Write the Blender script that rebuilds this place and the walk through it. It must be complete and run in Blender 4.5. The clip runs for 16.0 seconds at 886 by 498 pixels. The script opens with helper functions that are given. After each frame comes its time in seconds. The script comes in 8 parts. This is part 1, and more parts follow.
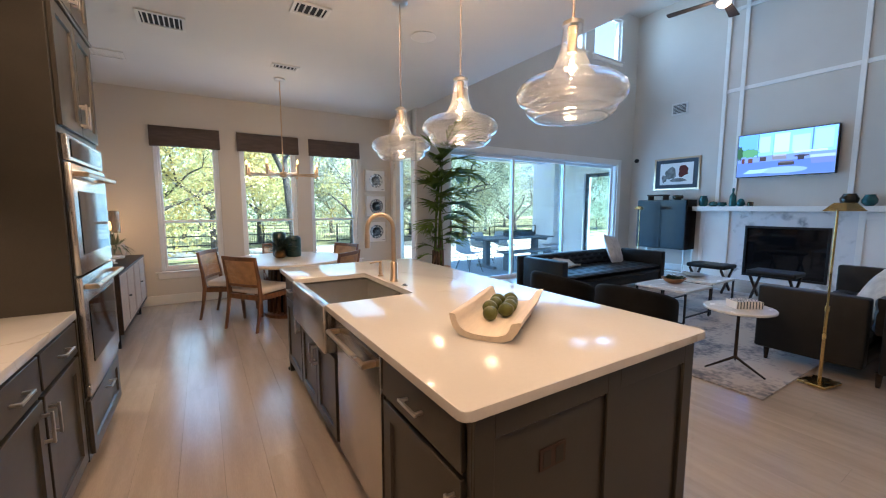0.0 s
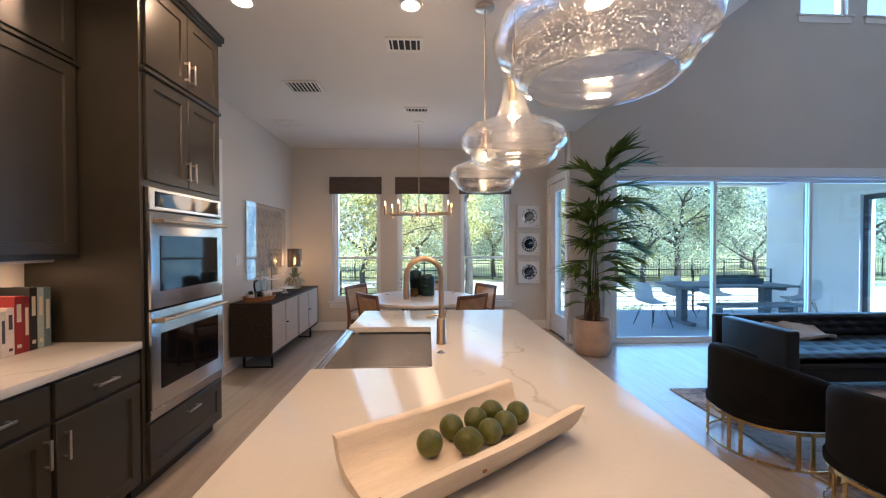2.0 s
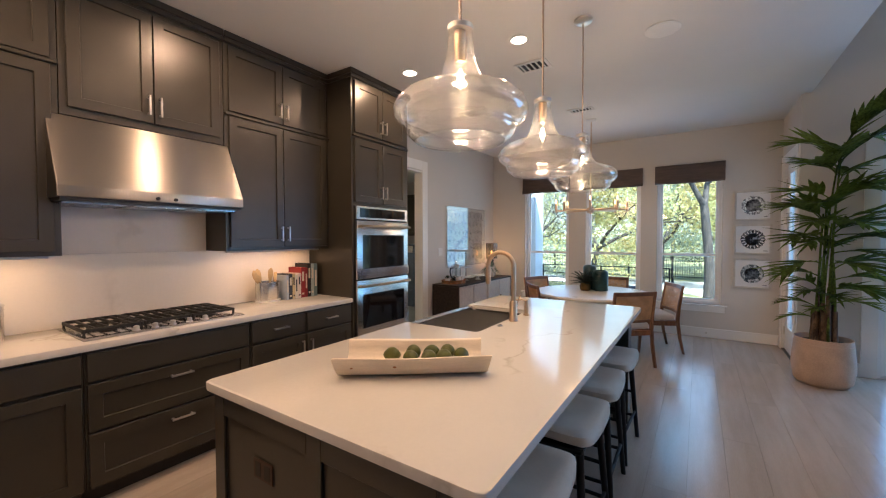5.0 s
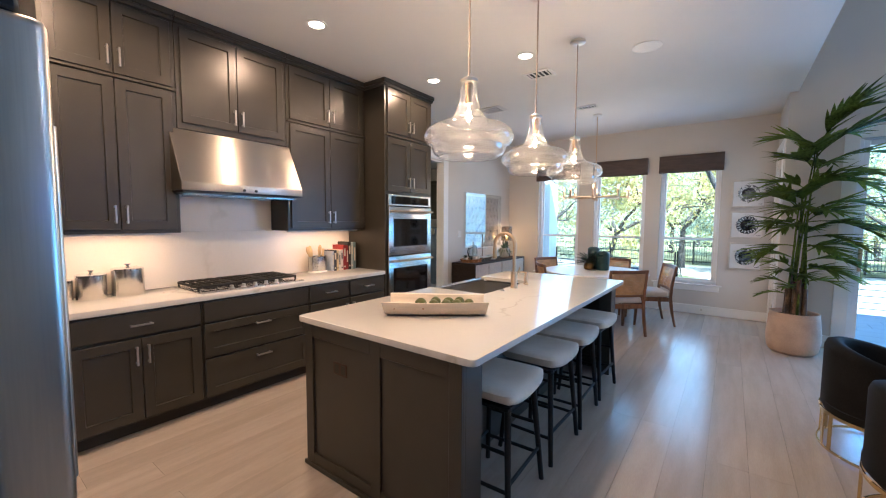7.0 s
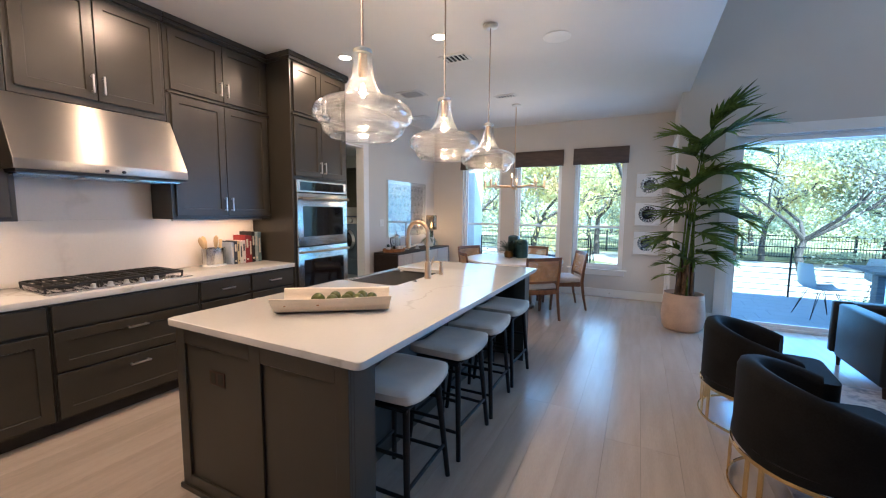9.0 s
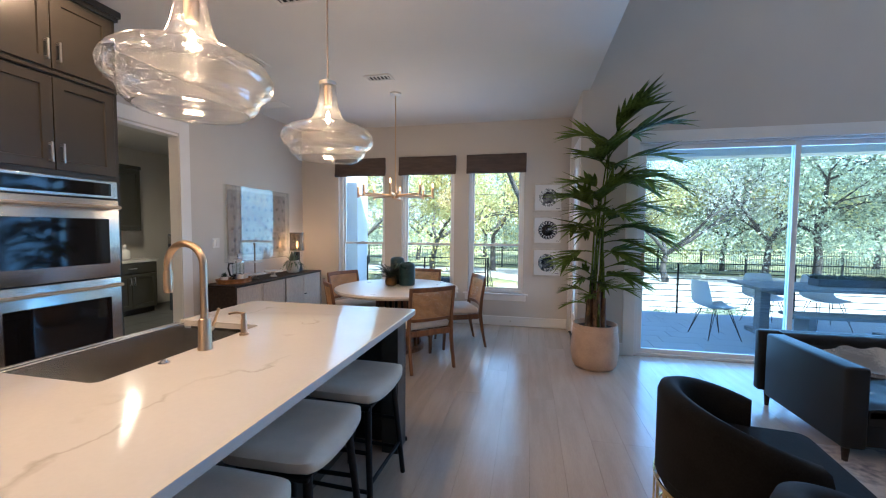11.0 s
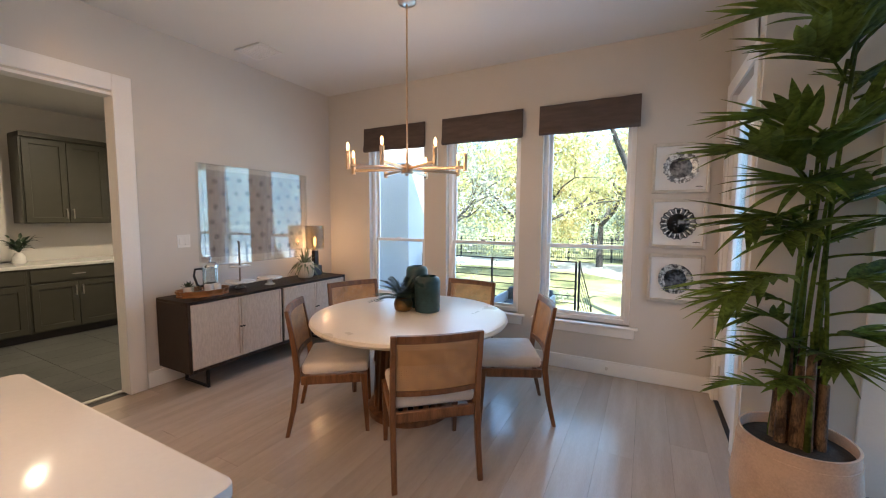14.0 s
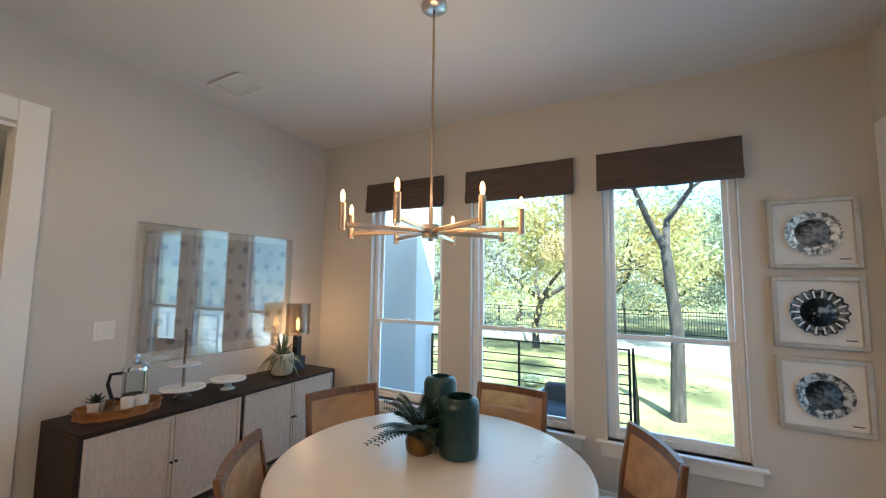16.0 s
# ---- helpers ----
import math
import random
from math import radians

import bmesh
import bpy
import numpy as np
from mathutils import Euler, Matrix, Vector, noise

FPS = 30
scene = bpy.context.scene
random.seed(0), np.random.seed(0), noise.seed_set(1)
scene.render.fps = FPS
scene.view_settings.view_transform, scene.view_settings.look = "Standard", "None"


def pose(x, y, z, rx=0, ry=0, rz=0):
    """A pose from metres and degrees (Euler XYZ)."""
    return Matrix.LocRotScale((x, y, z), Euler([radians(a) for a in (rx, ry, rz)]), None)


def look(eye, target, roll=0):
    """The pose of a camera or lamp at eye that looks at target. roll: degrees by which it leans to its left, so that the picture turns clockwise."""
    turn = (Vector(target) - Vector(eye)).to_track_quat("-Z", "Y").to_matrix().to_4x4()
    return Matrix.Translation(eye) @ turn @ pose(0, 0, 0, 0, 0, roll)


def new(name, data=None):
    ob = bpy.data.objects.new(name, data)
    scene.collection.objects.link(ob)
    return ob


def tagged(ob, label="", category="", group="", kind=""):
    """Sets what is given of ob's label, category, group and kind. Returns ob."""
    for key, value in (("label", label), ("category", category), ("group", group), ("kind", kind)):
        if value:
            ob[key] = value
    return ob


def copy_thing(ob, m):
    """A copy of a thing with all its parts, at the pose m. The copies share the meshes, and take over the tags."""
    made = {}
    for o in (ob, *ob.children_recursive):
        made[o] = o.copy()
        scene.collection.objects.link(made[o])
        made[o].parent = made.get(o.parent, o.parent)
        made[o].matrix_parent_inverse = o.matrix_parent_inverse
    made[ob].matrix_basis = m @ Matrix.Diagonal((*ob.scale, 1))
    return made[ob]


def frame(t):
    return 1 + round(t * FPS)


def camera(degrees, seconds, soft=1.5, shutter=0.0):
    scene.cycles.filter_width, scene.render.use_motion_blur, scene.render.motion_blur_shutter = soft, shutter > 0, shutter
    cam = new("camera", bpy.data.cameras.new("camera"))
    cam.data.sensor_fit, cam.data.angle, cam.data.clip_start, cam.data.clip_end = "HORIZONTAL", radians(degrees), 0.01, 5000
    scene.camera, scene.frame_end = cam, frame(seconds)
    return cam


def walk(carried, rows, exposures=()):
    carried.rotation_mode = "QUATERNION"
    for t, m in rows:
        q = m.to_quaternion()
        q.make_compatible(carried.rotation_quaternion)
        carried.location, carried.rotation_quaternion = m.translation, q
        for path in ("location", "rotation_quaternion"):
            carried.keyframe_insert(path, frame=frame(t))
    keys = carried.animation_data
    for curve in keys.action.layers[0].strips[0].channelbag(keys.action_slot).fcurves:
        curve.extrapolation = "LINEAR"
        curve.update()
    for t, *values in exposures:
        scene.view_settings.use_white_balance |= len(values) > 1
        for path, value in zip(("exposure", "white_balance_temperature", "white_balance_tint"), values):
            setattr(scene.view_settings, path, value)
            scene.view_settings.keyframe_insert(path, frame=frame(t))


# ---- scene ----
cam = camera(97.9, 16.0, soft=1.15)
PATH = [
    (0, (0.358, 0.200, 1.431), (1.406, 1.892, 1.217), 0.0),
    (0.5, (0.583, 0.250, 1.458), (1.447, 2.046, 1.287), 0.0),
    (1, (0.812, 0.350, 1.448), (1.460, 2.240, 1.321), 0.0),
    (1.5, (1.088, 0.462, 1.466), (1.468, 2.425, 1.385), 0.0),
    (2, (1.398, 0.543, 1.465), (1.480, 2.541, 1.437), -0.1),
    (2.5, (1.625, 0.611, 1.47), (1.415, 2.6, 1.472), 0.1),
    (3, (1.788, 0.587, 1.476), (1.311, 2.53, 1.485), 0.1),
    (3.5, (1.992, 0.546, 1.478), (1.287, 2.418, 1.483), -0.0),
    (4, (2.21, 0.455, 1.484), (1.307, 2.24, 1.469), -0.0),
    (4.5, (2.375, 0.345, 1.478), (1.347, 2.060, 1.445), -0.2),
    (6.8, (2.929, -0.31, 1.493), (1.73, 1.286, 1.368), 0.3),
    (7, (2.957, -0.359, 1.484), (1.765, 1.241, 1.342), 0.3),
    (7.5, (3.007, -0.414, 1.482), (1.839, 1.199, 1.3), 0.3),
    (8, (3.017, -0.398, 1.474), (1.895, 1.245, 1.267), 0.3),
    (8.5, (3.014, -0.329, 1.467), (1.973, 1.366, 1.256), 0.4),
    (9, (3.026, -0.129, 1.475), (2.128, 1.647, 1.28), 0.5),
    (9.5, (3.009, 0.148, 1.461), (2.314, 2.016, 1.29), 0.7),
    (10, (2.936, 0.493, 1.457), (2.444, 2.428, 1.333), 0.1),
    (10.2, (2.906, 0.636, 1.446), (2.485, 2.588, 1.346), 0.4),
    (12.3, (2.853, 2.202, 1.484), (2.313, 4.124, 1.37), 0.3),
    (12.5, (2.882, 2.337, 1.488), (2.277, 4.24, 1.369), 0.3),
    (13, (2.892, 2.647, 1.474), (2.16, 4.503, 1.334), 0.3),
    (13.5, (2.901, 2.938, 1.49), (2.054, 4.744, 1.336), 0.3),
    (14, (2.909, 3.218, 1.493), (1.982, 4.983, 1.333), 0.3),
    (14.5, (2.849, 3.451, 1.506), (1.871, 5.189, 1.362), 0.3),
    (15, (2.673, 3.641, 1.515), (1.684, 5.377, 1.433), 0.4),
    (15.5, (2.454, 3.833, 1.556), (1.485, 5.582, 1.593), 0.6),
    (16, (2.244, 4.023, 1.6), (1.32, 5.788, 1.777), 0.7),
]
EXPOSURES = [(0, 2.46, 5850, 11), (1.5, 2.33, 5700, 13), (3.0, 2.18, 6050, 15), (4.5, 2.20, 5950, 14), (7.0, 2.78, 5350, 10), (8.5, 2.74, 5180, 9), (9.5, 2.57, 5140, 8), (10.2, 2.50, 5080, 7),
             (12.3, 2.24, 6600, 21), (13.5, 2.47, 6650, 21), (14.5, 2.64, 6050, 9), (16, 2.36, 6000, 6)]
walk(cam, [(t, look(eye, target, roll)) for t, eye, target, roll in PATH], EXPOSURES)

# ---- world, sun and the large lights ----
SUN_AZ, SUN_EL = radians(150), radians(55)      # from the south-south-east
world = bpy.data.worlds.new("World")
scene.world = world
world.use_nodes = True
sky = world.node_tree.nodes.new("ShaderNodeTexSky")
sky.sky_type, sky.sun_disc = "NISHITA", False
sky.sun_elevation, sky.sun_rotation = SUN_EL, SUN_AZ
sky.air_density, sky.dust_density, sky.ozone_density = 1.0, 0.4, 2.5
bg = world.node_tree.nodes["Background"]
world.node_tree.links.new(sky.outputs[0], bg.inputs[0])
bg.inputs[1].default_value = 0.15


INDOOR = 0.78     # all lamps and daylight openings together


def lamp(name, kind, energy, colour, m, **more):
    data = bpy.data.lights.new(name, kind)
    data.energy, data.color = energy * (1.0 if kind == "SUN" else INDOOR), colour
    if kind == "AREA":
        data.shape, data.size, data.size_y = "RECTANGLE", more["w"], more["h"]
    if kind == "SPOT":
        data.spot_size, data.spot_blend = radians(more.get("cone", 120)), more.get("blend", 0.9)
    if kind in ("SPOT", "POINT"):
        data.shadow_soft_size = more.get("r", 0.03)
    ob = new(name, data)
    ob.matrix_world = m
    return ob


sun_dir = Vector((math.sin(SUN_AZ) * math.cos(SUN_EL), math.cos(SUN_AZ) * math.cos(SUN_EL), math.sin(SUN_EL)))
sun = lamp("sun", "SUN", 5.0, (1.0, 0.93, 0.82), look(sun_dir * 50, (0, 0, 0)))
sun.data.angle = radians(0.53)
SKYLIGHT, SLIDELIGHT = (0.44, 0.71, 1.0), (0.28, 0.58, 1.0)
# daylight of the sky in the window openings
for wx, ww in ((0.2, 0.82), (1.318, 0.82), (2.386, 0.82)):
    lamp("window_daylight", "AREA", 2.2, SKYLIGHT, look((wx, 7.36, 1.45), (wx, 0, 1.1)), w=ww, h=1.7)
lamp("slider_daylight", "AREA", 40, SLIDELIGHT, look((6.5, 6.42, 1.25), (6.5, 0, 0.9)), w=4.6, h=2.2)
lamp("door_daylight", "AREA", 1.0, SKYLIGHT, look((3.66, 6.52, 1.35), (0, 6.0, 1.2)), w=0.45, h=1.9)
for wx in (7.28, 8.4):
    lamp("clerestory_daylight", "AREA", 10, SKYLIGHT, look((wx, 6.38, 5.3), (wx - 1, 0, 2.5)), w=0.7, h=1.0)
WARM = (1.0, 0.66, 0.36)
DOWNLIGHTS = [(0.17, 1.64), (0.17, 3.19), (1.29, 3.19), (1.29, 1.64), (0.17, 0.1), (1.29, 0.1)]
BEAMS = {(True, 1.64): 11, (True, 3.19): 9.5, (False, 3.19): 6, (False, 1.64): 4.5, (True, 0.1): 16, (False, 0.1): 15}     # like fixtures, strengths set unevenly to fit brightness of cabinets, island and floor
for dx, dy in DOWNLIGHTS:
    lamp("downlight_beam", "SPOT", BEAMS[dx < 1, dy], (1.0, 0.61, 0.33), look((dx, dy, 3.06), (dx, dy, 0)), cone=174, blend=0.3, r=0.04)
for ly, lw in ((0.47, 0.7), (2.26, 0.86)):
    lamp("undercabinet_strip", "AREA", 0.62, (1.0, 0.60, 0.31), look((-0.66, ly, 1.362), (-0.74, ly, 0.9)), w=lw, h=0.03)
for py in (1.428, 2.31, 3.18):
    lamp("pendant_bulb_light", "POINT", 2.6, WARM, Matrix.Translation((1.795, py, 2.02)), r=0.03)
lamp("chandelier_light", "POINT", 3.0, WARM, Matrix.Translation((1.29, 5.71, 2.06)), r=0.2)
lamp("fan_light", "POINT", 11, (1.0, 0.86, 0.70), Matrix.Translation((6.75, 3.02, 4.16)), r=0.08)
lamp("table_lamp_light", "POINT", 0.8, (1.0, 0.58, 0.26), Matrix.Translation((-0.67, 6.66, 1.19)), r=0.02)


# ---- materials ----
def material(name, colour, rough=0.5, metal=0.0, vary=0.06, scale=6.0, fine=90.0, bump=0.0, coat=0.0, stretch=(1, 1, 1), spec=0.5, bump_scale=None, rvary=0.08, per_object=0.0, second=None, mix=(0.4, 0.6), sheen=0.0, trans=0.0, ior=1.45):
    """A surface with broad and fine variation of colour, gloss and relief."""
    m = bpy.data.materials.new(name)
    m.use_nodes = True
    nt = m.node_tree
    b = nt.nodes["Principled BSDF"]
    L = nt.links.new
    tc = nt.nodes.new("ShaderNodeTexCoord")
    mp = nt.nodes.new("ShaderNodeMapping")
    mp.inputs["Scale"].default_value = stretch
    L(tc.outputs["Object"], mp.inputs[0])
    n1 = nt.nodes.new("ShaderNodeTexNoise")
    n1.inputs["Scale"].default_value, n1.inputs["Detail"].default_value = scale, 5
    n2 = nt.nodes.new("ShaderNodeTexNoise")
    n2.inputs["Scale"].default_value, n2.inputs["Detail"].default_value = fine, 3
    L(mp.outputs[0], n1.inputs[0])
    L(mp.outputs[0], n2.inputs[0])
    if per_object:
        info = nt.nodes.new("ShaderNodeObjectInfo")
        mul = nt.nodes.new("ShaderNodeMath")
        mul.operation = "MULTIPLY"
        mul.inputs[1].default_value = 40
        L(info.outputs["Random"], mul.inputs[0])
        n1.noise_dimensions = n2.noise_dimensions = "4D"
        L(mul.outputs[0], n1.inputs["W"])
        L(mul.outputs[0], n2.inputs["W"])
    add = nt.nodes.new("ShaderNodeMath")
    add.operation = "MULTIPLY_ADD"
    add.inputs[1].default_value = 0.65
    L(n1.outputs[0], add.inputs[0])
    half = nt.nodes.new("ShaderNodeMath")
    half.operation = "MULTIPLY"
    half.inputs[1].default_value = 0.35
    L(n2.outputs[0], half.inputs[0])
    L(half.outputs[0], add.inputs[2])
    ramp = nt.nodes.new("ShaderNodeValToRGB")
    c2 = second or colour
    ramp.color_ramp.elements[0].position, ramp.color_ramp.elements[1].position = mix
    ramp.color_ramp.elements[0].color = (*[max(0, c * (1 - vary)) for c in colour], 1)
    ramp.color_ramp.elements[1].color = (*[min(1, c * (1 + vary)) for c in c2], 1)
    L(add.outputs[0], ramp.inputs[0])
    last = ramp.outputs[0]
    if per_object:
        hsv = nt.nodes.new("ShaderNodeHueSaturation")
        mr = nt.nodes.new("ShaderNodeMapRange")
        mr.inputs[3].default_value, mr.inputs[4].default_value = 1 - per_object, 1 + per_object
        L(info.outputs["Random"], mr.inputs[0])
        L(mr.outputs[0], hsv.inputs["Value"])
        L(last, hsv.inputs["Color"])
        last = hsv.outputs[0]
    L(last, b.inputs["Base Color"])
    rr = nt.nodes.new("ShaderNodeMapRange")
    rr.inputs[3].default_value, rr.inputs[4].default_value = max(0.02, rough - rvary), min(1, rough + rvary)
    L(n1.outputs[0], rr.inputs[0])
    L(rr.outputs[0], b.inputs["Roughness"])
    b.inputs["Metallic"].default_value = metal
    b.inputs["Coat Weight"].default_value = coat
    b.inputs["Specular IOR Level"].default_value = spec
    b.inputs["Sheen Weight"].default_value = sheen
    b.inputs["Transmission Weight"].default_value = trans
    b.inputs["IOR"].default_value = ior
    if bump:
        bp = nt.nodes.new("ShaderNodeBump")
        bp.inputs["Strength"].default_value, bp.inputs["Distance"].default_value = min(1, bump), 0.004
        src = n2
        if bump_scale:
            src = nt.nodes.new("ShaderNodeTexNoise")
            src.inputs["Scale"].default_value = bump_scale
            L(mp.outputs[0], src.inputs[0])
        L(src.outputs[0], bp.inputs["Height"])
        L(bp.outputs[0], b.inputs["Normal"])
    return m


def glow(name, colour, strength):
    m = bpy.data.materials.new(name)
    m.use_nodes = True
    b = m.node_tree.nodes["Principled BSDF"]
    b.inputs["Base Color"].default_value = (*colour, 1)
    b.inputs["Emission Color"].default_value = (*colour, 1)
    b.inputs["Emission Strength"].default_value = strength
    return m


def pane_glass(name, tint=(0.97, 1.0, 0.99), gloss=0.035):
    """Thin window glass: see-through with a mirror gloss that grows at grazing angles."""
    m = bpy.data.materials.new(name)
    m.use_nodes = True
    nt = m.node_tree
    nt.nodes.clear()
    out = nt.nodes.new("ShaderNodeOutputMaterial")
    tr = nt.nodes.new("ShaderNodeBsdfTransparent")
    tr.inputs[0].default_value = (*tint, 1)
    gl = nt.nodes.new("ShaderNodeBsdfGlossy")
    gl.name, gl.inputs["Roughness"].default_value = "gloss", 0.02
    fr = nt.nodes.new("ShaderNodeLayerWeight")
    fr.name, fr.inputs[0].default_value = "edge", 0.5
    pw = nt.nodes.new("ShaderNodeMath")
    pw.operation, pw.inputs[1].default_value = "POWER", 3.5
    ma = nt.nodes.new("ShaderNodeMath")
    ma.operation, ma.inputs[1].default_value, ma.inputs[2].default_value = "MULTIPLY_ADD", 0.75, gloss
    nt.links.new(fr.outputs["Facing"], pw.inputs[0])
    nt.links.new(pw.outputs[0], ma.inputs[0])
    ma.name = "cover"
    mx = nt.nodes.new("ShaderNodeMixShader")
    mx.name = "blend"
    nt.links.new(ma.outputs[0], mx.inputs[0])
    nt.links.new(tr.outputs[0], mx.inputs[1])
    nt.links.new(gl.outputs[0], mx.inputs[2])
    nt.links.new(mx.outputs[0], out.inputs[0])
    return m


def seeded_glass(name):
    """Blown glass shade with air seeds: clear, with bubbles and a wavy skin that catch the light."""
    m = pane_glass(name, (0.985, 0.985, 0.98), 0.10)
    nt = m.node_tree
    tc = nt.nodes.new("ShaderNodeTexCoord")
    vo = nt.nodes.new("ShaderNodeTexVoronoi")
    vo.inputs["Scale"].default_value = 150
    ra = nt.nodes.new("ShaderNodeValToRGB")
    ra.color_ramp.elements[0].position, ra.color_ramp.elements[1].position = 0.17, 0.22
    ra.color_ramp.elements[0].color, ra.color_ramp.elements[1].color = (1, 1, 1, 1), (0, 0, 0, 1)
    no = nt.nodes.new("ShaderNodeTexNoise")
    no.inputs["Scale"].default_value = 9
    ad = nt.nodes.new("ShaderNodeMath")
    ad.operation = "MULTIPLY_ADD"
    ad.inputs[1].default_value = 0.8
    bp = nt.nodes.new("ShaderNodeBump")
    bp.inputs["Strength"].default_value, bp.inputs["Distance"].default_value = 0.05, 0.002
    L = nt.links.new
    L(tc.outputs["Object"], vo.inputs[0])
    L(tc.outputs["Object"], no.inputs[0])
    L(vo.outputs["Distance"], ra.inputs[0])
    L(no.outputs[0], ad.inputs[0])
    L(ra.outputs[0], ad.inputs[2])
    L(ad.outputs[0], bp.inputs["Height"])
    gl = nt.nodes["gloss"]
    L(bp.outputs[0], gl.inputs["Normal"])
    gl.inputs["Roughness"].default_value = 0.06
    # white translucent seeds and a trace of haze imitate the bubbles' glints
    mx2 = nt.nodes.new("ShaderNodeMath")
    mx2.operation, mx2.inputs[1].default_value, mx2.inputs[2].default_value, mx2.use_clamp = "MULTIPLY_ADD", 0.45, 0.002, True
    L(ra.outputs[0], mx2.inputs[0])
    lit = nt.nodes.new("ShaderNodeBsdfTranslucent")
    lit.inputs[0].default_value = (0.95, 0.95, 0.93, 1)
    fin = nt.nodes.new("ShaderNodeMixShader")
    L(mx2.outputs[0], fin.inputs[0])
    L(nt.nodes["blend"].outputs[0], fin.inputs[1])
    L(lit.outputs[0], fin.inputs[2])
    L(fin.outputs[0], next(n for n in nt.nodes if n.bl_idname == "ShaderNodeOutputMaterial").inputs[0])
    return m


def nodes_of(m):
    nt = m.node_tree
    return nt, nt.nodes["Principled BSDF"], nt.links.new


def quartz(name, base, vein, scale, width, rough, amount=0.7):
    """White stone with thin wandering veins."""
    m = material(name, base, rough, vary=0.02, scale=2.5, fine=60, rvary=0.02)
    nt, b, L = nodes_of(m)
    src = b.inputs["Base Color"].links[0].from_socket
    tc = nt.nodes.new("ShaderNodeTexCoord")
    warp = nt.nodes.new("ShaderNodeTexNoise")
    warp.inputs["Scale"].default_value, warp.inputs["Detail"].default_value = scale * 1.2, 6
    mixv = nt.nodes.new("ShaderNodeMix")
    mixv.data_type = "VECTOR"
    mixv.inputs[0].default_value = 0.42
    L(tc.outputs["Object"], warp.inputs[0])
    L(tc.outputs["Object"], mixv.inputs[4])
    L(warp.outputs[1], mixv.inputs[5])
    wn = nt.nodes.new("ShaderNodeTexNoise")
    wn.inputs["Scale"].default_value, wn.inputs["Detail"].default_value = scale, 3
    L(mixv.outputs[1], wn.inputs[0])
    sub = nt.nodes.new("ShaderNodeMath")
    sub.operation = "SUBTRACT"
    sub.inputs[1].default_value = 0.5
    ab = nt.nodes.new("ShaderNodeMath")
    ab.operation = "ABSOLUTE"
    L(wn.outputs[0], sub.inputs[0])
    L(sub.outputs[0], ab.inputs[0])
    mr = nt.nodes.new("ShaderNodeMapRange")
    mr.inputs[1].default_value, mr.inputs[2].default_value = 0.0, width
    mr.inputs[3].default_value, mr.inputs[4].default_value = amount, 0.0
    L(ab.outputs[0], mr.inputs[0])
    brk = nt.nodes.new("ShaderNodeTexNoise")
    brk.inputs["Scale"].default_value = scale * 1.7
    L(tc.outputs["Object"], brk.inputs[0])
    cut = nt.nodes.new("ShaderNodeMapRange")
    cut.inputs[1].default_value, cut.inputs[2].default_value = 0.48, 0.66
    L(brk.outputs[0], cut.inputs[0])
    mu = nt.nodes.new("ShaderNodeMath")
    mu.operation = "MULTIPLY"
    L(mr.outputs[0], mu.inputs[0])
    L(cut.outputs[0], mu.inputs[1])
    mc = nt.nodes.new("ShaderNodeMix")
    mc.data_type = "RGBA"
    mc.inputs[7].default_value = (*vein, 1)
    L(mu.outputs[0], mc.inputs[0])
    L(src, mc.inputs[6])
    L(mc.outputs[2], b.inputs["Base Color"])
    return m


def cane(name, colour, size=160):
    """Woven cane: crossing strands with small open holes."""
    m = material(name, colour, 0.55, vary=0.18, scale=14, fine=220, bump=0.4)
    nt, b, L = nodes_of(m)
    tc = nt.nodes.new("ShaderNodeTexCoord")
    sep = nt.nodes.new("ShaderNodeSeparateXYZ")
    L(tc.outputs["Object"], sep.inputs[0])
    waves = []
    for axis in (0, 2):
        mul = nt.nodes.new("ShaderNodeMath")
        mul.operation = "MULTIPLY"
        mul.inputs[1].default_value = size * math.pi
        sn = nt.nodes.new("ShaderNodeMath")
        sn.operation = "SINE"
        L(sep.outputs[axis], mul.inputs[0])
        L(mul.outputs[0], sn.inputs[0])
        waves.append(sn)
    mn = nt.nodes.new("ShaderNodeMath")
    mn.operation = "MINIMUM"
    L(waves[0].outputs[0], mn.inputs[0])
    L(waves[1].outputs[0], mn.inputs[1])
    gt = nt.nodes.new("ShaderNodeMath")
    gt.operation = "LESS_THAN"
    gt.inputs[1].default_value = 0.25
    L(mn.outputs[0], gt.inputs[0])
    L(gt.outputs[0], b.inputs["Alpha"])
    return m


def weave(m, size, depth=0.5):
    """Adds a woven relief to a cloth."""
    nt, b, L = nodes_of(m)
    tc = nt.nodes.new("ShaderNodeTexCoord")
    w = nt.nodes.new("ShaderNodeTexChecker")
    w.inputs["Scale"].default_value = size
    L(tc.outputs["Object"], w.inputs[0])
    bp = nt.nodes.new("ShaderNodeBump")
    bp.inputs["Strength"].default_value, bp.inputs["Distance"].default_value = depth, 0.002
    L(w.outputs[1], bp.inputs["Height"])
    L(bp.outputs[0], b.inputs["Normal"])
    return m


M = {}
M["wall"] = material("warm_greige_paint", (0.60, 0.565, 0.52), 0.75, vary=0.025, scale=1.5, fine=160, bump=0.12)
M["ceiling"] = material("ceiling_paint", (0.69, 0.672, 0.65), 0.85, vary=0.02, scale=1.2, fine=140, bump=0.1)
M["trim"] = material("white_trim_paint", (0.80, 0.79, 0.77), 0.38, vary=0.02, scale=3, fine=80, bump=0.04)
M["vinyl"] = material("white_window_vinyl", (0.82, 0.83, 0.84), 0.32, vary=0.02, scale=4, fine=80)
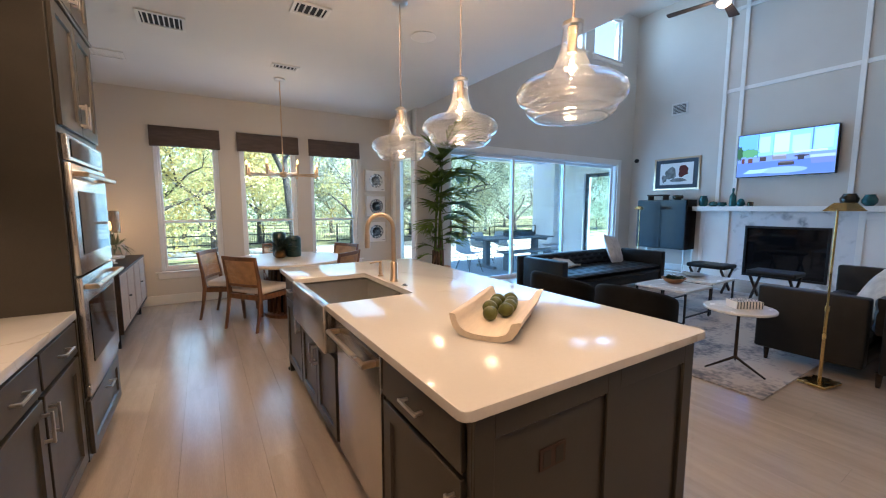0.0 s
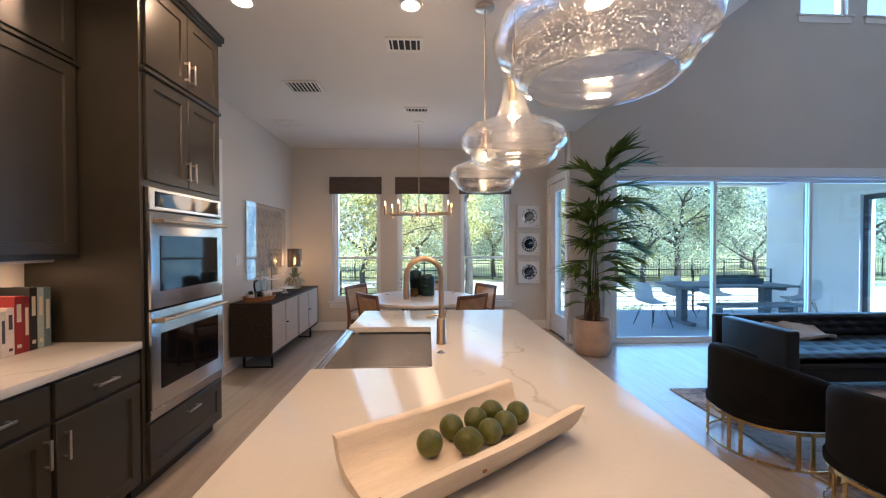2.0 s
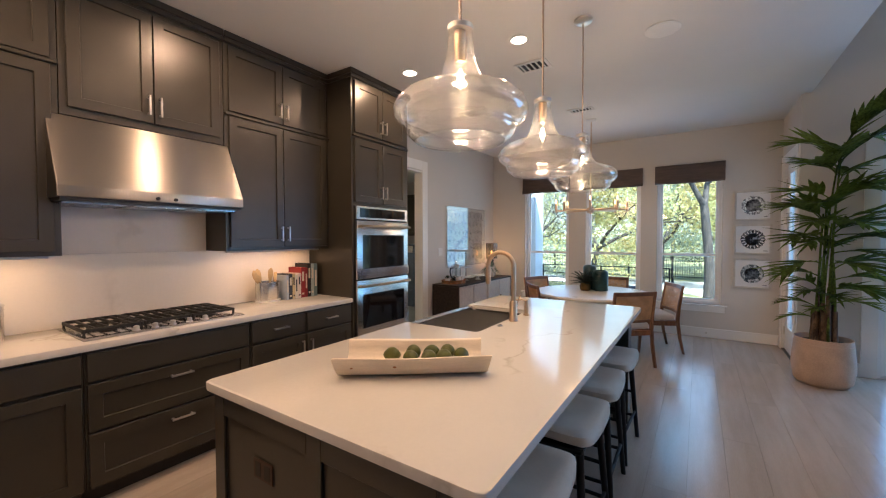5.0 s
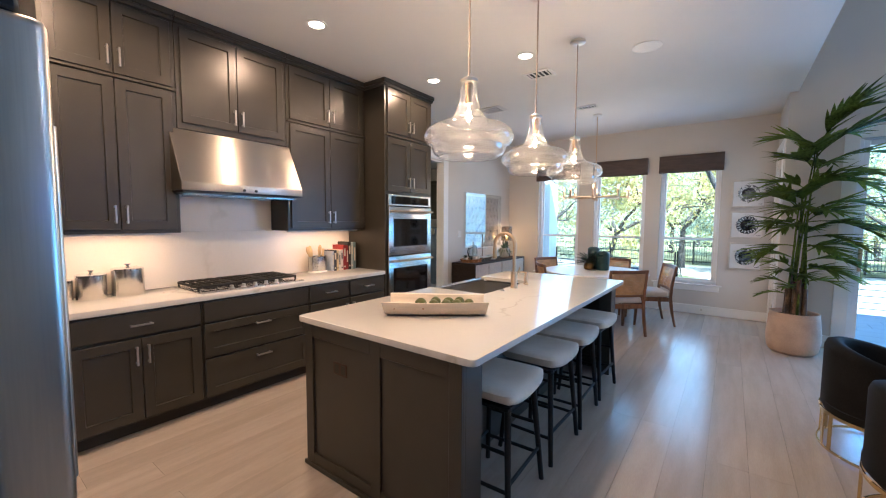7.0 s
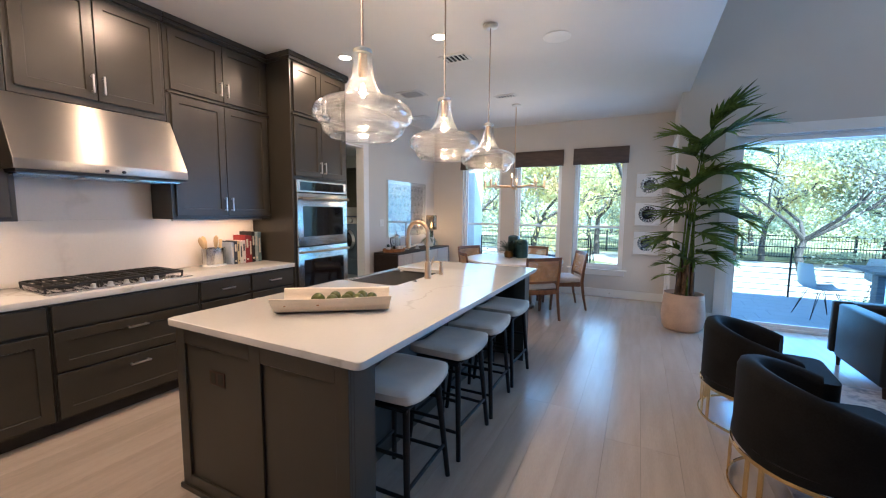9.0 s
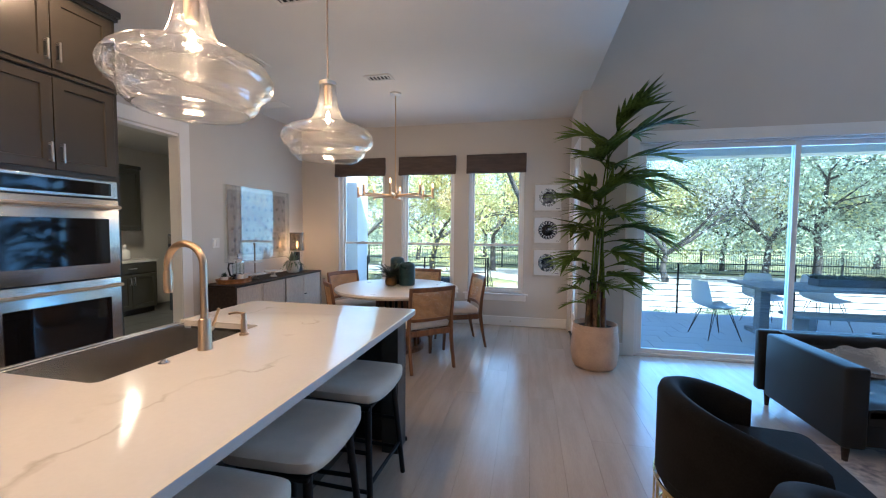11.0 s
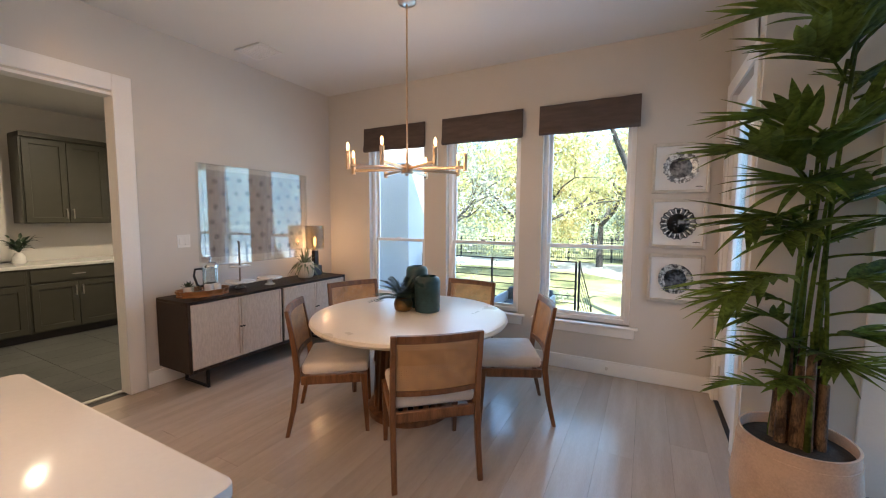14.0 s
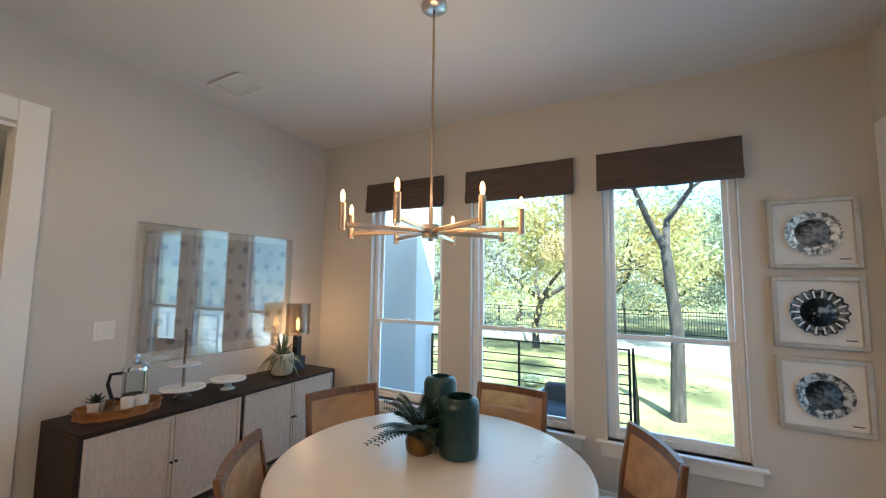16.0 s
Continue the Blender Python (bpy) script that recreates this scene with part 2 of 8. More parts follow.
M["cabinet"] = material("umber_cabinet_paint", (0.037, 0.0325, 0.0245), 0.33, vary=0.08, scale=5, fine=120, bump=0.06, spec=0.55)
M["toe"] = material("dark_toe_kick", (0.03, 0.026, 0.022), 0.6)
M["pantry_cab"] = material("olive_grey_cabinet_paint", (0.05, 0.046, 0.033), 0.4, vary=0.08, scale=5, fine=120, bump=0.05)
M["quartz"] = quartz("white_quartz", (0.585, 0.56, 0.525), (0.38, 0.345, 0.29), 1.5, 0.008, 0.12)
M["quartz"].node_tree.nodes["Principled BSDF"].inputs["Specular IOR Level"].default_value = 0.13
M["splash"] = quartz("quartz_backsplash", (0.76, 0.70, 0.63), (0.52, 0.45, 0.37), 1.3, 0.016, 0.22, 0.4)
M["marble"] = quartz("grey_veined_marble", (0.72, 0.72, 0.73), (0.20, 0.21, 0.23), 2.6, 0.06, 0.2, 0.8)
M["steel"] = material("brushed_stainless", (0.60, 0.58, 0.55), 0.25, 1.0, vary=0.05, scale=3, fine=260, bump=0.06, stretch=(1, 0.02, 1), rvary=0.05)
M["steel_v"] = material("brushed_stainless_upright", (0.66, 0.64, 0.61), 0.26, 1.0, vary=0.05, scale=3, fine=300, bump=0.05, stretch=(1, 1, 0.04), rvary=0.05)
M["fridge_steel"] = material("satin_stainless_door", (0.44, 0.43, 0.40), 0.30, 1.0, vary=0.06, scale=2, fine=220, bump=0.05, stretch=(1, 1, 0.04), rvary=0.05)
M["hood_steel"] = material("cross_brushed_stainless", (0.42, 0.39, 0.35), 0.36, 1.0, vary=0.03, scale=3, fine=260, stretch=(1, 1, 0.05), rvary=0.03)
_nt, _b, _L = nodes_of(M["hood_steel"])
_b.inputs["Anisotropic"].default_value = 0.85
_v = _nt.nodes.new("ShaderNodeCombineXYZ")
_v.inputs[2].default_value = 1.0
_L(_v.outputs[0], _b.inputs["Tangent"])
M["rod"] = material("satin_bronze_rod", (0.36, 0.30, 0.25), 0.35, 1.0, vary=0.04, fine=200)
M["nickel"] = material("brushed_nickel", (0.62, 0.59, 0.55), 0.3, 1.0, vary=0.04, fine=200)
M["champagne"] = material("champagne_bronze", (0.62, 0.46, 0.31), 0.3, 1.0, vary=0.05, scale=8, fine=200)
M["brass"] = material("brushed_brass", (0.72, 0.50, 0.20), 0.26, 1.0, vary=0.06, scale=9, fine=200)
M["oven_glass"] = material("black_oven_glass", (0.006, 0.006, 0.007), 0.05, vary=0.0, rvary=0.01, spec=0.55)
M["black_iron"] = material("cast_iron", (0.018, 0.017, 0.016), 0.6, 0.2, vary=0.2, bump=0.3)
M["black_metal"] = material("black_powder_coat", (0.012, 0.012, 0.013), 0.45, 0.3, vary=0.1, bump=0.05)
M["black_paint"] = material("black_stained_wood", (0.014, 0.013, 0.013), 0.5, vary=0.25, scale=4, fine=60, stretch=(8, 8, 1), bump=0.2, spec=0.25)
M["ebony"] = material("dark_brown_oak", (0.028, 0.019, 0.014), 0.5, vary=0.35, scale=3, fine=40, stretch=(10, 1, 10), bump=0.3, spec=0.22)
M["outlet_bronze"] = material("dark_bronze_plate", (0.05, 0.024, 0.016), 0.4, 0.3, vary=0.1)
M["walnut"] = material("warm_walnut", (0.17, 0.075, 0.032), 0.42, vary=0.3, scale=3, fine=30, stretch=(9, 9, 1), bump=0.15)
M["cane"] = cane("woven_cane", (0.48, 0.27, 0.12))
M["cloth_white"] = weave(material("cream_upholstery", (0.70, 0.63, 0.55), 0.9, vary=0.06, scale=9, fine=250, sheen=0.3), 500, 0.25)
M["stool_seat"] = weave(material("pale_taupe_seat_cloth", (0.66, 0.58, 0.49), 0.9, vary=0.06, scale=9, fine=250, sheen=0.3), 480, 0.3)
M["reed"] = weave(material("whitewashed_reed_weave", (0.50, 0.42, 0.35), 0.7, vary=0.09, scale=7, fine=80, stretch=(1, 10, 3)), 260, 0.35)
M["table_white"] = material("ivory_lacquer", (0.70, 0.63, 0.53), 0.3, vary=0.03, scale=3, fine=100)
M["shade"] = weave(material("taupe_roman_shade_cloth", (0.10, 0.075, 0.065), 0.9, vary=0.15, scale=6, fine=200, stretch=(1, 1, 6)), 420, 0.35)
M["velvet"] = material("charcoal_velvet", (0.009, 0.0086, 0.0085), 0.85, vary=0.3, scale=5, fine=120, sheen=0.02, bump=0.1, spec=0.12)
M["leather"] = material("dark_charcoal_leather", (0.013, 0.0135, 0.014), 0.48, vary=0.2, scale=7, fine=160, bump=0.25, spec=0.35)
M["throw"] = material("ivory_grey_throw", (0.52, 0.49, 0.45), 0.95, vary=0.2, scale=10, fine=160, bump=0.5, sheen=0.3)
M["throw_pattern"] = material("patterned_ivory_throw", (0.56, 0.53, 0.48), 0.95, vary=0.02, scale=1.6, fine=160, bump=0.5, sheen=0.3, second=(0.22, 0.225, 0.22), mix=(0.485, 0.5))
M["terracotta"] = material("pale_washed_clay", (0.52, 0.37, 0.27), 0.8, vary=0.12, scale=5, fine=90, bump=0.2)
M["soil"] = material("dark_soil_moss", (0.03, 0.022, 0.014), 0.95, vary=0.4, scale=30, fine=120, bump=0.8)
M["palm_leaf"] = material("palm_leaf_green", (0.075, 0.11, 0.018), 0.55, vary=0.4, scale=3, fine=40, second=(0.15, 0.21, 0.04), spec=0.2)
M["palm_stem"] = material("dry_palm_sheath", (0.06, 0.032, 0.016), 0.6, vary=0.4, scale=9, fine=60, stretch=(3, 3, 1), bump=0.4, second=(0.17, 0.10, 0.05))
M["fern"] = material("dusky_fern_green", (0.022, 0.045, 0.022), 0.5, vary=0.35, scale=12)
M["succulent"] = material("grey_green_succulent", (0.16, 0.20, 0.12), 0.5, vary=0.25, scale=20)
M["teal_glaze"] = material("teal_blue_glaze", (0.015, 0.046, 0.049), 0.3, vary=0.3, scale=8, fine=50)
M["copper_glaze"] = material("antique_bronze_glaze", (0.16, 0.09, 0.03), 0.3, 0.7, vary=0.4, scale=12)
M["white_ceramic"] = material("white_glazed_ceramic", (0.78, 0.76, 0.73), 0.2, vary=0.03)
M["cream_pot"] = material("cream_ribbed_ceramic", (0.62, 0.56, 0.47), 0.6, vary=0.08, bump=0.2)
M["lime"] = material("lime_peel", (0.075, 0.085, 0.012), 0.38, vary=0.3, scale=14, fine=180, bump=0.35)
M["bleached"] = material("bleached_paulownia_wood", (0.68, 0.58, 0.46), 0.75, vary=0.07, scale=4, fine=50, stretch=(1.2, 9, 9), bump=0.3)
M["tray_wood"] = material("honey_tray_wood", (0.32, 0.14, 0.05), 0.4, vary=0.25, scale=5, fine=50, stretch=(2, 8, 8), bump=0.15)
M["spoon_wood"] = material("beech_spoon_wood", (0.60, 0.42, 0.21), 0.55, vary=0.12, scale=8)
M["tile"] = material("slate_grey_tile", (0.085, 0.085, 0.078), 0.45, vary=0.22, scale=3, fine=40, per_object=0.10, bump=0.1)
M["grout"] = material("pale_grout", (0.42, 0.41, 0.38), 0.9, vary=0.08)
M["patio_tile"] = material("pale_porcelain_paver", (0.36, 0.41, 0.47), 0.55, vary=0.05, scale=3, fine=60, per_object=0.04, bump=0.08)
M["stucco"] = material("white_stucco", (0.82, 0.83, 0.84), 0.9, vary=0.04, scale=2, fine=180, bump=0.35)
M["grass"] = material("autumn_lawn", (0.12, 0.13, 0.045), 0.95, vary=0.4, scale=0.6, fine=22, bump=0.6, second=(0.24, 0.22, 0.095))
M["path"] = material("pale_gravel_path", (0.38, 0.355, 0.30), 0.95, vary=0.15, scale=2, fine=60, bump=0.3)
M["bark"] = material("grey_oak_bark", (0.06, 0.05, 0.042), 0.95, vary=0.5, scale=5, fine=30, stretch=(3, 3, 0.7), bump=1.0)
M["leaf_green"] = material("oak_leaves_green", (0.16, 0.20, 0.13), 0.6, vary=0.5, scale=0.9, fine=12, second=(0.36, 0.40, 0.28))
M["leaf_gold"] = material("oak_leaves_turning_gold", (0.58, 0.42, 0.13), 0.6, vary=0.3, scale=0.7, fine=12, second=(0.42, 0.43, 0.20))
M["leaf_grey"] = material("sage_grey_foliage", (0.26, 0.27, 0.21), 0.7, vary=0.4, scale=1.0, fine=12, second=(0.36, 0.36, 0.30))
M["rug"] = material("faded_blue_ivory_rug_pile", (0.12, 0.12, 0.15), 0.95, vary=0.25, scale=3.2, fine=24, bump=0.6, second=(0.38, 0.33, 0.29), mix=(0.36, 0.52), sheen=0.2)
M["screen"] = material("dark_screen", (0.01, 0.012, 0.016), 0.12, vary=0.0)
M["mirror_dark"] = material("smoked_mirror_lacquer", (0.008, 0.008, 0.009), 0.12, 0.0, vary=0.1, rvary=0.02, spec=0.3)
M["paper"] = material("mat_board_white", (0.76, 0.75, 0.74), 0.9, vary=0.02)
M["frame_silver"] = material("silver_leaf_frame", (0.60, 0.56, 0.50), 0.38, 0.6, vary=0.12, scale=12, fine=140, bump=0.2)
M["plaster_white"] = material("white_marble_small", (0.74, 0.74, 0.73), 0.25, vary=0.08, scale=9)
M["chrome"] = material("polished_chrome", (0.75, 0.75, 0.76), 0.08, 1.0, vary=0.02, rvary=0.02)
M["concrete"] = material("charcoal_concrete", (0.05, 0.065, 0.085), 0.7, vary=0.2, bump=0.2)
M["pane"] = pane_glass("window_pane_glass", (0.87, 0.97, 1.0))
M["slider_pane"] = pane_glass("low_emission_door_glass", (0.84, 0.96, 1.0))
M["acrylic"] = pane_glass("acrylic_case_gloss", (0.97, 0.98, 0.975), 0.13)
M["smoke"] = pane_glass("smoked_lamp_glass", (0.80, 0.75, 0.68), 0.10)
M["clear"] = pane_glass("clear_glass", (0.95, 0.97, 0.96))
M["seeded"] = seeded_glass("seeded_blown_glass")
M["bulb"] = glow("warm_filament_bulb", (1.0, 0.70, 0.36), 4.5)
M["candle_bulb"] = glow("warm_candle_bulb", (1.0, 0.55, 0.18), 1.5)
M["downlight"] = glow("downlight_lens", (1.0, 0.80, 0.55), 2.8)
M["dark"] = material("dark_void", (0.008, 0.008, 0.008), 0.8)
M["grille"] = material("white_grille_paint", (0.72, 0.70, 0.67), 0.5, vary=0.02)


# ---- building helpers ----
def bx(bm, x0, x1, y0, y1, z0, z1, bev=0.0, seg=1):
    vs = [bm.verts.new((x, y, z)) for x in (x0, x1) for y in (y0, y1) for z in (z0, z1)]
    quads = ((0, 1, 3, 2), (4, 6, 7, 5), (0, 4, 5, 1), (2, 3, 7, 6), (0, 2, 6, 4), (1, 5, 7, 3))
    fs = [bm.faces.new([vs[i] for i in q]) for q in quads]
    if bev:
        bmesh.ops.bevel(bm, geom=list({e for f in fs for e in f.edges}), offset=bev, segments=seg, profile=0.5, affect="EDGES", clamp_overlap=True)
    return bm


def ring(bm, c, r, seg, ax=None, ay=None):
    ax, ay = ax or Vector((1, 0, 0)), ay or Vector((0, 1, 0))
    return [bm.verts.new(Vector(c) + r * (math.cos(a) * ax + math.sin(a) * ay)) for a in (2 * math.pi * i / seg for i in range(seg))]


def skin(bm, rings, cap=True):
    for a, b in zip(rings, rings[1:]):
        n = len(a)
        for i in range(n):
            bm.faces.new((a[i], a[(i + 1) % n], b[(i + 1) % n], b[i]))
    if cap:
        bm.faces.new(rings[0][::-1])
        bm.faces.new(rings[-1])


def lathe(bm, prof, seg=28, at=(0, 0, 0), cap=True, sx=1.0, sy=1.0):
    """Turns a profile of (radius, height) about the upright axis."""
    rings = [ring(bm, (at[0], at[1], at[2] + z), max(r, 1e-4), seg, Vector((sx, 0, 0)), Vector((0, sy, 0))) for r, z in prof]
    skin(bm, rings, cap)
    return bm


def tube(bm, pts, r, seg=8, r1=None, closed=False):
    pts = [Vector(p) for p in pts]
    n = len(pts)
    rings, up = [], None
    for i, p in enumerate(pts):
        a, b = (pts[i - 1], pts[(i + 1) % n]) if closed else (pts[max(i - 1, 0)], pts[min(i + 1, n - 1)])
        d = (b - a).normalized()
        if up is None:
            up = Vector((0, 0, 1)) if abs(d.z) < 0.9 else Vector((1, 0, 0))
        side = d.cross(up).normalized()
        up = side.cross(d).normalized()
        k = i / (n - 1)
        rings.append(ring(bm, p, r if r1 is None else r + (r1 - r) * k, seg, side, up))
    if closed:
        skin(bm, rings + [rings[0]], False)
    else:
        skin(bm, rings)
    return bm


def slab(bm, outline, z0, z1):
    """An upright prism on an outline of (x, y)."""
    lo, hi = ([bm.verts.new((x, y, z)) for x, y in outline] for z in (z0, z1))
    n = len(outline)
    for i in range(n):
        bm.faces.new((lo[i], lo[(i + 1) % n], hi[(i + 1) % n], hi[i]))
    bm.faces.new(lo[::-1])
    bm.faces.new(hi)
    return bm


def round_poly(pts, r, seg=4):
    """Rounds the corners of an outline; r: one radius, or one for each corner."""
    out, n = [], len(pts)
    for i, p in enumerate(pts):
        ri = r[i] if isinstance(r, (list, tuple)) else r
        p, a, b = Vector(p), Vector(pts[i - 1]), Vector(pts[(i + 1) % n])
        if ri <= 0:
            out.append(tuple(p))
            continue
        u, v = p + (a - p).normalized() * ri, p + (b - p).normalized() * ri
        for k in range(seg + 1):
            t = k / seg
            out.append(tuple((1 - t) ** 2 * u + 2 * t * (1 - t) * p + t * t * v))
    return out


def mesh_of(bm, mat, name, smooth=40):
    bmesh.ops.recalc_face_normals(bm, faces=bm.faces[:])
    me = bpy.data.meshes.new(name)
    bm.to_mesh(me)
    bm.free()
    me.materials.append(M[mat] if isinstance(mat, str) else mat)
    if smooth:
        me.shade_smooth()
        me.set_sharp_from_angle(angle=radians(smooth))
    return me


def part(name, bm, mat, parent=None, label="", m=None, smooth=40, kind=""):
    ob = new(name, mesh_of(bm, mat, name, smooth))
    if m is not None:
        ob.matrix_basis = m
    if parent is not None:
        ob.parent = parent
    return tagged(ob, label, kind=kind)


def thing(name, label, category, m=None, group="", kind=""):
    ob = new(name)
    ob.empty_display_size = 0.1
    if m is not None:
        ob.matrix_basis = m
    return tagged(ob, label, category, group, kind)


def solid(name, bm, mat, label, category="", m=None, group="", kind="", smooth=40):
    ob = part(name, bm, mat, m=m, smooth=smooth)
    return tagged(ob, label, category, group, kind)


def B():
    return bmesh.new()


def box(*a, **k):
    return bx(B(), *a, **k)


# ---- the large structure ----
WX, NY, SY, EX, SLY, NX = -0.87, 7.14, -3.2, 9.54, 6.05, 3.46
CEIL, HIGH, EDGE = 3.08, 5.95, 3.54


def wall(name, axis, at, thick, a0, a1, z0, z1, holes=(), label="greige painted plaster wall"):
    """A wall with openings through it. axis 'x': it stands across x at that place and runs along y."""
    bm = B()
    us = sorted({a0, a1, *[h[0] for h in holes], *[h[1] for h in holes]})
    for u0, u1 in zip(us, us[1:]):
        mid = (u0 + u1) / 2
        cuts = sorted((h[2], h[3]) for h in holes if h[0] < mid < h[1])
        z = z0
        for c0, c1 in cuts + [(z1, z1)]:
            if c0 > z + 1e-4:
                if axis == "x":
                    bx(bm, at, at + thick, u0, u1, z, c0)
                else:
                    bx(bm, u0, u1, at, at + thick, z, c0)
            z = c1
    bmesh.ops.remove_doubles(bm, verts=bm.verts[:], dist=1e-5)
    return solid(name, bm, "wall", label, kind="structure", smooth=0)


WIN = [(-0.205, 0.605), (0.89, 1.745), (1.97, 2.805)]
PD0, PD1, PDH = 3.84, 4.79, 2.465
wall("wall_west", "x", WX - 0.13, 0.13, SY - 0.15, NY + 0.2, 0, CEIL, [(PD0, PD1, 0, PDH)])
wall("wall_north", "y", NY, 0.2, WX - 0.13, NX, 0, CEIL, [(a, b, 0.49, 2.53) for a, b in WIN])
wall("wall_nook_east", "x", NX, 0.2, SLY + 0.2, NY + 0.2, 0, HIGH, [(6.20, 6.98, 0.0, 2.45)])
wall("wall_sliding", "y", SLY, 0.2, NX, EX + 0.2, 0, HIGH, [(4.09, 8.95, 0, 2.45), (6.9, 7.63, 4.82, 5.75), (7.93, 8.90, 4.82, 5.75)])
wall("wall_east", "x", EX, 0.2, SY - 0.15, SLY, 0, HIGH)
wall("wall_south", "y", SY - 0.15, 0.15, WX, EX, 0, HIGH)
wall("wall_above_kitchen", "x", EDGE - 0.15, 0.15, SY, SLY, CEIL + 0.12, HIGH)
solid("ceiling", box(WX - 0.13, EDGE, SY - 0.15, SLY, CEIL, CEIL + 0.12), "ceiling", "flat pale kitchen ceiling with painted plaster", kind="structure", smooth=0)
solid("ceiling_nook", box(WX - 0.13, NX, SLY, NY + 0.2, CEIL, CEIL + 0.12), "ceiling", "flat pale dining nook ceiling with painted plaster", kind="structure", smooth=0)
solid("ceiling_living", box(EDGE - 0.15, EX + 0.2, SY - 0.15, SLY + 0.2, HIGH, HIGH + 0.15), "ceiling", "high pale living room ceiling", kind="structure", smooth=0)
solid("roof_slab", box(WX - 0.6, EDGE - 0.15, SY - 0.3, NY + 0.7, CEIL + 0.2, CEIL + 0.4), "stucco", "low roof slab over the kitchen", kind="structure", smooth=0)

# baseboards
bb = B()
for a in ((WX, WX + 0.016, PD1 + 0.115, NY, 0, 0.14), (WX + 0.016, NX, NY - 0.016, NY, 0, 0.14), (NX - 0.016, NX, 7.09, NY - 0.016, 0, 0.14),
          (NX, 3.98, SLY - 0.016, SLY, 0, 0.14), (9.06, EX, SLY - 0.016, SLY, 0, 0.14), (EX - 0.016, EX, 4.45, SLY - 0.016, 0, 0.14), (EX - 0.016, EX, SY, 1.35, 0, 0.14), (NX, NX + 0.016, SLY - 0.03, SLY - 0.016, 0, 0.14)):
    bx(bb, *a, bev=0.004)
solid("baseboard", bb, "trim", "white painted baseboard along the walls", kind="structure")


def casing(name, axis, at, out, a0, a1, top, w=0.11, t=0.018):
    """White boards round an opening, proud of the wall towards out."""
    bm = B()
    lo, hi = sorted((at, at + out * t))
    for u0, u1, z0, z1 in ((a0 - w, a0, 0, top + w), (a1, a1 + w, 0, top + w), (a0, a1, top, top + w)):
        bx(bm, *((lo, hi, u0, u1) if axis == "x" else (u0, u1, lo, hi)), z0, z1, bev=0.003)
    return solid(name, bm, "trim", "white painted door casing", kind="structure")


casing("trim_pantry", "x", WX, 1, PD0, PD1 - 0.02, PDH + 0.015, w=0.13)
casing("trim_slider", "y", SLY, -1, 4.09, 8.95, 2.45, w=0.125)
casing("trim_patio_door", "x", NX, -1, 6.20, 6.98, 2.45, w=0.10)
jm = B()
for a in ((WX - 0.13, WX, PD0, PD0 + 0.02, 0, PDH), (WX - 0.13, WX, PD1 - 0.02, PD1, 0, PDH), (WX - 0.13, WX, PD0 + 0.02, PD1 - 0.02, PDH - 0.02, PDH)):
    bx(jm, *a)
solid("trim_pantry_jamb", jm, "trim", "white painted pantry door jamb", kind="structure")


def window(name, x0, x1, z0, z1, y, rail=None, sill=True):
    """A white single-hung window in the north wall: frame, sashes, panes, sill."""
    w = thing(name, "white vinyl single-hung window with clear panes", "window", kind="structure")
    fr = B()
    f = 0.045
    for a in ((x0, x0 + f, z0, z1), (x1 - f, x1, z0, z1), (x0 + f, x1 - f, z0, z0 + f), (x0 + f, x1 - f, z1 - f, z1)):
        bx(fr, a[0], a[1], y + 0.06, y + 0.14, a[2], a[3], bev=0.004)
    part("window_frame", fr, "vinyl", w)
    if rail:
        for nm, s0, s1, yy in (("lower_sash", z0 + f, rail + 0.02, y + 0.075), ("upper_sash", rail - 0.02, z1 - f, y + 0.105)):
            sb, s = B(), 0.032
            for a in ((x0 + f, x0 + f + s, s0, s1), (x1 - f - s, x1 - f, s0, s1), (x0 + f + s, x1 - f - s, s0, s0 + s), (x0 + f + s, x1 - f - s, s1 - s, s1)):
                bx(sb, a[0], a[1], yy, yy + 0.026, a[2], a[3], bev=0.003)
            sash = part(nm, sb, "vinyl", w)
            p = part("pane", box(x0 + f + s - 0.005, x1 - f - s + 0.005, yy + 0.011, yy + 0.015, s0 + s - 0.005, s1 - s + 0.005), "pane", sash, smooth=0)
            p.visible_shadow = False
        lk = part("sash_lock", box((x0 + x1) / 2 - 0.03, (x0 + x1) / 2 + 0.03, y + 0.055, y + 0.075, rail + 0.02, rail + 0.035, bev=0.004), "vinyl", w)
    else:
        p = part("pane", box(x0 + f - 0.005, x1 - f + 0.005, y + 0.098, y + 0.102, z0 + f - 0.005, z1 - f + 0.005), "pane", w, smooth=0)
        p.visible_shadow = False
    if sill:
        sl = B()
        bx(sl, x0 - 0.075, x1 + 0.075, y - 0.045, y + 0.06, z0 - 0.022, z0, bev=0.006, seg=2)
        bx(sl, x0 - 0.045, x1 + 0.045, y - 0.018, y - 0.001, z0 - 0.11, z0 - 0.022, bev=0.003)
        part("window_sill", sl, "trim", w)
    return w


for i, (a, b) in enumerate(WIN):
    window("window_%d" % (i + 1), a, b, 0.49, 2.53, NY, rail=1.22)
for i, (a, b) in enumerate(((6.9, 7.63), (7.93, 8.90))):
    window("window_%d" % (i + 4), a, b, 4.82, 5.75, SLY)


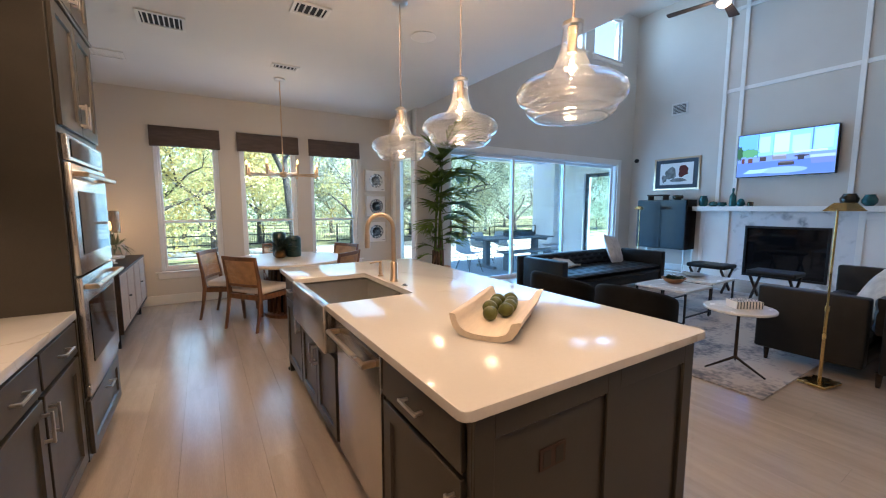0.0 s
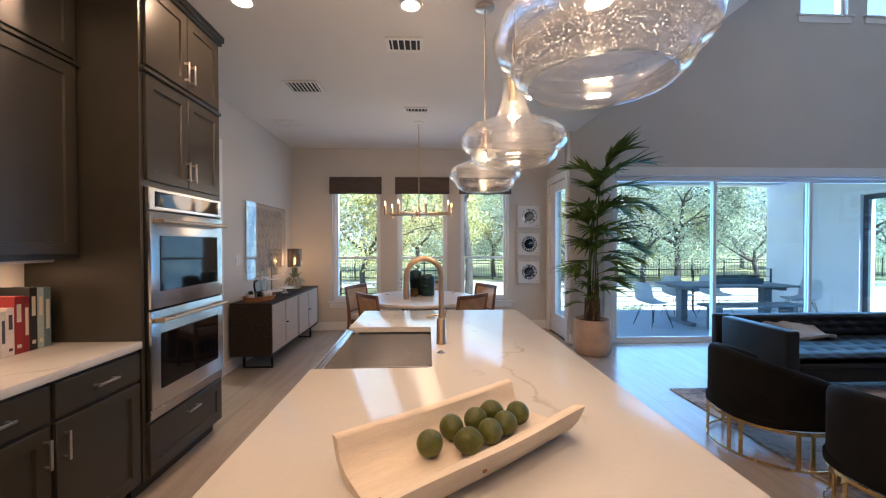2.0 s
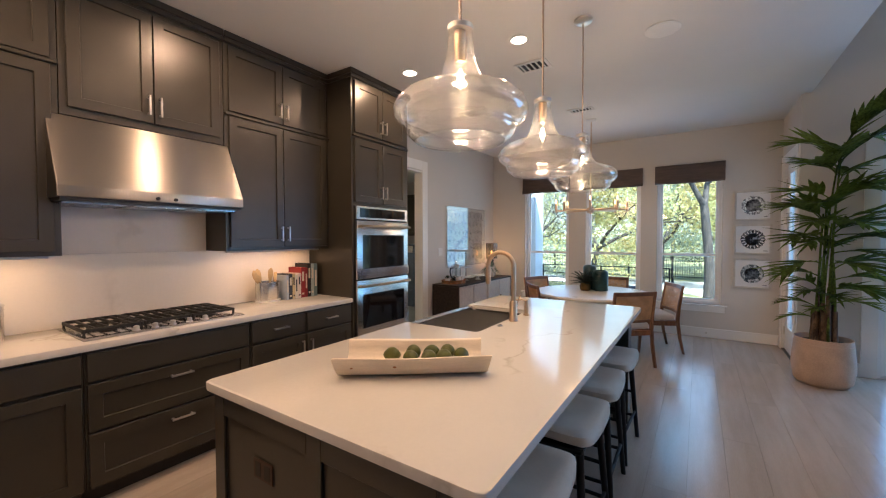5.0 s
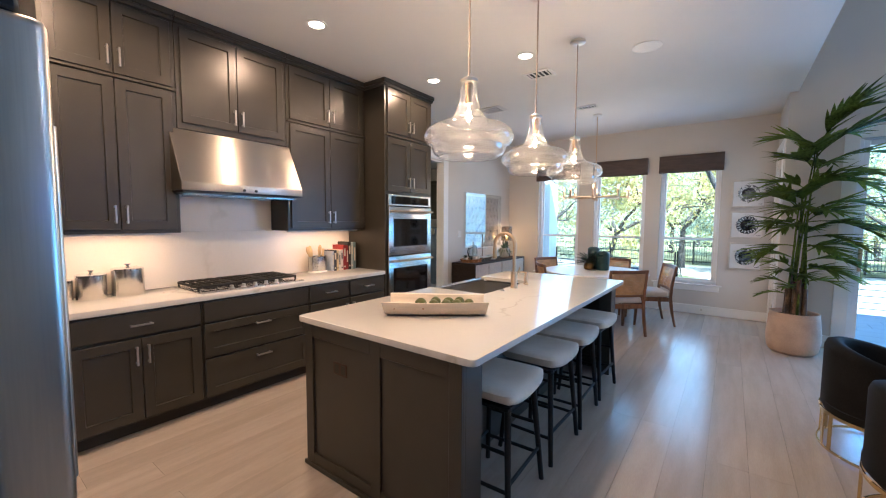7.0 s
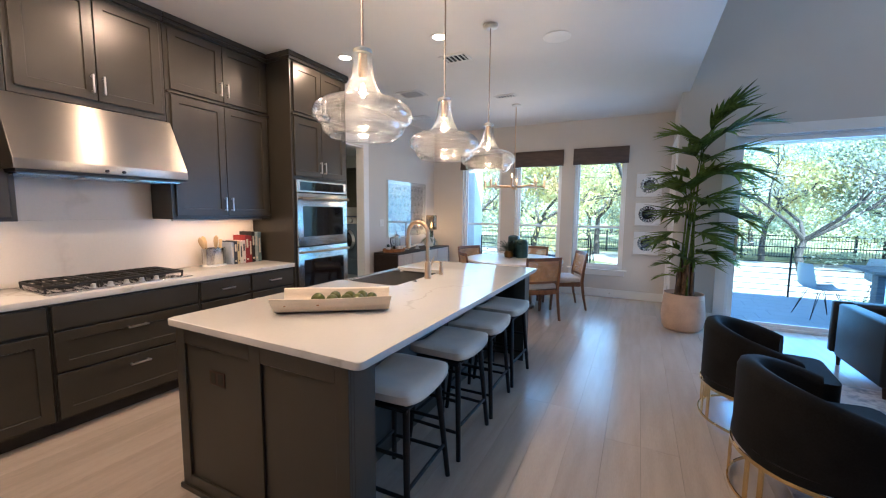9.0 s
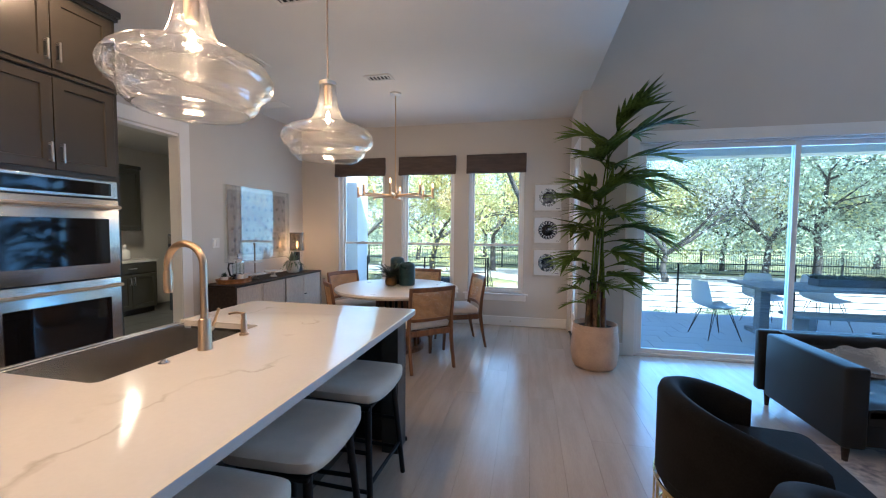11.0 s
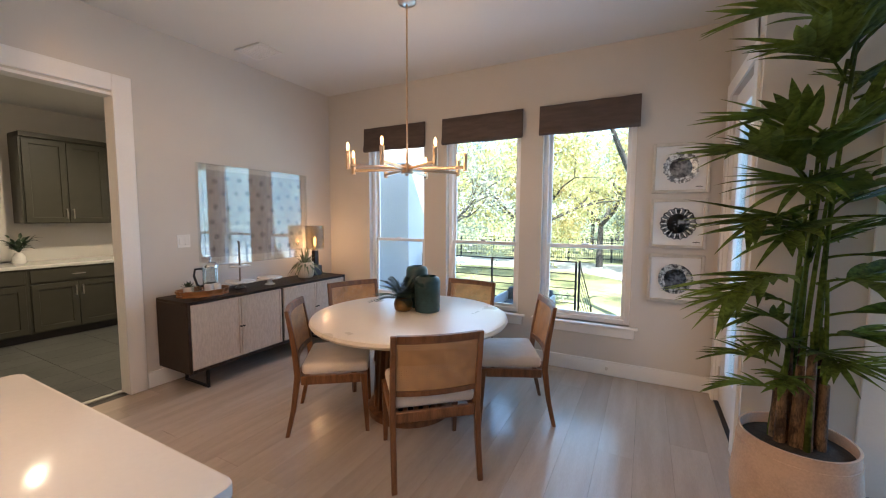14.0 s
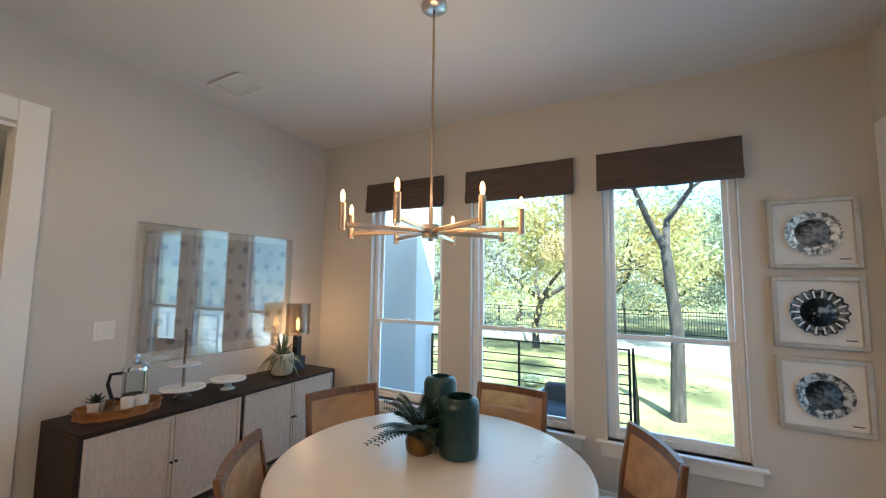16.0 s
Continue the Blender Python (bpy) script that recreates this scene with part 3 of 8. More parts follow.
def roman_shade(x0, x1):
    """A raised roman shade: stacked soft folds in front of a flat valance."""
    bm = B()
    n = 26
    rows = [(2.585, 7.085), (2.575, 7.075), (2.50, 7.072), (2.42, 7.070), (2.372, 7.066), (2.345, 7.058), (2.322, 7.056), (2.305, 7.066), (2.300, 7.085), (2.318, 7.10), (2.40, 7.105), (2.585, 7.105)]
    grid = []
    for z, y in rows:
        row = []
        for k in range(n + 1):
            u = k / n
            sag = 0.0035 * math.sin(u * math.pi * 2.3 + x0 * 7) * max(0, (2.42 - z) / 0.12) + 0.0012 * math.sin(u * 19 + z * 30)
            row.append(bm.verts.new((x0 + (x1 - x0) * u, y + 0.003 * math.sin(u * 23 + x0), z + sag)))
        grid.append(row)
    for r in range(len(grid)):
        a, b = grid[r], grid[(r + 1) % len(grid)]
        for k in range(n):
            bm.faces.new((a[k], a[k + 1], b[k + 1], b[k]))
    bm.faces.new([g[0] for g in grid])
    bm.faces.new([g[-1] for g in grid][::-1])
    return solid("roman_shade", bm, "shade", "taupe fabric roman shade drawn up over a window", "window shade", group="dining window shades", smooth=60)


for a, b in ((-0.232, 0.632), (0.862, 1.772), (1.942, 2.83)):
    roman_shade(a, b)

# sliding glass wall
sd = thing("sliding_door", "wide white-framed three-panel sliding glass door, closed", "sliding door", kind="structure")
fr = B()
for a in ((4.09, 4.13, 0, 2.45), (8.91, 8.95, 0, 2.45), (4.13, 8.91, 2.425, 2.45), (4.13, 8.91, 0, 0.03)):
    bx(fr, a[0], a[1], SLY + 0.02, SLY + 0.16, a[2], a[3], bev=0.004)
part("door_frame", fr, "vinyl", sd)
for i, (a, b) in enumerate(((4.13, 5.685), (5.63, 7.20), (7.14, 8.91))):
    yy = SLY + (0.04, 0.075, 0.11)[i]
    pb, s = B(), 0.052
    for q in ((a, a + s, 0.03, 2.425), (b - s, b, 0.03, 2.425), (a + s, b - s, 0.03, 0.03 + s), (a + s, b - s, 2.425 - s, 2.425)):
        bx(pb, q[0], q[1], yy, yy + 0.032, q[2], q[3], bev=0.004)
    pn = part("door_panel", pb, "vinyl", sd)
    g = part("pane", box(a + s - 0.006, b - s + 0.006, yy + 0.014, yy + 0.018, 0.03 + s - 0.006, 2.425 - s + 0.006), "slider_pane", pn, smooth=0)
    g.visible_shadow = False
part("pull_handle", box(4.15, 4.185, SLY + 0.005, SLY + 0.042, 0.93, 1.20, bev=0.008, seg=2), "champagne", sd, "bronze pull handle")

# glazed patio door in the nook
pdr = thing("door_patio", "white full-glass patio door with bronze lever, closed", "door", kind="structure")
db = B()
X0, X1 = NX + 0.03, NX + 0.075
for q in ((6.21, 6.29, 0.01, 2.44), (6.77, 6.97, 0.01, 2.44), (6.29, 6.77, 0.01, 0.31), (6.29, 6.77, 2.31, 2.44)):
    bx(db, X0, X1, q[0], q[1], q[2], q[3], bev=0.003)
leaf = part("door_leaf", db, "trim", pdr)
g = part("pane", box(X0 + 0.02, X0 + 0.024, 6.285, 6.775, 0.305, 2.315), "pane", leaf, smooth=0)
g.visible_shadow = False
gs = B()
for q in ((6.29, 6.305, 0.31, 2.31), (6.755, 6.77, 0.31, 2.31), (6.305, 6.755, 0.31, 0.325), (6.305, 6.755, 2.295, 2.31)):
    bx(gs, X0 - 0.008, X0 + 0.012, q[0], q[1], q[2], q[3], bev=0.003)
part("glass_stop", gs, "trim", leaf)
hd = B()
lathe(hd, [(0.03, 0), (0.03, 0.01), (0.012, 0.012), (0.012, 0.05)], 20)
bmesh.ops.transform(hd, matrix=pose(X0 - 0.001, 6.25, 0.94, 0, -90, 0), verts=hd.verts[:])
tube(hd, [(X0 - 0.048, 6.25, 0.94), (X0 - 0.05, 6.31, 0.945), (X0 - 0.05, 6.365, 0.94)], 0.008, 10)
part("lever_handle", hd, "nickel", leaf, "satin nickel lever handle")
db2 = lathe(B(), [(0.028, 0), (0.028, 0.012), (0.02, 0.018)], 20)
part("deadbolt", db2, "nickel", leaf, "satin nickel deadbolt", m=pose(X0 - 0.001, 6.25, 1.08, 0, -90, 0))
for z in (0.25, 1.0, 1.7, 2.2):
    part("hinge", lathe(B(), [(0.007, -0.05), (0.007, 0.05)], 10), "nickel", leaf, "satin nickel hinge", m=pose(X0 - 0.006, 6.975, z))
part("threshold", box(NX + 0.0, NX + 0.2, 6.2, 6.98, 0.0, 0.012, bev=0.003), "black_metal", pdr, "dark metal threshold")
jm = B()
for a in ((6.185, 6.205, 0.012, 2.45), (6.975, 6.995, 0.012, 2.45)):
    bx(jm, NX + 0.002, NX + 0.198, *a[:2], a[2], a[3])
part("door_jamb", jm, "trim", pdr)

# fireplace wall: painted boards in a grid on the east wall
bt = B()
for y in (1.45, 2.14, 3.80, 4.10):
    bx(bt, EX - 0.03, EX, y - 0.035, y + 0.035, 1.42, HIGH, bev=0.003)
for z in (3.76, 5.3):
    for y0, y1 in ((1.485, 2.105), (2.175, 3.765), (3.835, 4.065)):
        bx(bt, EX - 0.028, EX, y0, y1, z - 0.035, z + 0.035, bev=0.003)
solid("trim_batten_grid", bt, "trim", "white painted board-and-batten grid above the fireplace", kind="structure")


# ---- kitchen ----
def shaker(w, h, t=0.02, rail=0.06, deep=0.012):
    """A framed panel front: local x across, z up, facing -y, its back at y=0."""
    bm = B()
    bx(bm, 0, w, -t, 0, 0, h, bev=0.0025)
    if h >= 0.2:
        f = min(bm.faces, key=lambda q: q.calc_center_median().y - q.calc_area())
        bmesh.ops.inset_individual(bm, faces=[f], thickness=rail, use_even_offset=True)
        bmesh.ops.inset_individual(bm, faces=[f], thickness=0.004, use_even_offset=True)
        bmesh.ops.translate(bm, verts=f.verts[:], vec=(0, deep, 0))
    return bm


def pull(length, upright):
    """A flat bar pull on two posts, facing -y."""
    bm = B()
    h = length / 2
    if upright:
        bx(bm, -0.006, 0.006, -0.036, -0.026, -h, h, bev=0.002)
        for z in (-h + 0.012, h - 0.012):
            bx(bm, -0.005, 0.005, -0.028, 0.0, z - 0.006, z + 0.006, bev=0.001)
    else:
        bx(bm, -h, h, -0.036, -0.026, -0.006, 0.006, bev=0.002)
        for x in (-h + 0.012, h - 0.012):
            bx(bm, x - 0.006, x + 0.006, -0.028, 0.0, -0.005, 0.005, bev=0.001)
    return bm


def front(parent, name, face, u0, u1, z0, z1, handle=None, mat="cabinet", deep=0.012, gap=0.003):
    """A door or drawer front on a face. face: 'E' at (x), 'W', 'S' given as (letter, place). handle: None, 'L', 'R' low/high upright pulls or 'H'."""
    kind, at = face
    w, h = u1 - u0 - 2 * gap, z1 - z0 - 2 * gap
    m = {"E": pose(at, u0 + gap, z0 + gap, 0, 0, 90), "W": pose(at, u1 - gap, z0 + gap, 0, 0, -90), "S": pose(u0 + gap, at, z0 + gap)}[kind]
    d = part(name, shaker(w, h, deep=deep), mat, parent, m=m)
    if handle:
        side, place = handle[0], handle[1:] or "B"
        if side == "H":
            part("handle", pull(0.13, False), "nickel", d, "brushed nickel bar pull", m=pose(w / 2, -0.02, h / 2 if h < 0.2 else h - 0.06))
        else:
            x = 0.03 if side == "L" else w - 0.03
            z = {"B": 0.11, "T": h - 0.11, "M": h / 2}[place]
            part("handle", pull(0.13, True), "nickel", d, "brushed nickel bar pull", m=pose(x, -0.02, z))
    return d


FX = -0.24


def base_unit(y0, y1, label, fronts):
    u = thing("base_cabinet", label, "cabinet", pose(0, 0, 0), group="kitchen wall base cabinets")
    bm = B()
    bx(bm, WX + 0.001, FX - 0.001, y0 + 0.0015, y1 - 0.0015, 0.10, 0.873, bev=0.001)
    part("body", bm, "cabinet", u)
    part("toe_kick", box(WX + 0.001, FX - 0.075, y0 + 0.0015, y1 - 0.0015, 0.0, 0.10), "toe", u)
    for name, a, b, z0, z1, hd in fronts:
        front(u, name, ("E", FX), a, b, z0, z1, hd)
    return u


base_unit(0.10, 0.862, "umber painted base cabinet with a drawer over two shaker doors", [
    ("drawer", 0.11, 0.852, 0.70, 0.86, "H"), ("door", 0.11, 0.481, 0.115, 0.685, "RT"), ("door", 0.481, 0.852, 0.115, 0.685, "LT")])
base_unit(0.862, 1.787, "umber painted three-drawer base cabinet under the cooktop", [
    ("drawer", 0.872, 1.777, 0.70, 0.86, None), ("drawer", 0.872, 1.777, 0.425, 0.69, "H"), ("drawer", 0.872, 1.777, 0.115, 0.415, "H")])
base_unit(1.787, 2.27, "umber painted base cabinet with a drawer over a shaker door", [
    ("drawer", 1.797, 2.26, 0.70, 0.86, "H"), ("door", 1.797, 2.26, 0.115, 0.685, "RT")])
base_unit(2.27, 2.788, "umber base cabinet with a drawer over a shaker door, beside ovens", [
    ("drawer", 2.28, 2.778, 0.70, 0.86, "H"), ("door", 2.28, 2.778, 0.115, 0.685, "LT")])
solid("wall_countertop", box(WX + 0.001, -0.213, 0.085, 2.788, 0.874, 0.915, bev=0.004, seg=2), "quartz", "white quartz countertop along the kitchen wall", "countertop")
solid("backsplash", box(WX + 0.001, WX + 0.021, 0.085, 2.788, 0.916, 1.384), "splash", "pale quartz slab backsplash", kind="structure")
solid("backsplash_hood", box(WX + 0.001, WX + 0.021, 0.862, 1.782, 1.385, 2.2), "splash", "pale quartz slab behind the hood", kind="structure")

UX = -0.55


def upper_unit(y0, y1, z0, label, rows):
    u = thing("wall_cabinet", label, "cabinet", group="kitchen wall cabinets")
    bm = B()
    bx(bm, WX + 0.001, UX - 0.001, y0 + 0.0015, y1 - 0.0015, z0, 3.0, bev=0.001)
    part("body", bm, "cabinet", u)
    cr = B()
    bx(cr, WX + 0.001, UX + 0.022, y0 + 0.0015, y1 - 0.0015, 3.001, 3.03, bev=0.002)
    bx(cr, WX + 0.001, UX + 0.034, y0 + 0.0015, y1 - 0.0015, 3.031, 3.078, bev=0.003)
    part("crown", cr, "cabinet", u)
    if len(rows) > 1:
        part("mid_rail", box(UX, UX + 0.026, y0 + 0.0015, y1 - 0.0015, rows[0][1] + 0.004, rows[0][1] + 0.026, bev=0.004), "cabinet", u)
    for z0r, z1r, place in rows:
        mid = (y0 + y1) / 2
        front(u, "door", ("E", UX), y0 + 0.03, mid, z0r, z1r, "R" + place)
        front(u, "door", ("E", UX), mid, y1 - 0.03, z0r, z1r, "L" + place)
    return u


upper_unit(0.10, 0.86, 1.385, "tall umber painted wall cabinet with four shaker doors beside the hood", [(1.41, 2.47, "B"), (2.50, 2.985, "B")])
upper_unit(0.862, 1.785, 2.205, "umber painted wall cabinet with two shaker doors over the hood", [(2.25, 2.975, "B")])
upper_unit(1.787, 2.788, 1.385, "tall umber painted wall cabinet with four shaker doors beside the ovens", [(1.41, 2.44, "B"), (2.475, 2.985, "B")])
solid("undercabinet_light", box(-0.68, -0.64, 0.14, 0.82, 1.368, 1.384, bev=0.003), "grille", "slim under-cabinet light bar over the canisters", "light")
solid("undercabinet_light", box(-0.68, -0.64, 1.84, 2.74, 1.368, 1.384, bev=0.003), "grille", "slim under-cabinet light bar over the books", "light")

# the tall oven cabinet
TX = -0.22
tall = thing("oven_cabinet", "full-height umber painted oven cabinet with crown", "cabinet")
for a in ((2.79, 2.8145, 0.10, 3.0), (3.5955, 3.63, 0.10, 3.0)):
    part("side_panel", box(WX + 0.001, TX, a[0], a[1], a[2], a[3], bev=0.001), "cabinet", tall)
part("upper_case", box(WX + 0.001, TX, 2.815, 3.595, 1.80, 3.0), "cabinet", tall)
part("lower_case", box(WX + 0.001, TX, 2.815, 3.595, 0.10, 0.432), "cabinet", tall)
part("back_panel", box(WX + 0.001, WX + 0.03, 2.815, 3.595, 0.4325, 1.7995), "cabinet", tall)
part("toe_kick", box(WX + 0.001, TX - 0.07, 2.79, 3.63, 0, 0.10), "toe", tall)
cr = B()
bx(cr, WX + 0.001, TX + 0.02, 2.775, 3.645, 3.001, 3.03, bev=0.002)
bx(cr, WX + 0.001, TX + 0.034, 2.762, 3.658, 3.031, 3.078, bev=0.003)
part("crown", cr, "cabinet", tall)
part("mid_rail", box(TX, TX + 0.026, 2.80, 3.62, 2.453, 2.475, bev=0.004), "cabinet", tall)
for z0, z1 in ((1.83, 2.44), (2.49, 2.985)):
    front(tall, "door", ("E", TX), 2.82, 3.2075, z0, z1, "RB")
    front(tall, "door", ("E", TX), 3.2075, 3.595, z0, z1, "LB")
front(tall, "drawer", ("E", TX), 2.82, 3.595, 0.12, 0.42, "H")

ov = thing("double_wall_oven", "stainless double wall oven with black glass doors", "oven")
part("oven_body", box(WX + 0.04, TX + 0.004, 2.818, 3.592, 0.436, 1.796), "black_metal", ov)
part("control_panel", box(TX + 0.005, TX + 0.03, 2.82, 3.59, 1.665, 1.794, bev=0.004), "steel", ov)
part("display", box(TX + 0.0305, TX + 0.034, 2.87, 3.54, 1.685, 1.775, bev=0.001), "oven_glass", ov, "black glass touch display")
for z0, z1 in ((1.085, 1.655), (0.505, 1.075)):
    d = part("oven_door", box(TX + 0.005, TX + 0.036, 2.82, 3.59, z0, z1, bev=0.005, seg=2), "steel", ov)
    part("oven_window", box(TX + 0.0365, TX + 0.040, 2.895, 3.515, z0 + 0.10, z1 - 0.14, bev=0.0015), "oven_glass", d, "black oven window glass")
    hb = B()
    tube(hb, [(TX + 0.085, 2.845, z1 - 0.055), (TX + 0.085, 3.565, z1 - 0.055)], 0.012, 12)
    for y in (2.865, 3.545):
        bx(hb, TX + 0.036, TX + 0.088, y - 0.02, y + 0.02, z1 - 0.068, z1 - 0.042, bev=0.006, seg=2)
    part("handle", hb, "champagne", d, "champagne bronze bar handle")
part("vent_trim", box(TX + 0.005, TX + 0.026, 2.82, 3.59, 0.438, 0.50, bev=0.003), "steel", ov)

# the range hood
hood = thing("range_hood", "sloped stainless steel wall range hood", "range hood")
prof = [(-0.846, 2.20), (-0.55, 2.20), (-0.335, 1.775), (-0.335, 1.715), (-0.846, 1.715)]
bm = B()
lo, hi = ([bm.verts.new((x, y, z)) for x, z in prof] for y in (0.80, 1.812))
for i in range(5):
    bm.faces.new((lo[i], lo[(i + 1) % 5], hi[(i + 1) % 5], hi[i]))
bm.faces.new(lo[::-1]), bm.faces.new(hi)
bmesh.ops.bevel(bm, geom=bm.edges[:], offset=0.004, segments=2, profile=0.5, affect="EDGES")
part("canopy", bm, "hood_steel", hood)
lip = B()
bx(lip, -0.834, -0.345, 0.812, 1.80, 1.695, 1.714)
part("filter_tray", lip, "black_metal", hood)
for y in (0.98, 1.31, 1.64):
    for k in range(9):
        part("baffle_slat", box(-0.80 + k * 0.045, -0.775 + k * 0.045, y - 0.145, y + 0.145, 1.684, 1.694), "steel", hood)
for y in (1.26, 1.36):
    part("control_knob", lathe(B(), [(0.011, 0), (0.011, 0.014), (0.009, 0.017)], 16), "black_metal", hood, m=pose(-0.334, y, 1.735, 0, 90, 0))

# the gas cooktop
ct = thing("gas_cooktop", "stainless gas cooktop with black cast-iron grates", "cooktop")
part("tray", box(-0.80, -0.275, 0.875, 1.775, 0.9155, 0.925, bev=0.004, seg=2), "steel", ct)
for i, (y0, y1) in enumerate(((0.895, 1.185), (1.19, 1.46), (1.465, 1.755))):
    gb = B()
    x0, x1 = -0.785, -0.375
    for y in (y0, y1 - 0.014):
        bx(gb, x0, x1, y, y + 0.014, 0.945, 0.965, bev=0.003)
    for x in (x0, x1 - 0.014, (x0 + x1) / 2 - 0.007):
        bx(gb, x, x + 0.014, y0 + 0.0141, y1 - 0.0141, 0.947, 0.967, bev=0.003)
    for k in range(1, 5):
        y = y0 + (y1 - y0) * k / 5
        bx(gb, x0 + 0.0141, x1 - 0.0141, y - 0.006, y + 0.006, 0.951, 0.969, bev=0.003)
    for x in (x0 + 0.003, x1 - 0.015):
        for y in (y0 + 0.002, y1 - 0.014):
            bx(gb, x, x + 0.012, y, y + 0.012, 0.9252, 0.946)
    part("grate", gb, "black_iron", ct, "black cast-iron grate")
for x, y, r in ((-0.68, 1.04, 0.045), (-0.48, 1.04, 0.035), (-0.58, 1.325, 0.06), (-0.68, 1.61, 0.035), (-0.48, 1.61, 0.045)):
    part("burner", lathe(B(), [(r * 1.25, 0), (r * 1.2, 0.008), (r, 0.009), (r, 0.016), (r * 0.6, 0.02)], 24), "black_iron", ct, m=pose(x, y, 0.9252))
for k in range(5):
    part("knob", lathe(B(), [(0.021, 0), (0.021, 0.004), (0.016, 0.006), (0.015, 0.026), (0.012, 0.029)], 20), "nickel", ct, m=pose(-0.325, 1.13 + k * 0.098, 0.9252))


def canister(x, y, r, h):
    c = thing("canister", "polished steel lidded canister on the counter", "canister", pose(x, y, 0.915), group="counter canisters")
    part("body", lathe(B(), [(r * 0.97, 0.0), (r, 0.004), (r, h), (r * 0.97, h + 0.001)], 36), "steel_v", c)
    part("lid", lathe(B(), [(r * 1.03, h + 0.0015), (r * 1.03, h + 0.012), (r * 0.9, h + 0.018), (r * 0.2, h + 0.022)], 36), "chrome", c)
    kb = B()
    lathe(kb, [(0.012, h + 0.0225), (0.008, h + 0.03), (0.022, h + 0.042), (0.02, h + 0.046)], 18)
    part("knob", kb, "chrome", c)


canister(-0.73, 0.165, 0.076, 0.135)
canister(-0.74, 0.34, 0.086, 0.16)
canister(-0.73, 0.55, 0.100, 0.19)

# utensil crock and spoons
ck = thing("utensil_crock", "ribbed steel oval utensil crock", "crock", pose(-0.735, 2.25, 0.915) @ Matrix.Scale(1.2, 4))
cb = lathe(B(), [(0.072, 0.012), (0.074, 0.014), (0.076, 0.145), (0.072, 0.147), (0.07, 0.02)], 40, sx=0.85, sy=1.25)
part("body", cb, "steel_v", ck)
part("rim", lathe(B(), [(0.078, 0.0), (0.078, 0.012), (0.074, 0.0135)], 40, sx=0.85, sy=1.25), "white_ceramic", ck)
for k, (dy, lean_y, lean_x, ln) in enumerate(((-0.04, 24, 8, 0.235), (-0.03, 12, -6, 0.225), (0.01, 0, 7, 0.225), (0.05, -10, -5, 0.22))):
    sp = B()
    tube(sp, [(0, 0, 0), (0, 0, ln * 0.7)], 0.006, 8)
    if k < 3:
        lathe(sp, [(0.006, ln * 0.66), (0.017, ln * 0.76), (0.026, ln * 0.95), (0.024, ln * 1.12), (0.006, ln * 1.22)], 16, sx=0.22)
    else:
        bx(sp, -0.004, 0.004, -0.016, 0.016, ln * 0.66, ln * 1.05, bev=0.003)
    solid("wooden_spoon", sp, "spoon_wood", "pale beech cooking spoon in the crock", "spoon", m=pose(-0.735, 2.25 + dy, 0.945, lean_y, lean_x, 0), group="crock spoons")


def book(y, w, h, d, cover, tilt=0.0, bands=()):
    bk = thing("book", "hardback cookbook standing on the counter, %s cover" % cover[0], "book", pose(-0.655, y, 0.915, tilt, 0, 0), group="cookbook row")
    m = cover[1]
    cv = B()
    bx(cv, -d, 0.0, 0.0, 0.003, 0, h, bev=0.001)
    bx(cv, -d, 0.0, w - 0.003, w, 0, h, bev=0.001)
    bx(cv, 0.0, 0.003, 0.0, w, 0, h, bev=0.001)
    part("cover", cv, m, bk)
    part("pages", box(-d + 0.006, -0.0005, 0.0032, w - 0.0032, 0.004, h - 0.004), "paper", bk)
    for z0, z1, bm_mat in bands:
        part("spine_bar", box(0.0031, 0.0038, w * 0.25, w * 0.75, h * z0, h * z1), bm_mat, bk)
    return bk


def cover(name, colour):
    return (name.split("_")[0], material(name + "_book_cloth", colour, 0.55, vary=0.08, scale=12))


ink = material("cream_title_ink", (0.62, 0.55, 0.42), 0.6)
dark_ink = material("dark_title_ink", (0.05, 0.05, 0.06), 0.6)
specs = [(0.018, 0.19, cover("pale_blue", (0.36, 0.42, 0.52)), ink), (0.03, 0.20, cover("navy_charcoal", (0.035, 0.04, 0.055)), ink), (0.022, 0.20, cover("straw", (0.56, 0.44, 0.24)), dark_ink),
         (0.022, 0.19, cover("ivory", (0.62, 0.58, 0.50)), dark_ink), (0.028, 0.20, cover("white_red", (0.66, 0.55, 0.50)), dark_ink), (0.034, 0.245, cover("crimson", (0.26, 0.02, 0.02)), ink),
         (0.024, 0.24, cover("deep_crimson", (0.22, 0.02, 0.02)), ink), (0.03, 0.275, cover("black", (0.015, 0.015, 0.016)), ink), (0.028, 0.27, cover("ivory_teal", (0.34, 0.40, 0.38)), ink), (0.03, 0.27, cover("teal_grey", (0.13, 0.19, 0.20)), ink)]
y = 2.385
for i, (w, h, c, tx) in enumerate(specs):
    w, h = w * 1.24, h * 1.18
    book(y, w, h, 0.18 if h < 0.26 else 0.21, c, 0.0, ((0.55, 0.86, tx), (0.1, 0.16, tx)) if i % 3 else ((0.3, 0.8, tx),))
    y += w + 0.0015

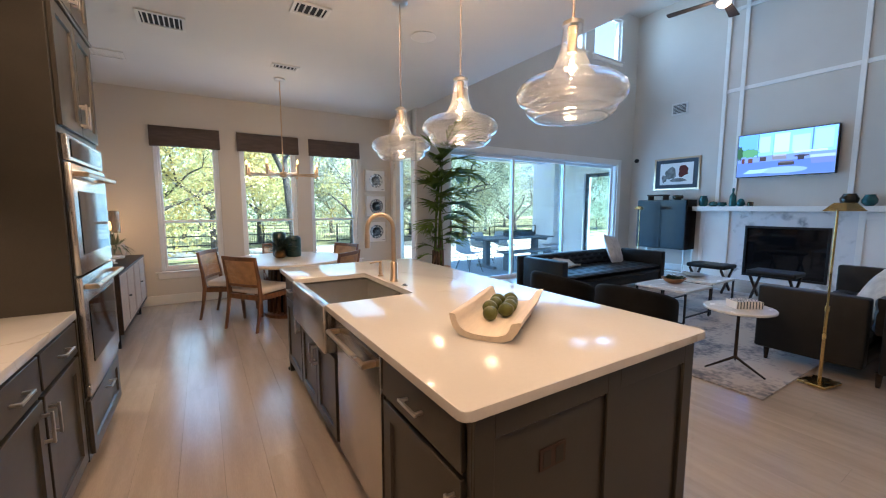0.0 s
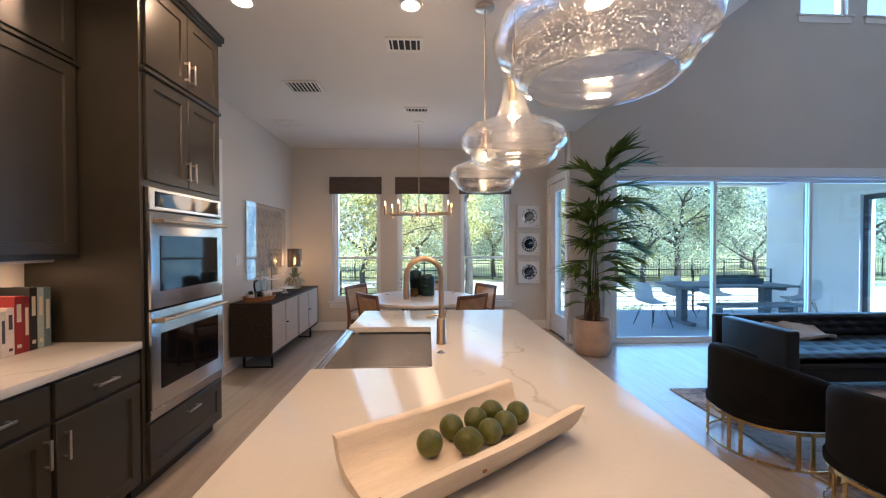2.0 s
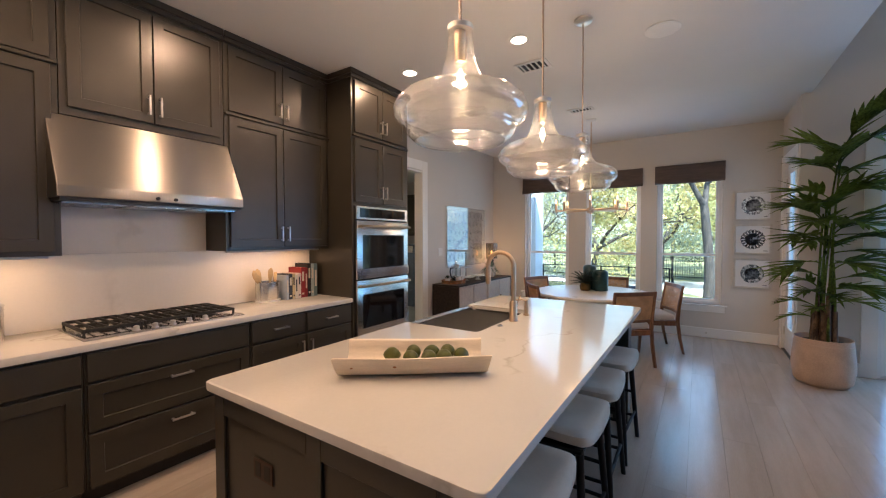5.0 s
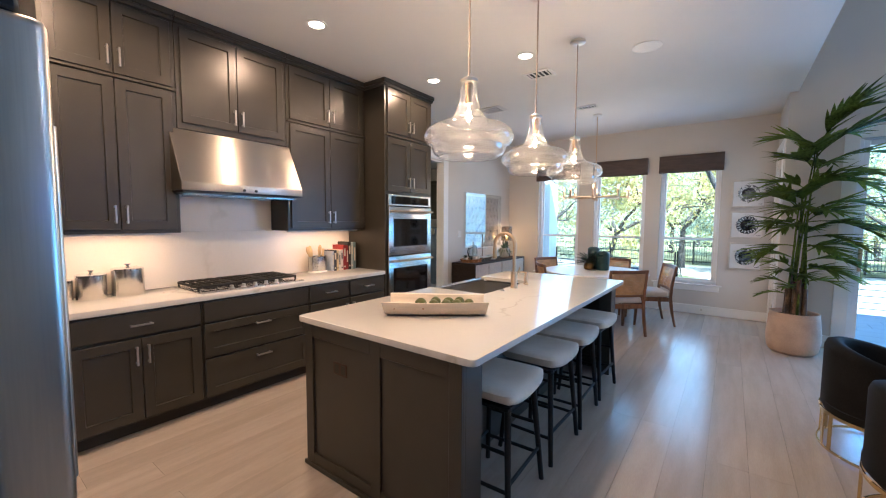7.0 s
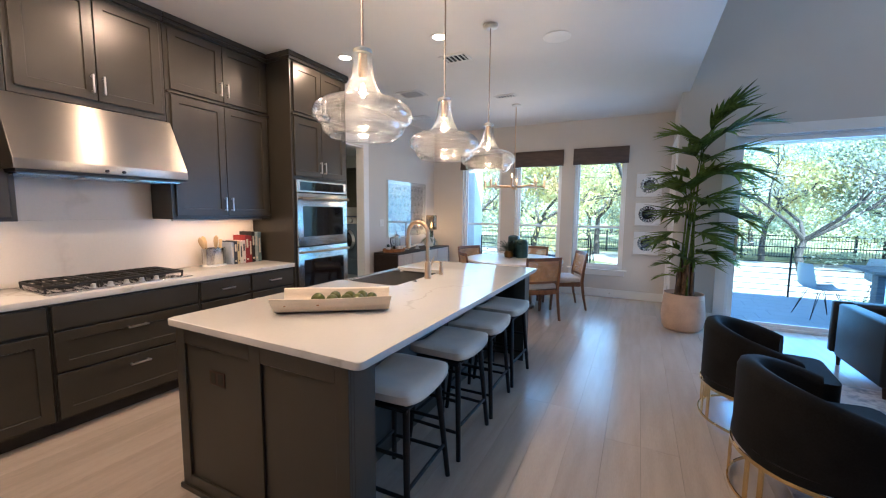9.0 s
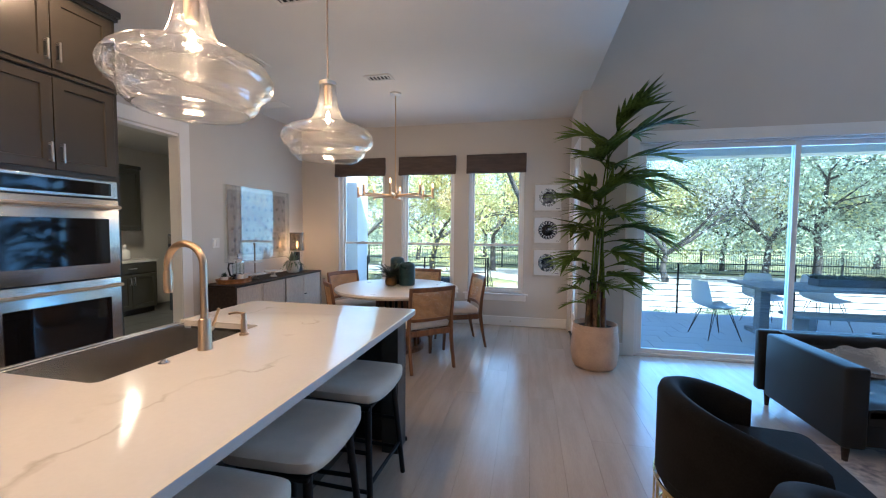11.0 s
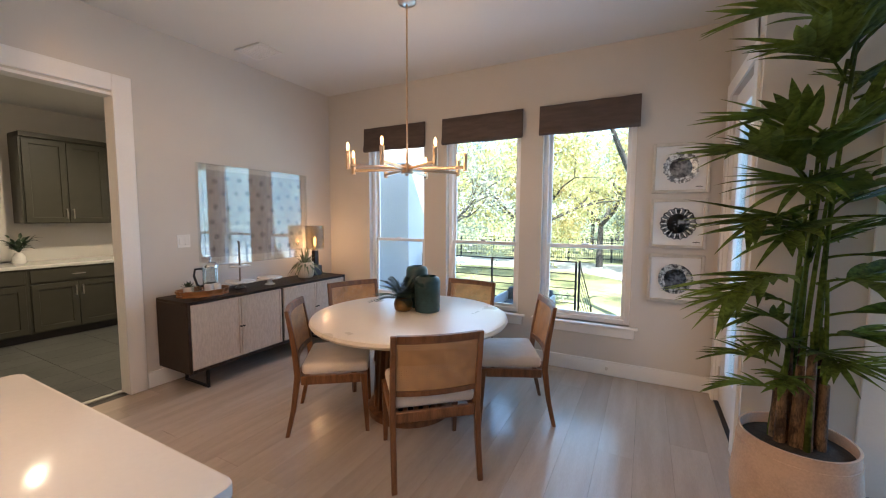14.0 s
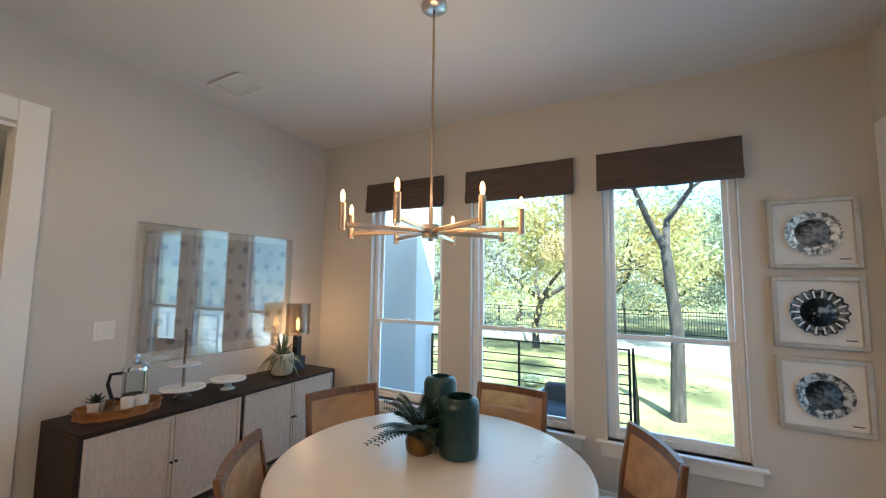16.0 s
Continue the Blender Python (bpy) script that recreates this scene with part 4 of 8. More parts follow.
# the refrigerator, facing the island from the south
FG = pose(2.075, -0.224, 0, 0, 0, 90)
fg = thing("refrigerator", "stainless french-door refrigerator with tall bar handles", "refrigerator", FG)
part("case", box(-0.72, -0.10, 0.008, 0.90, 0.0, 1.775, bev=0.004), "black_metal", fg)
for a, b, hx in ((0.0, 0.452, 0.395), (0.456, 0.908, 0.512)):
    d = part("door", box(-0.09, 0.0, a, b, 0.73, 1.80, bev=0.016, seg=4), "fridge_steel", fg)
    hb = B()
    tube(hb, [(0.05, hx, 0.85), (0.05, hx, 1.70)], 0.012, 12)
    for z in (0.88, 1.67):
        tube(hb, [(0.0, hx, z), (0.05, hx, z)], 0.008, 8)
    part("handle", hb, "nickel", d, "steel bar handle")
dz = part("freezer_drawer", box(-0.09, 0.0, 0.0, 0.908, 0.06, 0.722, bev=0.016, seg=4), "fridge_steel", fg)
hb = B()
tube(hb, [(0.05, 0.05, 0.66), (0.05, 0.85, 0.66)], 0.012, 12)
for yy in (0.1, 0.8):
    tube(hb, [(0.0, yy, 0.66), (0.05, yy, 0.66)], 0.008, 8)
part("handle", hb, "nickel", dz, "steel bar handle")
part("hinge_cover", box(-0.20, -0.03, 0.01, 0.09, 1.802, 1.835, bev=0.006), "black_metal", fg)
solid("cabinet_end_panel", box(WX + 0.001, -0.215, 0.075, 0.0985, 0.0, 3.078, bev=0.002), "cabinet", "umber painted end panel of the kitchen wall cabinets", "cabinet panel")
wall("wall_fridge", "y", -1.10, 0.13, WX, 2.30, 0, CEIL)

# ---- island ----
IX0, IX1, IY0, IY1 = 0.886, 2.14, 0.955, 3.72
S0, S1, SXR = 2.25, 3.09, 1.42
top = slab(B(), round_poly([(IX0, IY0), (IX1, IY0), (IX1, IY1), (IX0, IY1), (IX0, S1), (SXR, S1), (SXR, S0), (IX0, S0)], [0.03, 0.03, 0.03, 0.03, 0.004, 0.02, 0.02, 0.004]), 0.883, 0.915)
bmesh.ops.bevel(top, geom=[e for e in top.edges if abs(e.verts[0].co.z - e.verts[1].co.z) < 1e-5], offset=0.004, segments=2, profile=0.5, affect="EDGES")
solid("island_countertop", top, "quartz", "large white quartz island countertop with a farmhouse sink cut-out", "countertop")

isl = thing("kitchen_island", "umber painted kitchen island base with panelled ends", "island")
bm = B()
bx(bm, 0.945, 1.70, 1.005, 1.585, 0.10, 0.882)
bx(bm, 0.945, 1.70, 2.205, 2.235, 0.10, 0.882)
bx(bm, 0.945, 1.70, 3.105, 3.67, 0.10, 0.882)
bx(bm, 0.945, 1.70, 2.235, 3.105, 0.10, 0.62)
bx(bm, 1.68, 1.70, 1.585, 2.205, 0.10, 0.882)
bx(bm, 1.50, 1.70, 2.235, 3.105, 0.62, 0.882)
part("body", bm, "cabinet", isl)
part("toe_kick", box(1.01, 1.69, 1.0, 3.67, 0.0, 0.10), "toe", isl)
for nm, ya, yb, yf in (("end_panel", 0.985, 1.004, "S"), ("end_panel", 3.671, 3.69, "N")):
    part(nm, box(0.935, 2.07, ya, yb, 0.0, 0.882, bev=0.002), "cabinet", isl)
    st = B()
    a, b = (0.972, 0.985) if yf == "S" else (3.69, 3.703)
    for x0, x1 in ((0.935, 1.005), (1.50, 1.57), (2.0, 2.07)):
        bx(st, x0, x1, a, b, 0.0, 0.882, bev=0.002)
    for x0, x1 in ((1.005, 1.50), (1.57, 2.0)):
        bx(st, x0, x1, a, b, 0.0, 0.09, bev=0.002)
        bx(st, x0, x1, a, b, 0.80, 0.882, bev=0.002)
    part("panel_frame", st, "cabinet", isl)
    lo = min(ya, yb)
    part("leg_panel", box(1.96, 2.07, *((1.004, 1.14) if yf == "S" else (3.54, 3.671)), 0.0, 0.882, bev=0.002), "cabinet", isl)
    part("base_shoe", box(0.923, 2.08, *((0.96, 0.9715) if yf == "S" else (3.7035, 3.715)), 0.0, 0.03, bev=0.003), "cabinet", isl)
part("back_panel", box(1.70, 1.72, 1.004, 3.671, 0.0, 0.882), "cabinet", isl)
WF = ("W", 0.945)
front(isl, "drawer", WF, 1.02, 1.57, 0.69, 0.855, "H")
front(isl, "door", WF, 1.02, 1.57, 0.115, 0.675, "RT")
front(isl, "door", WF, 2.24, 2.67, 0.115, 0.61, "LT")
front(isl, "door", WF, 2.67, 3.10, 0.115, 0.61, "RT")
front(isl, "drawer", WF, 3.12, 3.66, 0.69, 0.855, "H")
front(isl, "door", WF, 3.12, 3.66, 0.115, 0.675, "RT")
ol = part("outlet", box(1.19, 1.305, 0.980, 0.9845, 0.622, 0.695, bev=0.0015), "outlet_bronze", isl, "dark bronze power outlet plate")
for x in (1.22, 1.275):
    part("socket", box(x - 0.017, x + 0.017, 0.9785, 0.9799, 0.632, 0.685, bev=0.0005), "toe", ol)

dw = thing("dishwasher", "stainless panel dishwasher with a bar handle", "dishwasher")
part("tub", box(0.975, 1.66, 1.60, 2.19, 0.11, 0.862), "black_metal", dw)
dd = part("door", box(0.925, 0.972, 1.60, 2.19, 0.12, 0.862, bev=0.005, seg=2), "steel_v", dw)
hb = B()
tube(hb, [(0.872, 1.63, 0.795), (0.872, 2.16, 0.795)], 0.012, 12)
for yy in (1.645, 2.145):
    bx(hb, 0.868, 0.926, yy - 0.014, yy + 0.014, 0.782, 0.808, bev=0.005, seg=2)
part("handle", hb, "champagne", dd, "champagne bronze bar handle")

sk = thing("farmhouse_sink", "stainless apron-front farmhouse sink", "sink")
bm = B()
bx(bm, 0.872, 0.895, S0 + 0.004, S1 - 0.004, 0.64, 0.905, bev=0.006, seg=2)
part("apron", bm, "steel", sk)
bm = B()
x0, x1, y0, y1 = 0.8955, 1.452, 2.245, 3.095
bx(bm, x0, x1, y0, y0 + 0.012, 0.65, 0.870)
bx(bm, x0, x1, y1 - 0.012, y1, 0.65, 0.870)
bx(bm, x1 - 0.012, x1, y0 + 0.012, y1 - 0.012, 0.65, 0.870)
bx(bm, x0, x0 + 0.03, y0 + 0.012, y1 - 0.012, 0.65, 0.9025, bev=0.003)
bx(bm, x0 + 0.001, x1 - 0.012, y0 + 0.012, y1 - 0.012, 0.638, 0.6495)
part("basin", bm, "steel", sk)
part("drain", lathe(B(), [(0.055, 0), (0.055, 0.003), (0.04, 0.004), (0.035, 0.001)], 24), "chrome", sk, m=pose(1.17, 2.67, 0.6502))
gr = B()
for k in range(12):
    tube(gr, [(0.94, 2.32 + k * 0.062, 0.68), (1.41, 2.32 + k * 0.062, 0.68)], 0.0025, 6)
for x in (0.94, 1.41):
    tube(gr, [(x, 2.31, 0.676), (x, 3.01, 0.676)], 0.003, 6)
for x in (0.94, 1.41):
    for yy in (2.32, 3.0):
        tube(gr, [(x, yy, 0.651), (x, yy, 0.676)], 0.005, 6)
part("sink_grid", gr, "chrome", sk)

fa = thing("kitchen_faucet", "champagne bronze pull-down gooseneck kitchen faucet", "faucet", pose(1.475, 2.66, 0.9152))
part("base", lathe(B(), [(0.03, 0), (0.03, 0.012), (0.027, 0.016), (0.026, 0.13), (0.02, 0.14)], 24), "champagne", fa)
arc = [(0, 0, 0.138)] + [(0, 0, 0.138 + 0.235 * k / 4) for k in range(1, 5)] + [(-0.095 + 0.095 * math.cos(a), 0, 0.373 + 0.095 * math.sin(a)) for a in (math.pi * k / 12 for k in range(1, 13))] + [(-0.19, 0, 0.345)]
part("gooseneck", tube(B(), arc, 0.0155, 14), "champagne", fa)
part("spray_head", lathe(B(), [(0.0155, 0), (0.0185, -0.01), (0.0195, -0.085), (0.017, -0.1)], 20), "champagne", fa, m=pose(-0.19, 0, 0.3449))
lv = B()
tube(lv, [(0, 0.02, 0.085), (0, 0.042, 0.085)], 0.012, 12)
tube(lv, [(0, 0.036, 0.085), (0.012, 0.045, 0.12), (0.03, 0.05, 0.175)], 0.006, 10)
part("lever", lv, "champagne", fa)
so = thing("soap_dispenser", "champagne bronze soap dispenser beside the faucet", "soap dispenser", pose(1.475, 2.90, 0.9152))
part("base", lathe(B(), [(0.022, 0), (0.022, 0.01), (0.015, 0.014), (0.015, 0.075), (0.011, 0.08), (0.011, 0.11)], 20), "champagne", so)
sb = B()
tube(sb, [(0.008, 0, 0.108), (-0.035, 0, 0.112), (-0.085, 0, 0.104)], 0.006, 10)
part("spout", sb, "champagne", so)
solid("disposal_button", lathe(B(), [(0.021, 0), (0.021, 0.004), (0.013, 0.006), (0.012, 0.012), (0.010, 0.013)], 24), "chrome", "chrome disposal air switch in the countertop", "button", m=pose(1.465, 2.47, 0.9152))

# the carved tray with limes
TRAY = pose(1.500, 1.529, 0.9155, 0, 0, 36.5)
SECTION = [(0.0, 0.0), (0.065, 0.001), (0.105, 0.014), (0.130, 0.040), (0.142, 0.072), (0.145, 0.092), (0.140, 0.095), (0.122, 0.094), (0.117, 0.090), (0.112, 0.068), (0.100, 0.045), (0.076, 0.029), (0.040, 0.022),
           (-0.01, 0.021), (-0.055, 0.025), (-0.086, 0.037), (-0.101, 0.056), (-0.108, 0.078), (-0.113, 0.084), (-0.138, 0.091), (-0.147, 0.091), (-0.146, 0.082), (-0.132, 0.048), (-0.110, 0.018), (-0.070, 0.002)]
rt = random.Random(4)
bm = B()
rings = []
for j in range(25):
    u = j / 24
    x = -0.300 + 0.600 * u
    ring_ = []
    for y, z in SECTION:
        skew = (0.018 * (z / 0.09) * (1 if u > 0.5 else -1) * abs(2 * u - 1) ** 3) * (1 if y < 0 else 0.35)
        wob = 1 + 0.018 * math.sin(u * 7 + y * 20) + rt.uniform(-0.003, 0.003)
        ring_.append(bm.verts.new((x + skew + 0.03 * y * abs(2 * u - 1), y * wob, max(0, z * (1 + 0.035 * math.sin(u * 5.2 + (1 if y > 0 else 2.6)))))))
    rings.append(ring_)
skin(bm, rings)
tray_ob = thing("carved_wooden_tray", "bleached carved wood trough tray on the island", "tray", TRAY)
part("trough", bm, "bleached", tray_ob, smooth=38)
for x, y, z, r in ((-0.245, -0.1355, 0.052, 0.006), (-0.075, -0.137, 0.054, 0.008)):
    part("knot", lathe(B(), [(r, 0), (r * 0.8, 0.0015), (r * 0.3, 0.001)], 12, sx=1.0, sy=0.5), "tray_wood", tray_ob, "small dark knot", m=pose(x, y - 0.003, z, 74, 0, 0))


def lime():
    bm = B()
    rings = []
    for k in range(11):
        a = math.pi * k / 10
        x = -math.cos(a) * (0.034 + 0.006 * abs(math.cos(a)) ** 8)
        rings.append([bm.verts.new((x, 0.033 * math.sin(a) * math.cos(q) + 1e-5 * math.cos(q), 0.033 * math.sin(a) * math.sin(q) + 1e-5 * math.sin(q))) for q in (2 * math.pi * i / 16 for i in range(16))])
    skin(bm, rings)
    return bm


lm = solid("lime", lime(), "lime", "whole green lime lying in the carved tray", "lime", group="limes in the tray", smooth=80)
spots = [(-0.098, 0.030, 20), (-0.005, 0.056, 70), (-0.015, -0.022, 130), (0.078, 0.050, 10), (0.062, -0.022, 60), (0.148, 0.056, 110), (0.128, -0.016, 35), (0.205, 0.006, 80)]
for i, (x, y, a) in enumerate(spots):
    m = TRAY @ pose(x, y, 0.0545 + 0.9 * max(0, y - 0.03) ** 2 * 4, 6 * (i % 3), 8, a)
    if i == 0:
        lm.matrix_basis = m
    else:
        copy_thing(lm, m)


# bar stools
def stool():
    s = thing("bar_stool", "black wood counter stool with a pale taupe saddle seat", "stool", group="stools along the island")
    bm = B()
    nx, ny, half_x, half_y = 12, 14, 0.19, 0.235
    grid_t, grid_b = [], []
    for i in range(nx + 1):
        rt, rb = [], []
        for j in range(ny + 1):
            u, v = -1 + 2 * i / nx, -1 + 2 * j / ny
            r = 0.3
            k = 1 - 0.09 * (abs(u) ** 6) * (abs(v) ** 6)
            x, y = u * half_x * k, v * half_y * k
            edge = max(abs(u), abs(v)) ** 10
            rt.append(bm.verts.new((x, y, 0.645 + 0.03 * v * v - 0.022 * edge)))
            rb.append(bm.verts.new((x, y, 0.575 + 0.03 * v * v + 0.014 * edge)))
        grid_t.append(rt), grid_b.append(rb)
    for i in range(nx):
        for j in range(ny):
            bm.faces.new((grid_t[i][j], grid_t[i + 1][j], grid_t[i + 1][j + 1], grid_t[i][j + 1]))
            bm.faces.new((grid_b[i][j], grid_b[i][j + 1], grid_b[i + 1][j + 1], grid_b[i + 1][j]))
    for i in range(nx):
        for j in (0, ny):
            bm.faces.new((grid_t[i][j], grid_t[i + 1][j], grid_b[i + 1][j], grid_b[i][j]))
    for j in range(ny):
        for i in (0, nx):
            bm.faces.new((grid_t[i][j], grid_t[i][j + 1], grid_b[i][j + 1], grid_b[i][j]))
    part("seat", bm, "stool_seat", s, smooth=70)
    part("seat_frame", box(-0.15, 0.15, -0.19, 0.19, 0.555, 0.574, bev=0.004), "black_paint", s)
    feet = {}
    for sx in (-1, 1):
        for sy in (-1, 1):
            feet[sx, sy] = (Vector((sx * 0.135, sy * 0.165, 0.575)), Vector((sx * 0.175, sy * 0.225, 0.0)))
            part("leg", tube(B(), feet[sx, sy], 0.018, 10, 0.014), "black_paint", s)
    for (a, b, t) in (((-1, -1), (1, -1), 0.40), ((-1, 1), (1, 1), 0.40), ((-1, -1), (-1, 1), 0.66), ((1, -1), (1, 1), 0.66)):
        p, q = (feet[k][0].lerp(feet[k][1], t) for k in (a, b))
        part("stretcher", tube(B(), (p, q), 0.010, 8), "black_paint", s)
    for a, b in (((-1, -1), (1, -1)), ((-1, 1), (1, 1))):
        p, q = (feet[k][0].lerp(feet[k][1], 0.72) for k in (a, b))
        part("stretcher", tube(B(), (p, q), 0.010, 8), "black_paint", s)
    return s


st = stool()
for i, y in enumerate((1.47, 2.07, 2.60, 3.16)):
    m = pose(1.975, y, 0, 0, 0, (2, -1.5, 1, -2)[i])
    if i == 0:
        st.matrix_basis = m
    else:
        copy_thing(st, m)


# glass pendants
def pendant():
    p = thing("pendant_lamp", "clear seeded-glass pendant lamp with a lit filament bulb", "pendant lamp", group="island pendants")
    part("canopy", lathe(B(), [(0.065, -0.001), (0.065, -0.018), (0.05, -0.028), (0.012, -0.03)], 28), "nickel", p, m=pose(0, 0, CEIL - 2.23))
    part("rod", tube(B(), [(0, 0, 0.03), (0, 0, CEIL - 2.23 - 0.029)], 0.0055, 10), "rod", p)
    part("cap", lathe(B(), [(0.045, -0.004), (0.047, 0.012), (0.03, 0.02), (0.012, 0.03)], 24), "nickel", p)
    outer = [(0.044, -0.005), (0.045, -0.03), (0.050, -0.08), (0.058, -0.12), (0.070, -0.155), (0.086, -0.185), (0.104, -0.203), (0.112, -0.207), (0.135, -0.214), (0.172, -0.225), (0.206, -0.240), (0.232, -0.262), (0.243, -0.288),
             (0.238, -0.312), (0.222, -0.330), (0.205, -0.338), (0.198, -0.344), (0.200, -0.354), (0.194, -0.372), (0.180, -0.386), (0.167, -0.392), (0.163, -0.398)]
    bm = B()
    lathe(bm, outer + [(r - 0.0035, z + 0.001) for r, z in outer[::-1]], 56, cap=False)
    sh = part("shade", bm, "seeded", p, smooth=80)
    sh.visible_shadow = False
    part("rim", tube(B(), [(0.162 * math.cos(a), 0.162 * math.sin(a), -0.398) for a in (2 * math.pi * k / 48 for k in range(48))], 0.003, 6, closed=True), "clear", p)
    part("socket", lathe(B(), [(0.022, -0.006), (0.022, -0.10), (0.018, -0.115)], 18), "champagne", p)
    lathe_b = lathe(B(), [(0.010, -0.116), (0.016, -0.135), (0.024, -0.17), (0.022, -0.20), (0.012, -0.222), (0.004, -0.226)], 18)
    bl = part("bulb", lathe_b, "clear", p, smooth=80)
    bl.visible_shadow = False
    fb = lathe(B(), [(0.003, -0.14), (0.010, -0.155), (0.012, -0.185), (0.006, -0.205)], 12)
    f = part("filament", fb, "bulb", bl, "glowing warm filament", smooth=80)
    f.visible_shadow = False
    return p


pp = pendant()
for i, y in enumerate((1.428, 2.31, 3.18)):
    if i == 0:
        pp.matrix_basis = pose(1.795, y, 2.23)
    else:
        copy_thing(pp, pose(1.795, y, 2.23))


# fixtures in the ceiling
def downlight(x, y):
    d = thing("downlight", "lit round recessed ceiling downlight", "downlight", pose(x, y, CEIL), group="kitchen downlights")
    part("trim_ring", lathe(B(), [(0.085, 0.0), (0.085, -0.006), (0.062, -0.004), (0.062, 0.0)], 32), "grille", d)
    e = part("lens", lathe(B(), [(0.062, -0.001), (0.05, -0.0045), (0.001, -0.005)], 28), "downlight", d, "glowing warm lens")
    e.visible_shadow = False


for x, y in DOWNLIGHTS:
    downlight(x, y)


def ceiling_vent(x, y, w, h, turn, n, dark=True):
    v = thing("ceiling_vent", "white louvred ceiling air vent", "air vent", pose(x, y, CEIL - 0.001, 0, 0, turn), group="ceiling vents")
    fr = B()
    t = 0.028
    for a in ((-w / 2, -w / 2 + t, -h / 2, h / 2), (w / 2 - t, w / 2, -h / 2, h / 2), (-w / 2 + t, w / 2 - t, -h / 2, -h / 2 + t), (-w / 2 + t, w / 2 - t, h / 2 - t, h / 2)):
        bx(fr, a[0], a[1], a[2], a[3], -0.012, 0, bev=0.002)
    part("frame", fr, "grille", v)
    # near-black sheet painted in for the shaded duct behind the slats
    part("backing", box(-w / 2 + t, w / 2 - t, -h / 2 + t, h / 2 - t, -0.002, 0.0), "dark" if dark else "grille", v)
    for k in range(n):
        xx = -w / 2 + t + (w - 2 * t) * (k + 0.5) / n
        part("slat", box(xx - 0.006, xx + 0.004, -h / 2 + t, h / 2 - t, -0.011, -0.0022), "grille", v)
    return v


ceiling_vent(0.14, 4.58, 0.36, 0.30, 0, 8)
ceiling_vent(1.22, 3.70, 0.30, 0.22, 0, 5)
ceiling_vent(-0.455, 5.79, 0.36, 0.26, 0, 9, False)
ceiling_vent(1.275, 5.215, 0.30, 0.16, 0, 6)
sp = thing("ceiling_speaker", "round white in-ceiling speaker grille", "speaker", pose(2.27, 3.65, CEIL - 0.001))
part("grille", lathe(B(), [(0.12, 0), (0.12, -0.005), (0.105, -0.007), (0.001, -0.0075)], 40), "grille", sp)
part("rim", tube(B(), [(0.12 * math.cos(a), 0.12 * math.sin(a), -0.004) for a in (2 * math.pi * k / 40 for k in range(40))], 0.003, 6, closed=True), "trim", sp)


# ---- dining nook ----
TC = (1.31, 5.72)
dt = thing("dining_table", "round ivory pedestal dining table with a slatted walnut base", "dining table", pose(TC[0], TC[1], 0))
part("tabletop", lathe(B(), [(0.70, 0.70), (0.735, 0.708), (0.75, 0.728), (0.742, 0.748), (0.72, 0.754), (0.001, 0.755)], 96), "table_white", dt)
part("apron_plate", lathe(B(), [(0.30, 0.67), (0.30, 0.699)], 40), "walnut", dt)
part("core", lathe(B(), [(0.20, 0.05), (0.165, 0.669)], 32), "black_paint", dt)
part("foot_ring", lathe(B(), [(0.33, 0.0), (0.33, 0.04), (0.30, 0.049)], 48), "walnut", dt)
for k in range(22):
    a = 2 * math.pi * k / 22
    bm = box(0.195, 0.235, -0.016, 0.016, 0.05, 0.669, bev=0.004)
    for v in bm.verts:
        t = (v.co.z - 0.05) / 0.62
        v.co.x += 0.055 * (1 - t) ** 2 + 0.02 * t
    part("slat", bm, "walnut", dt, m=pose(0, 0, 0, 0, 0, math.degrees(a)))


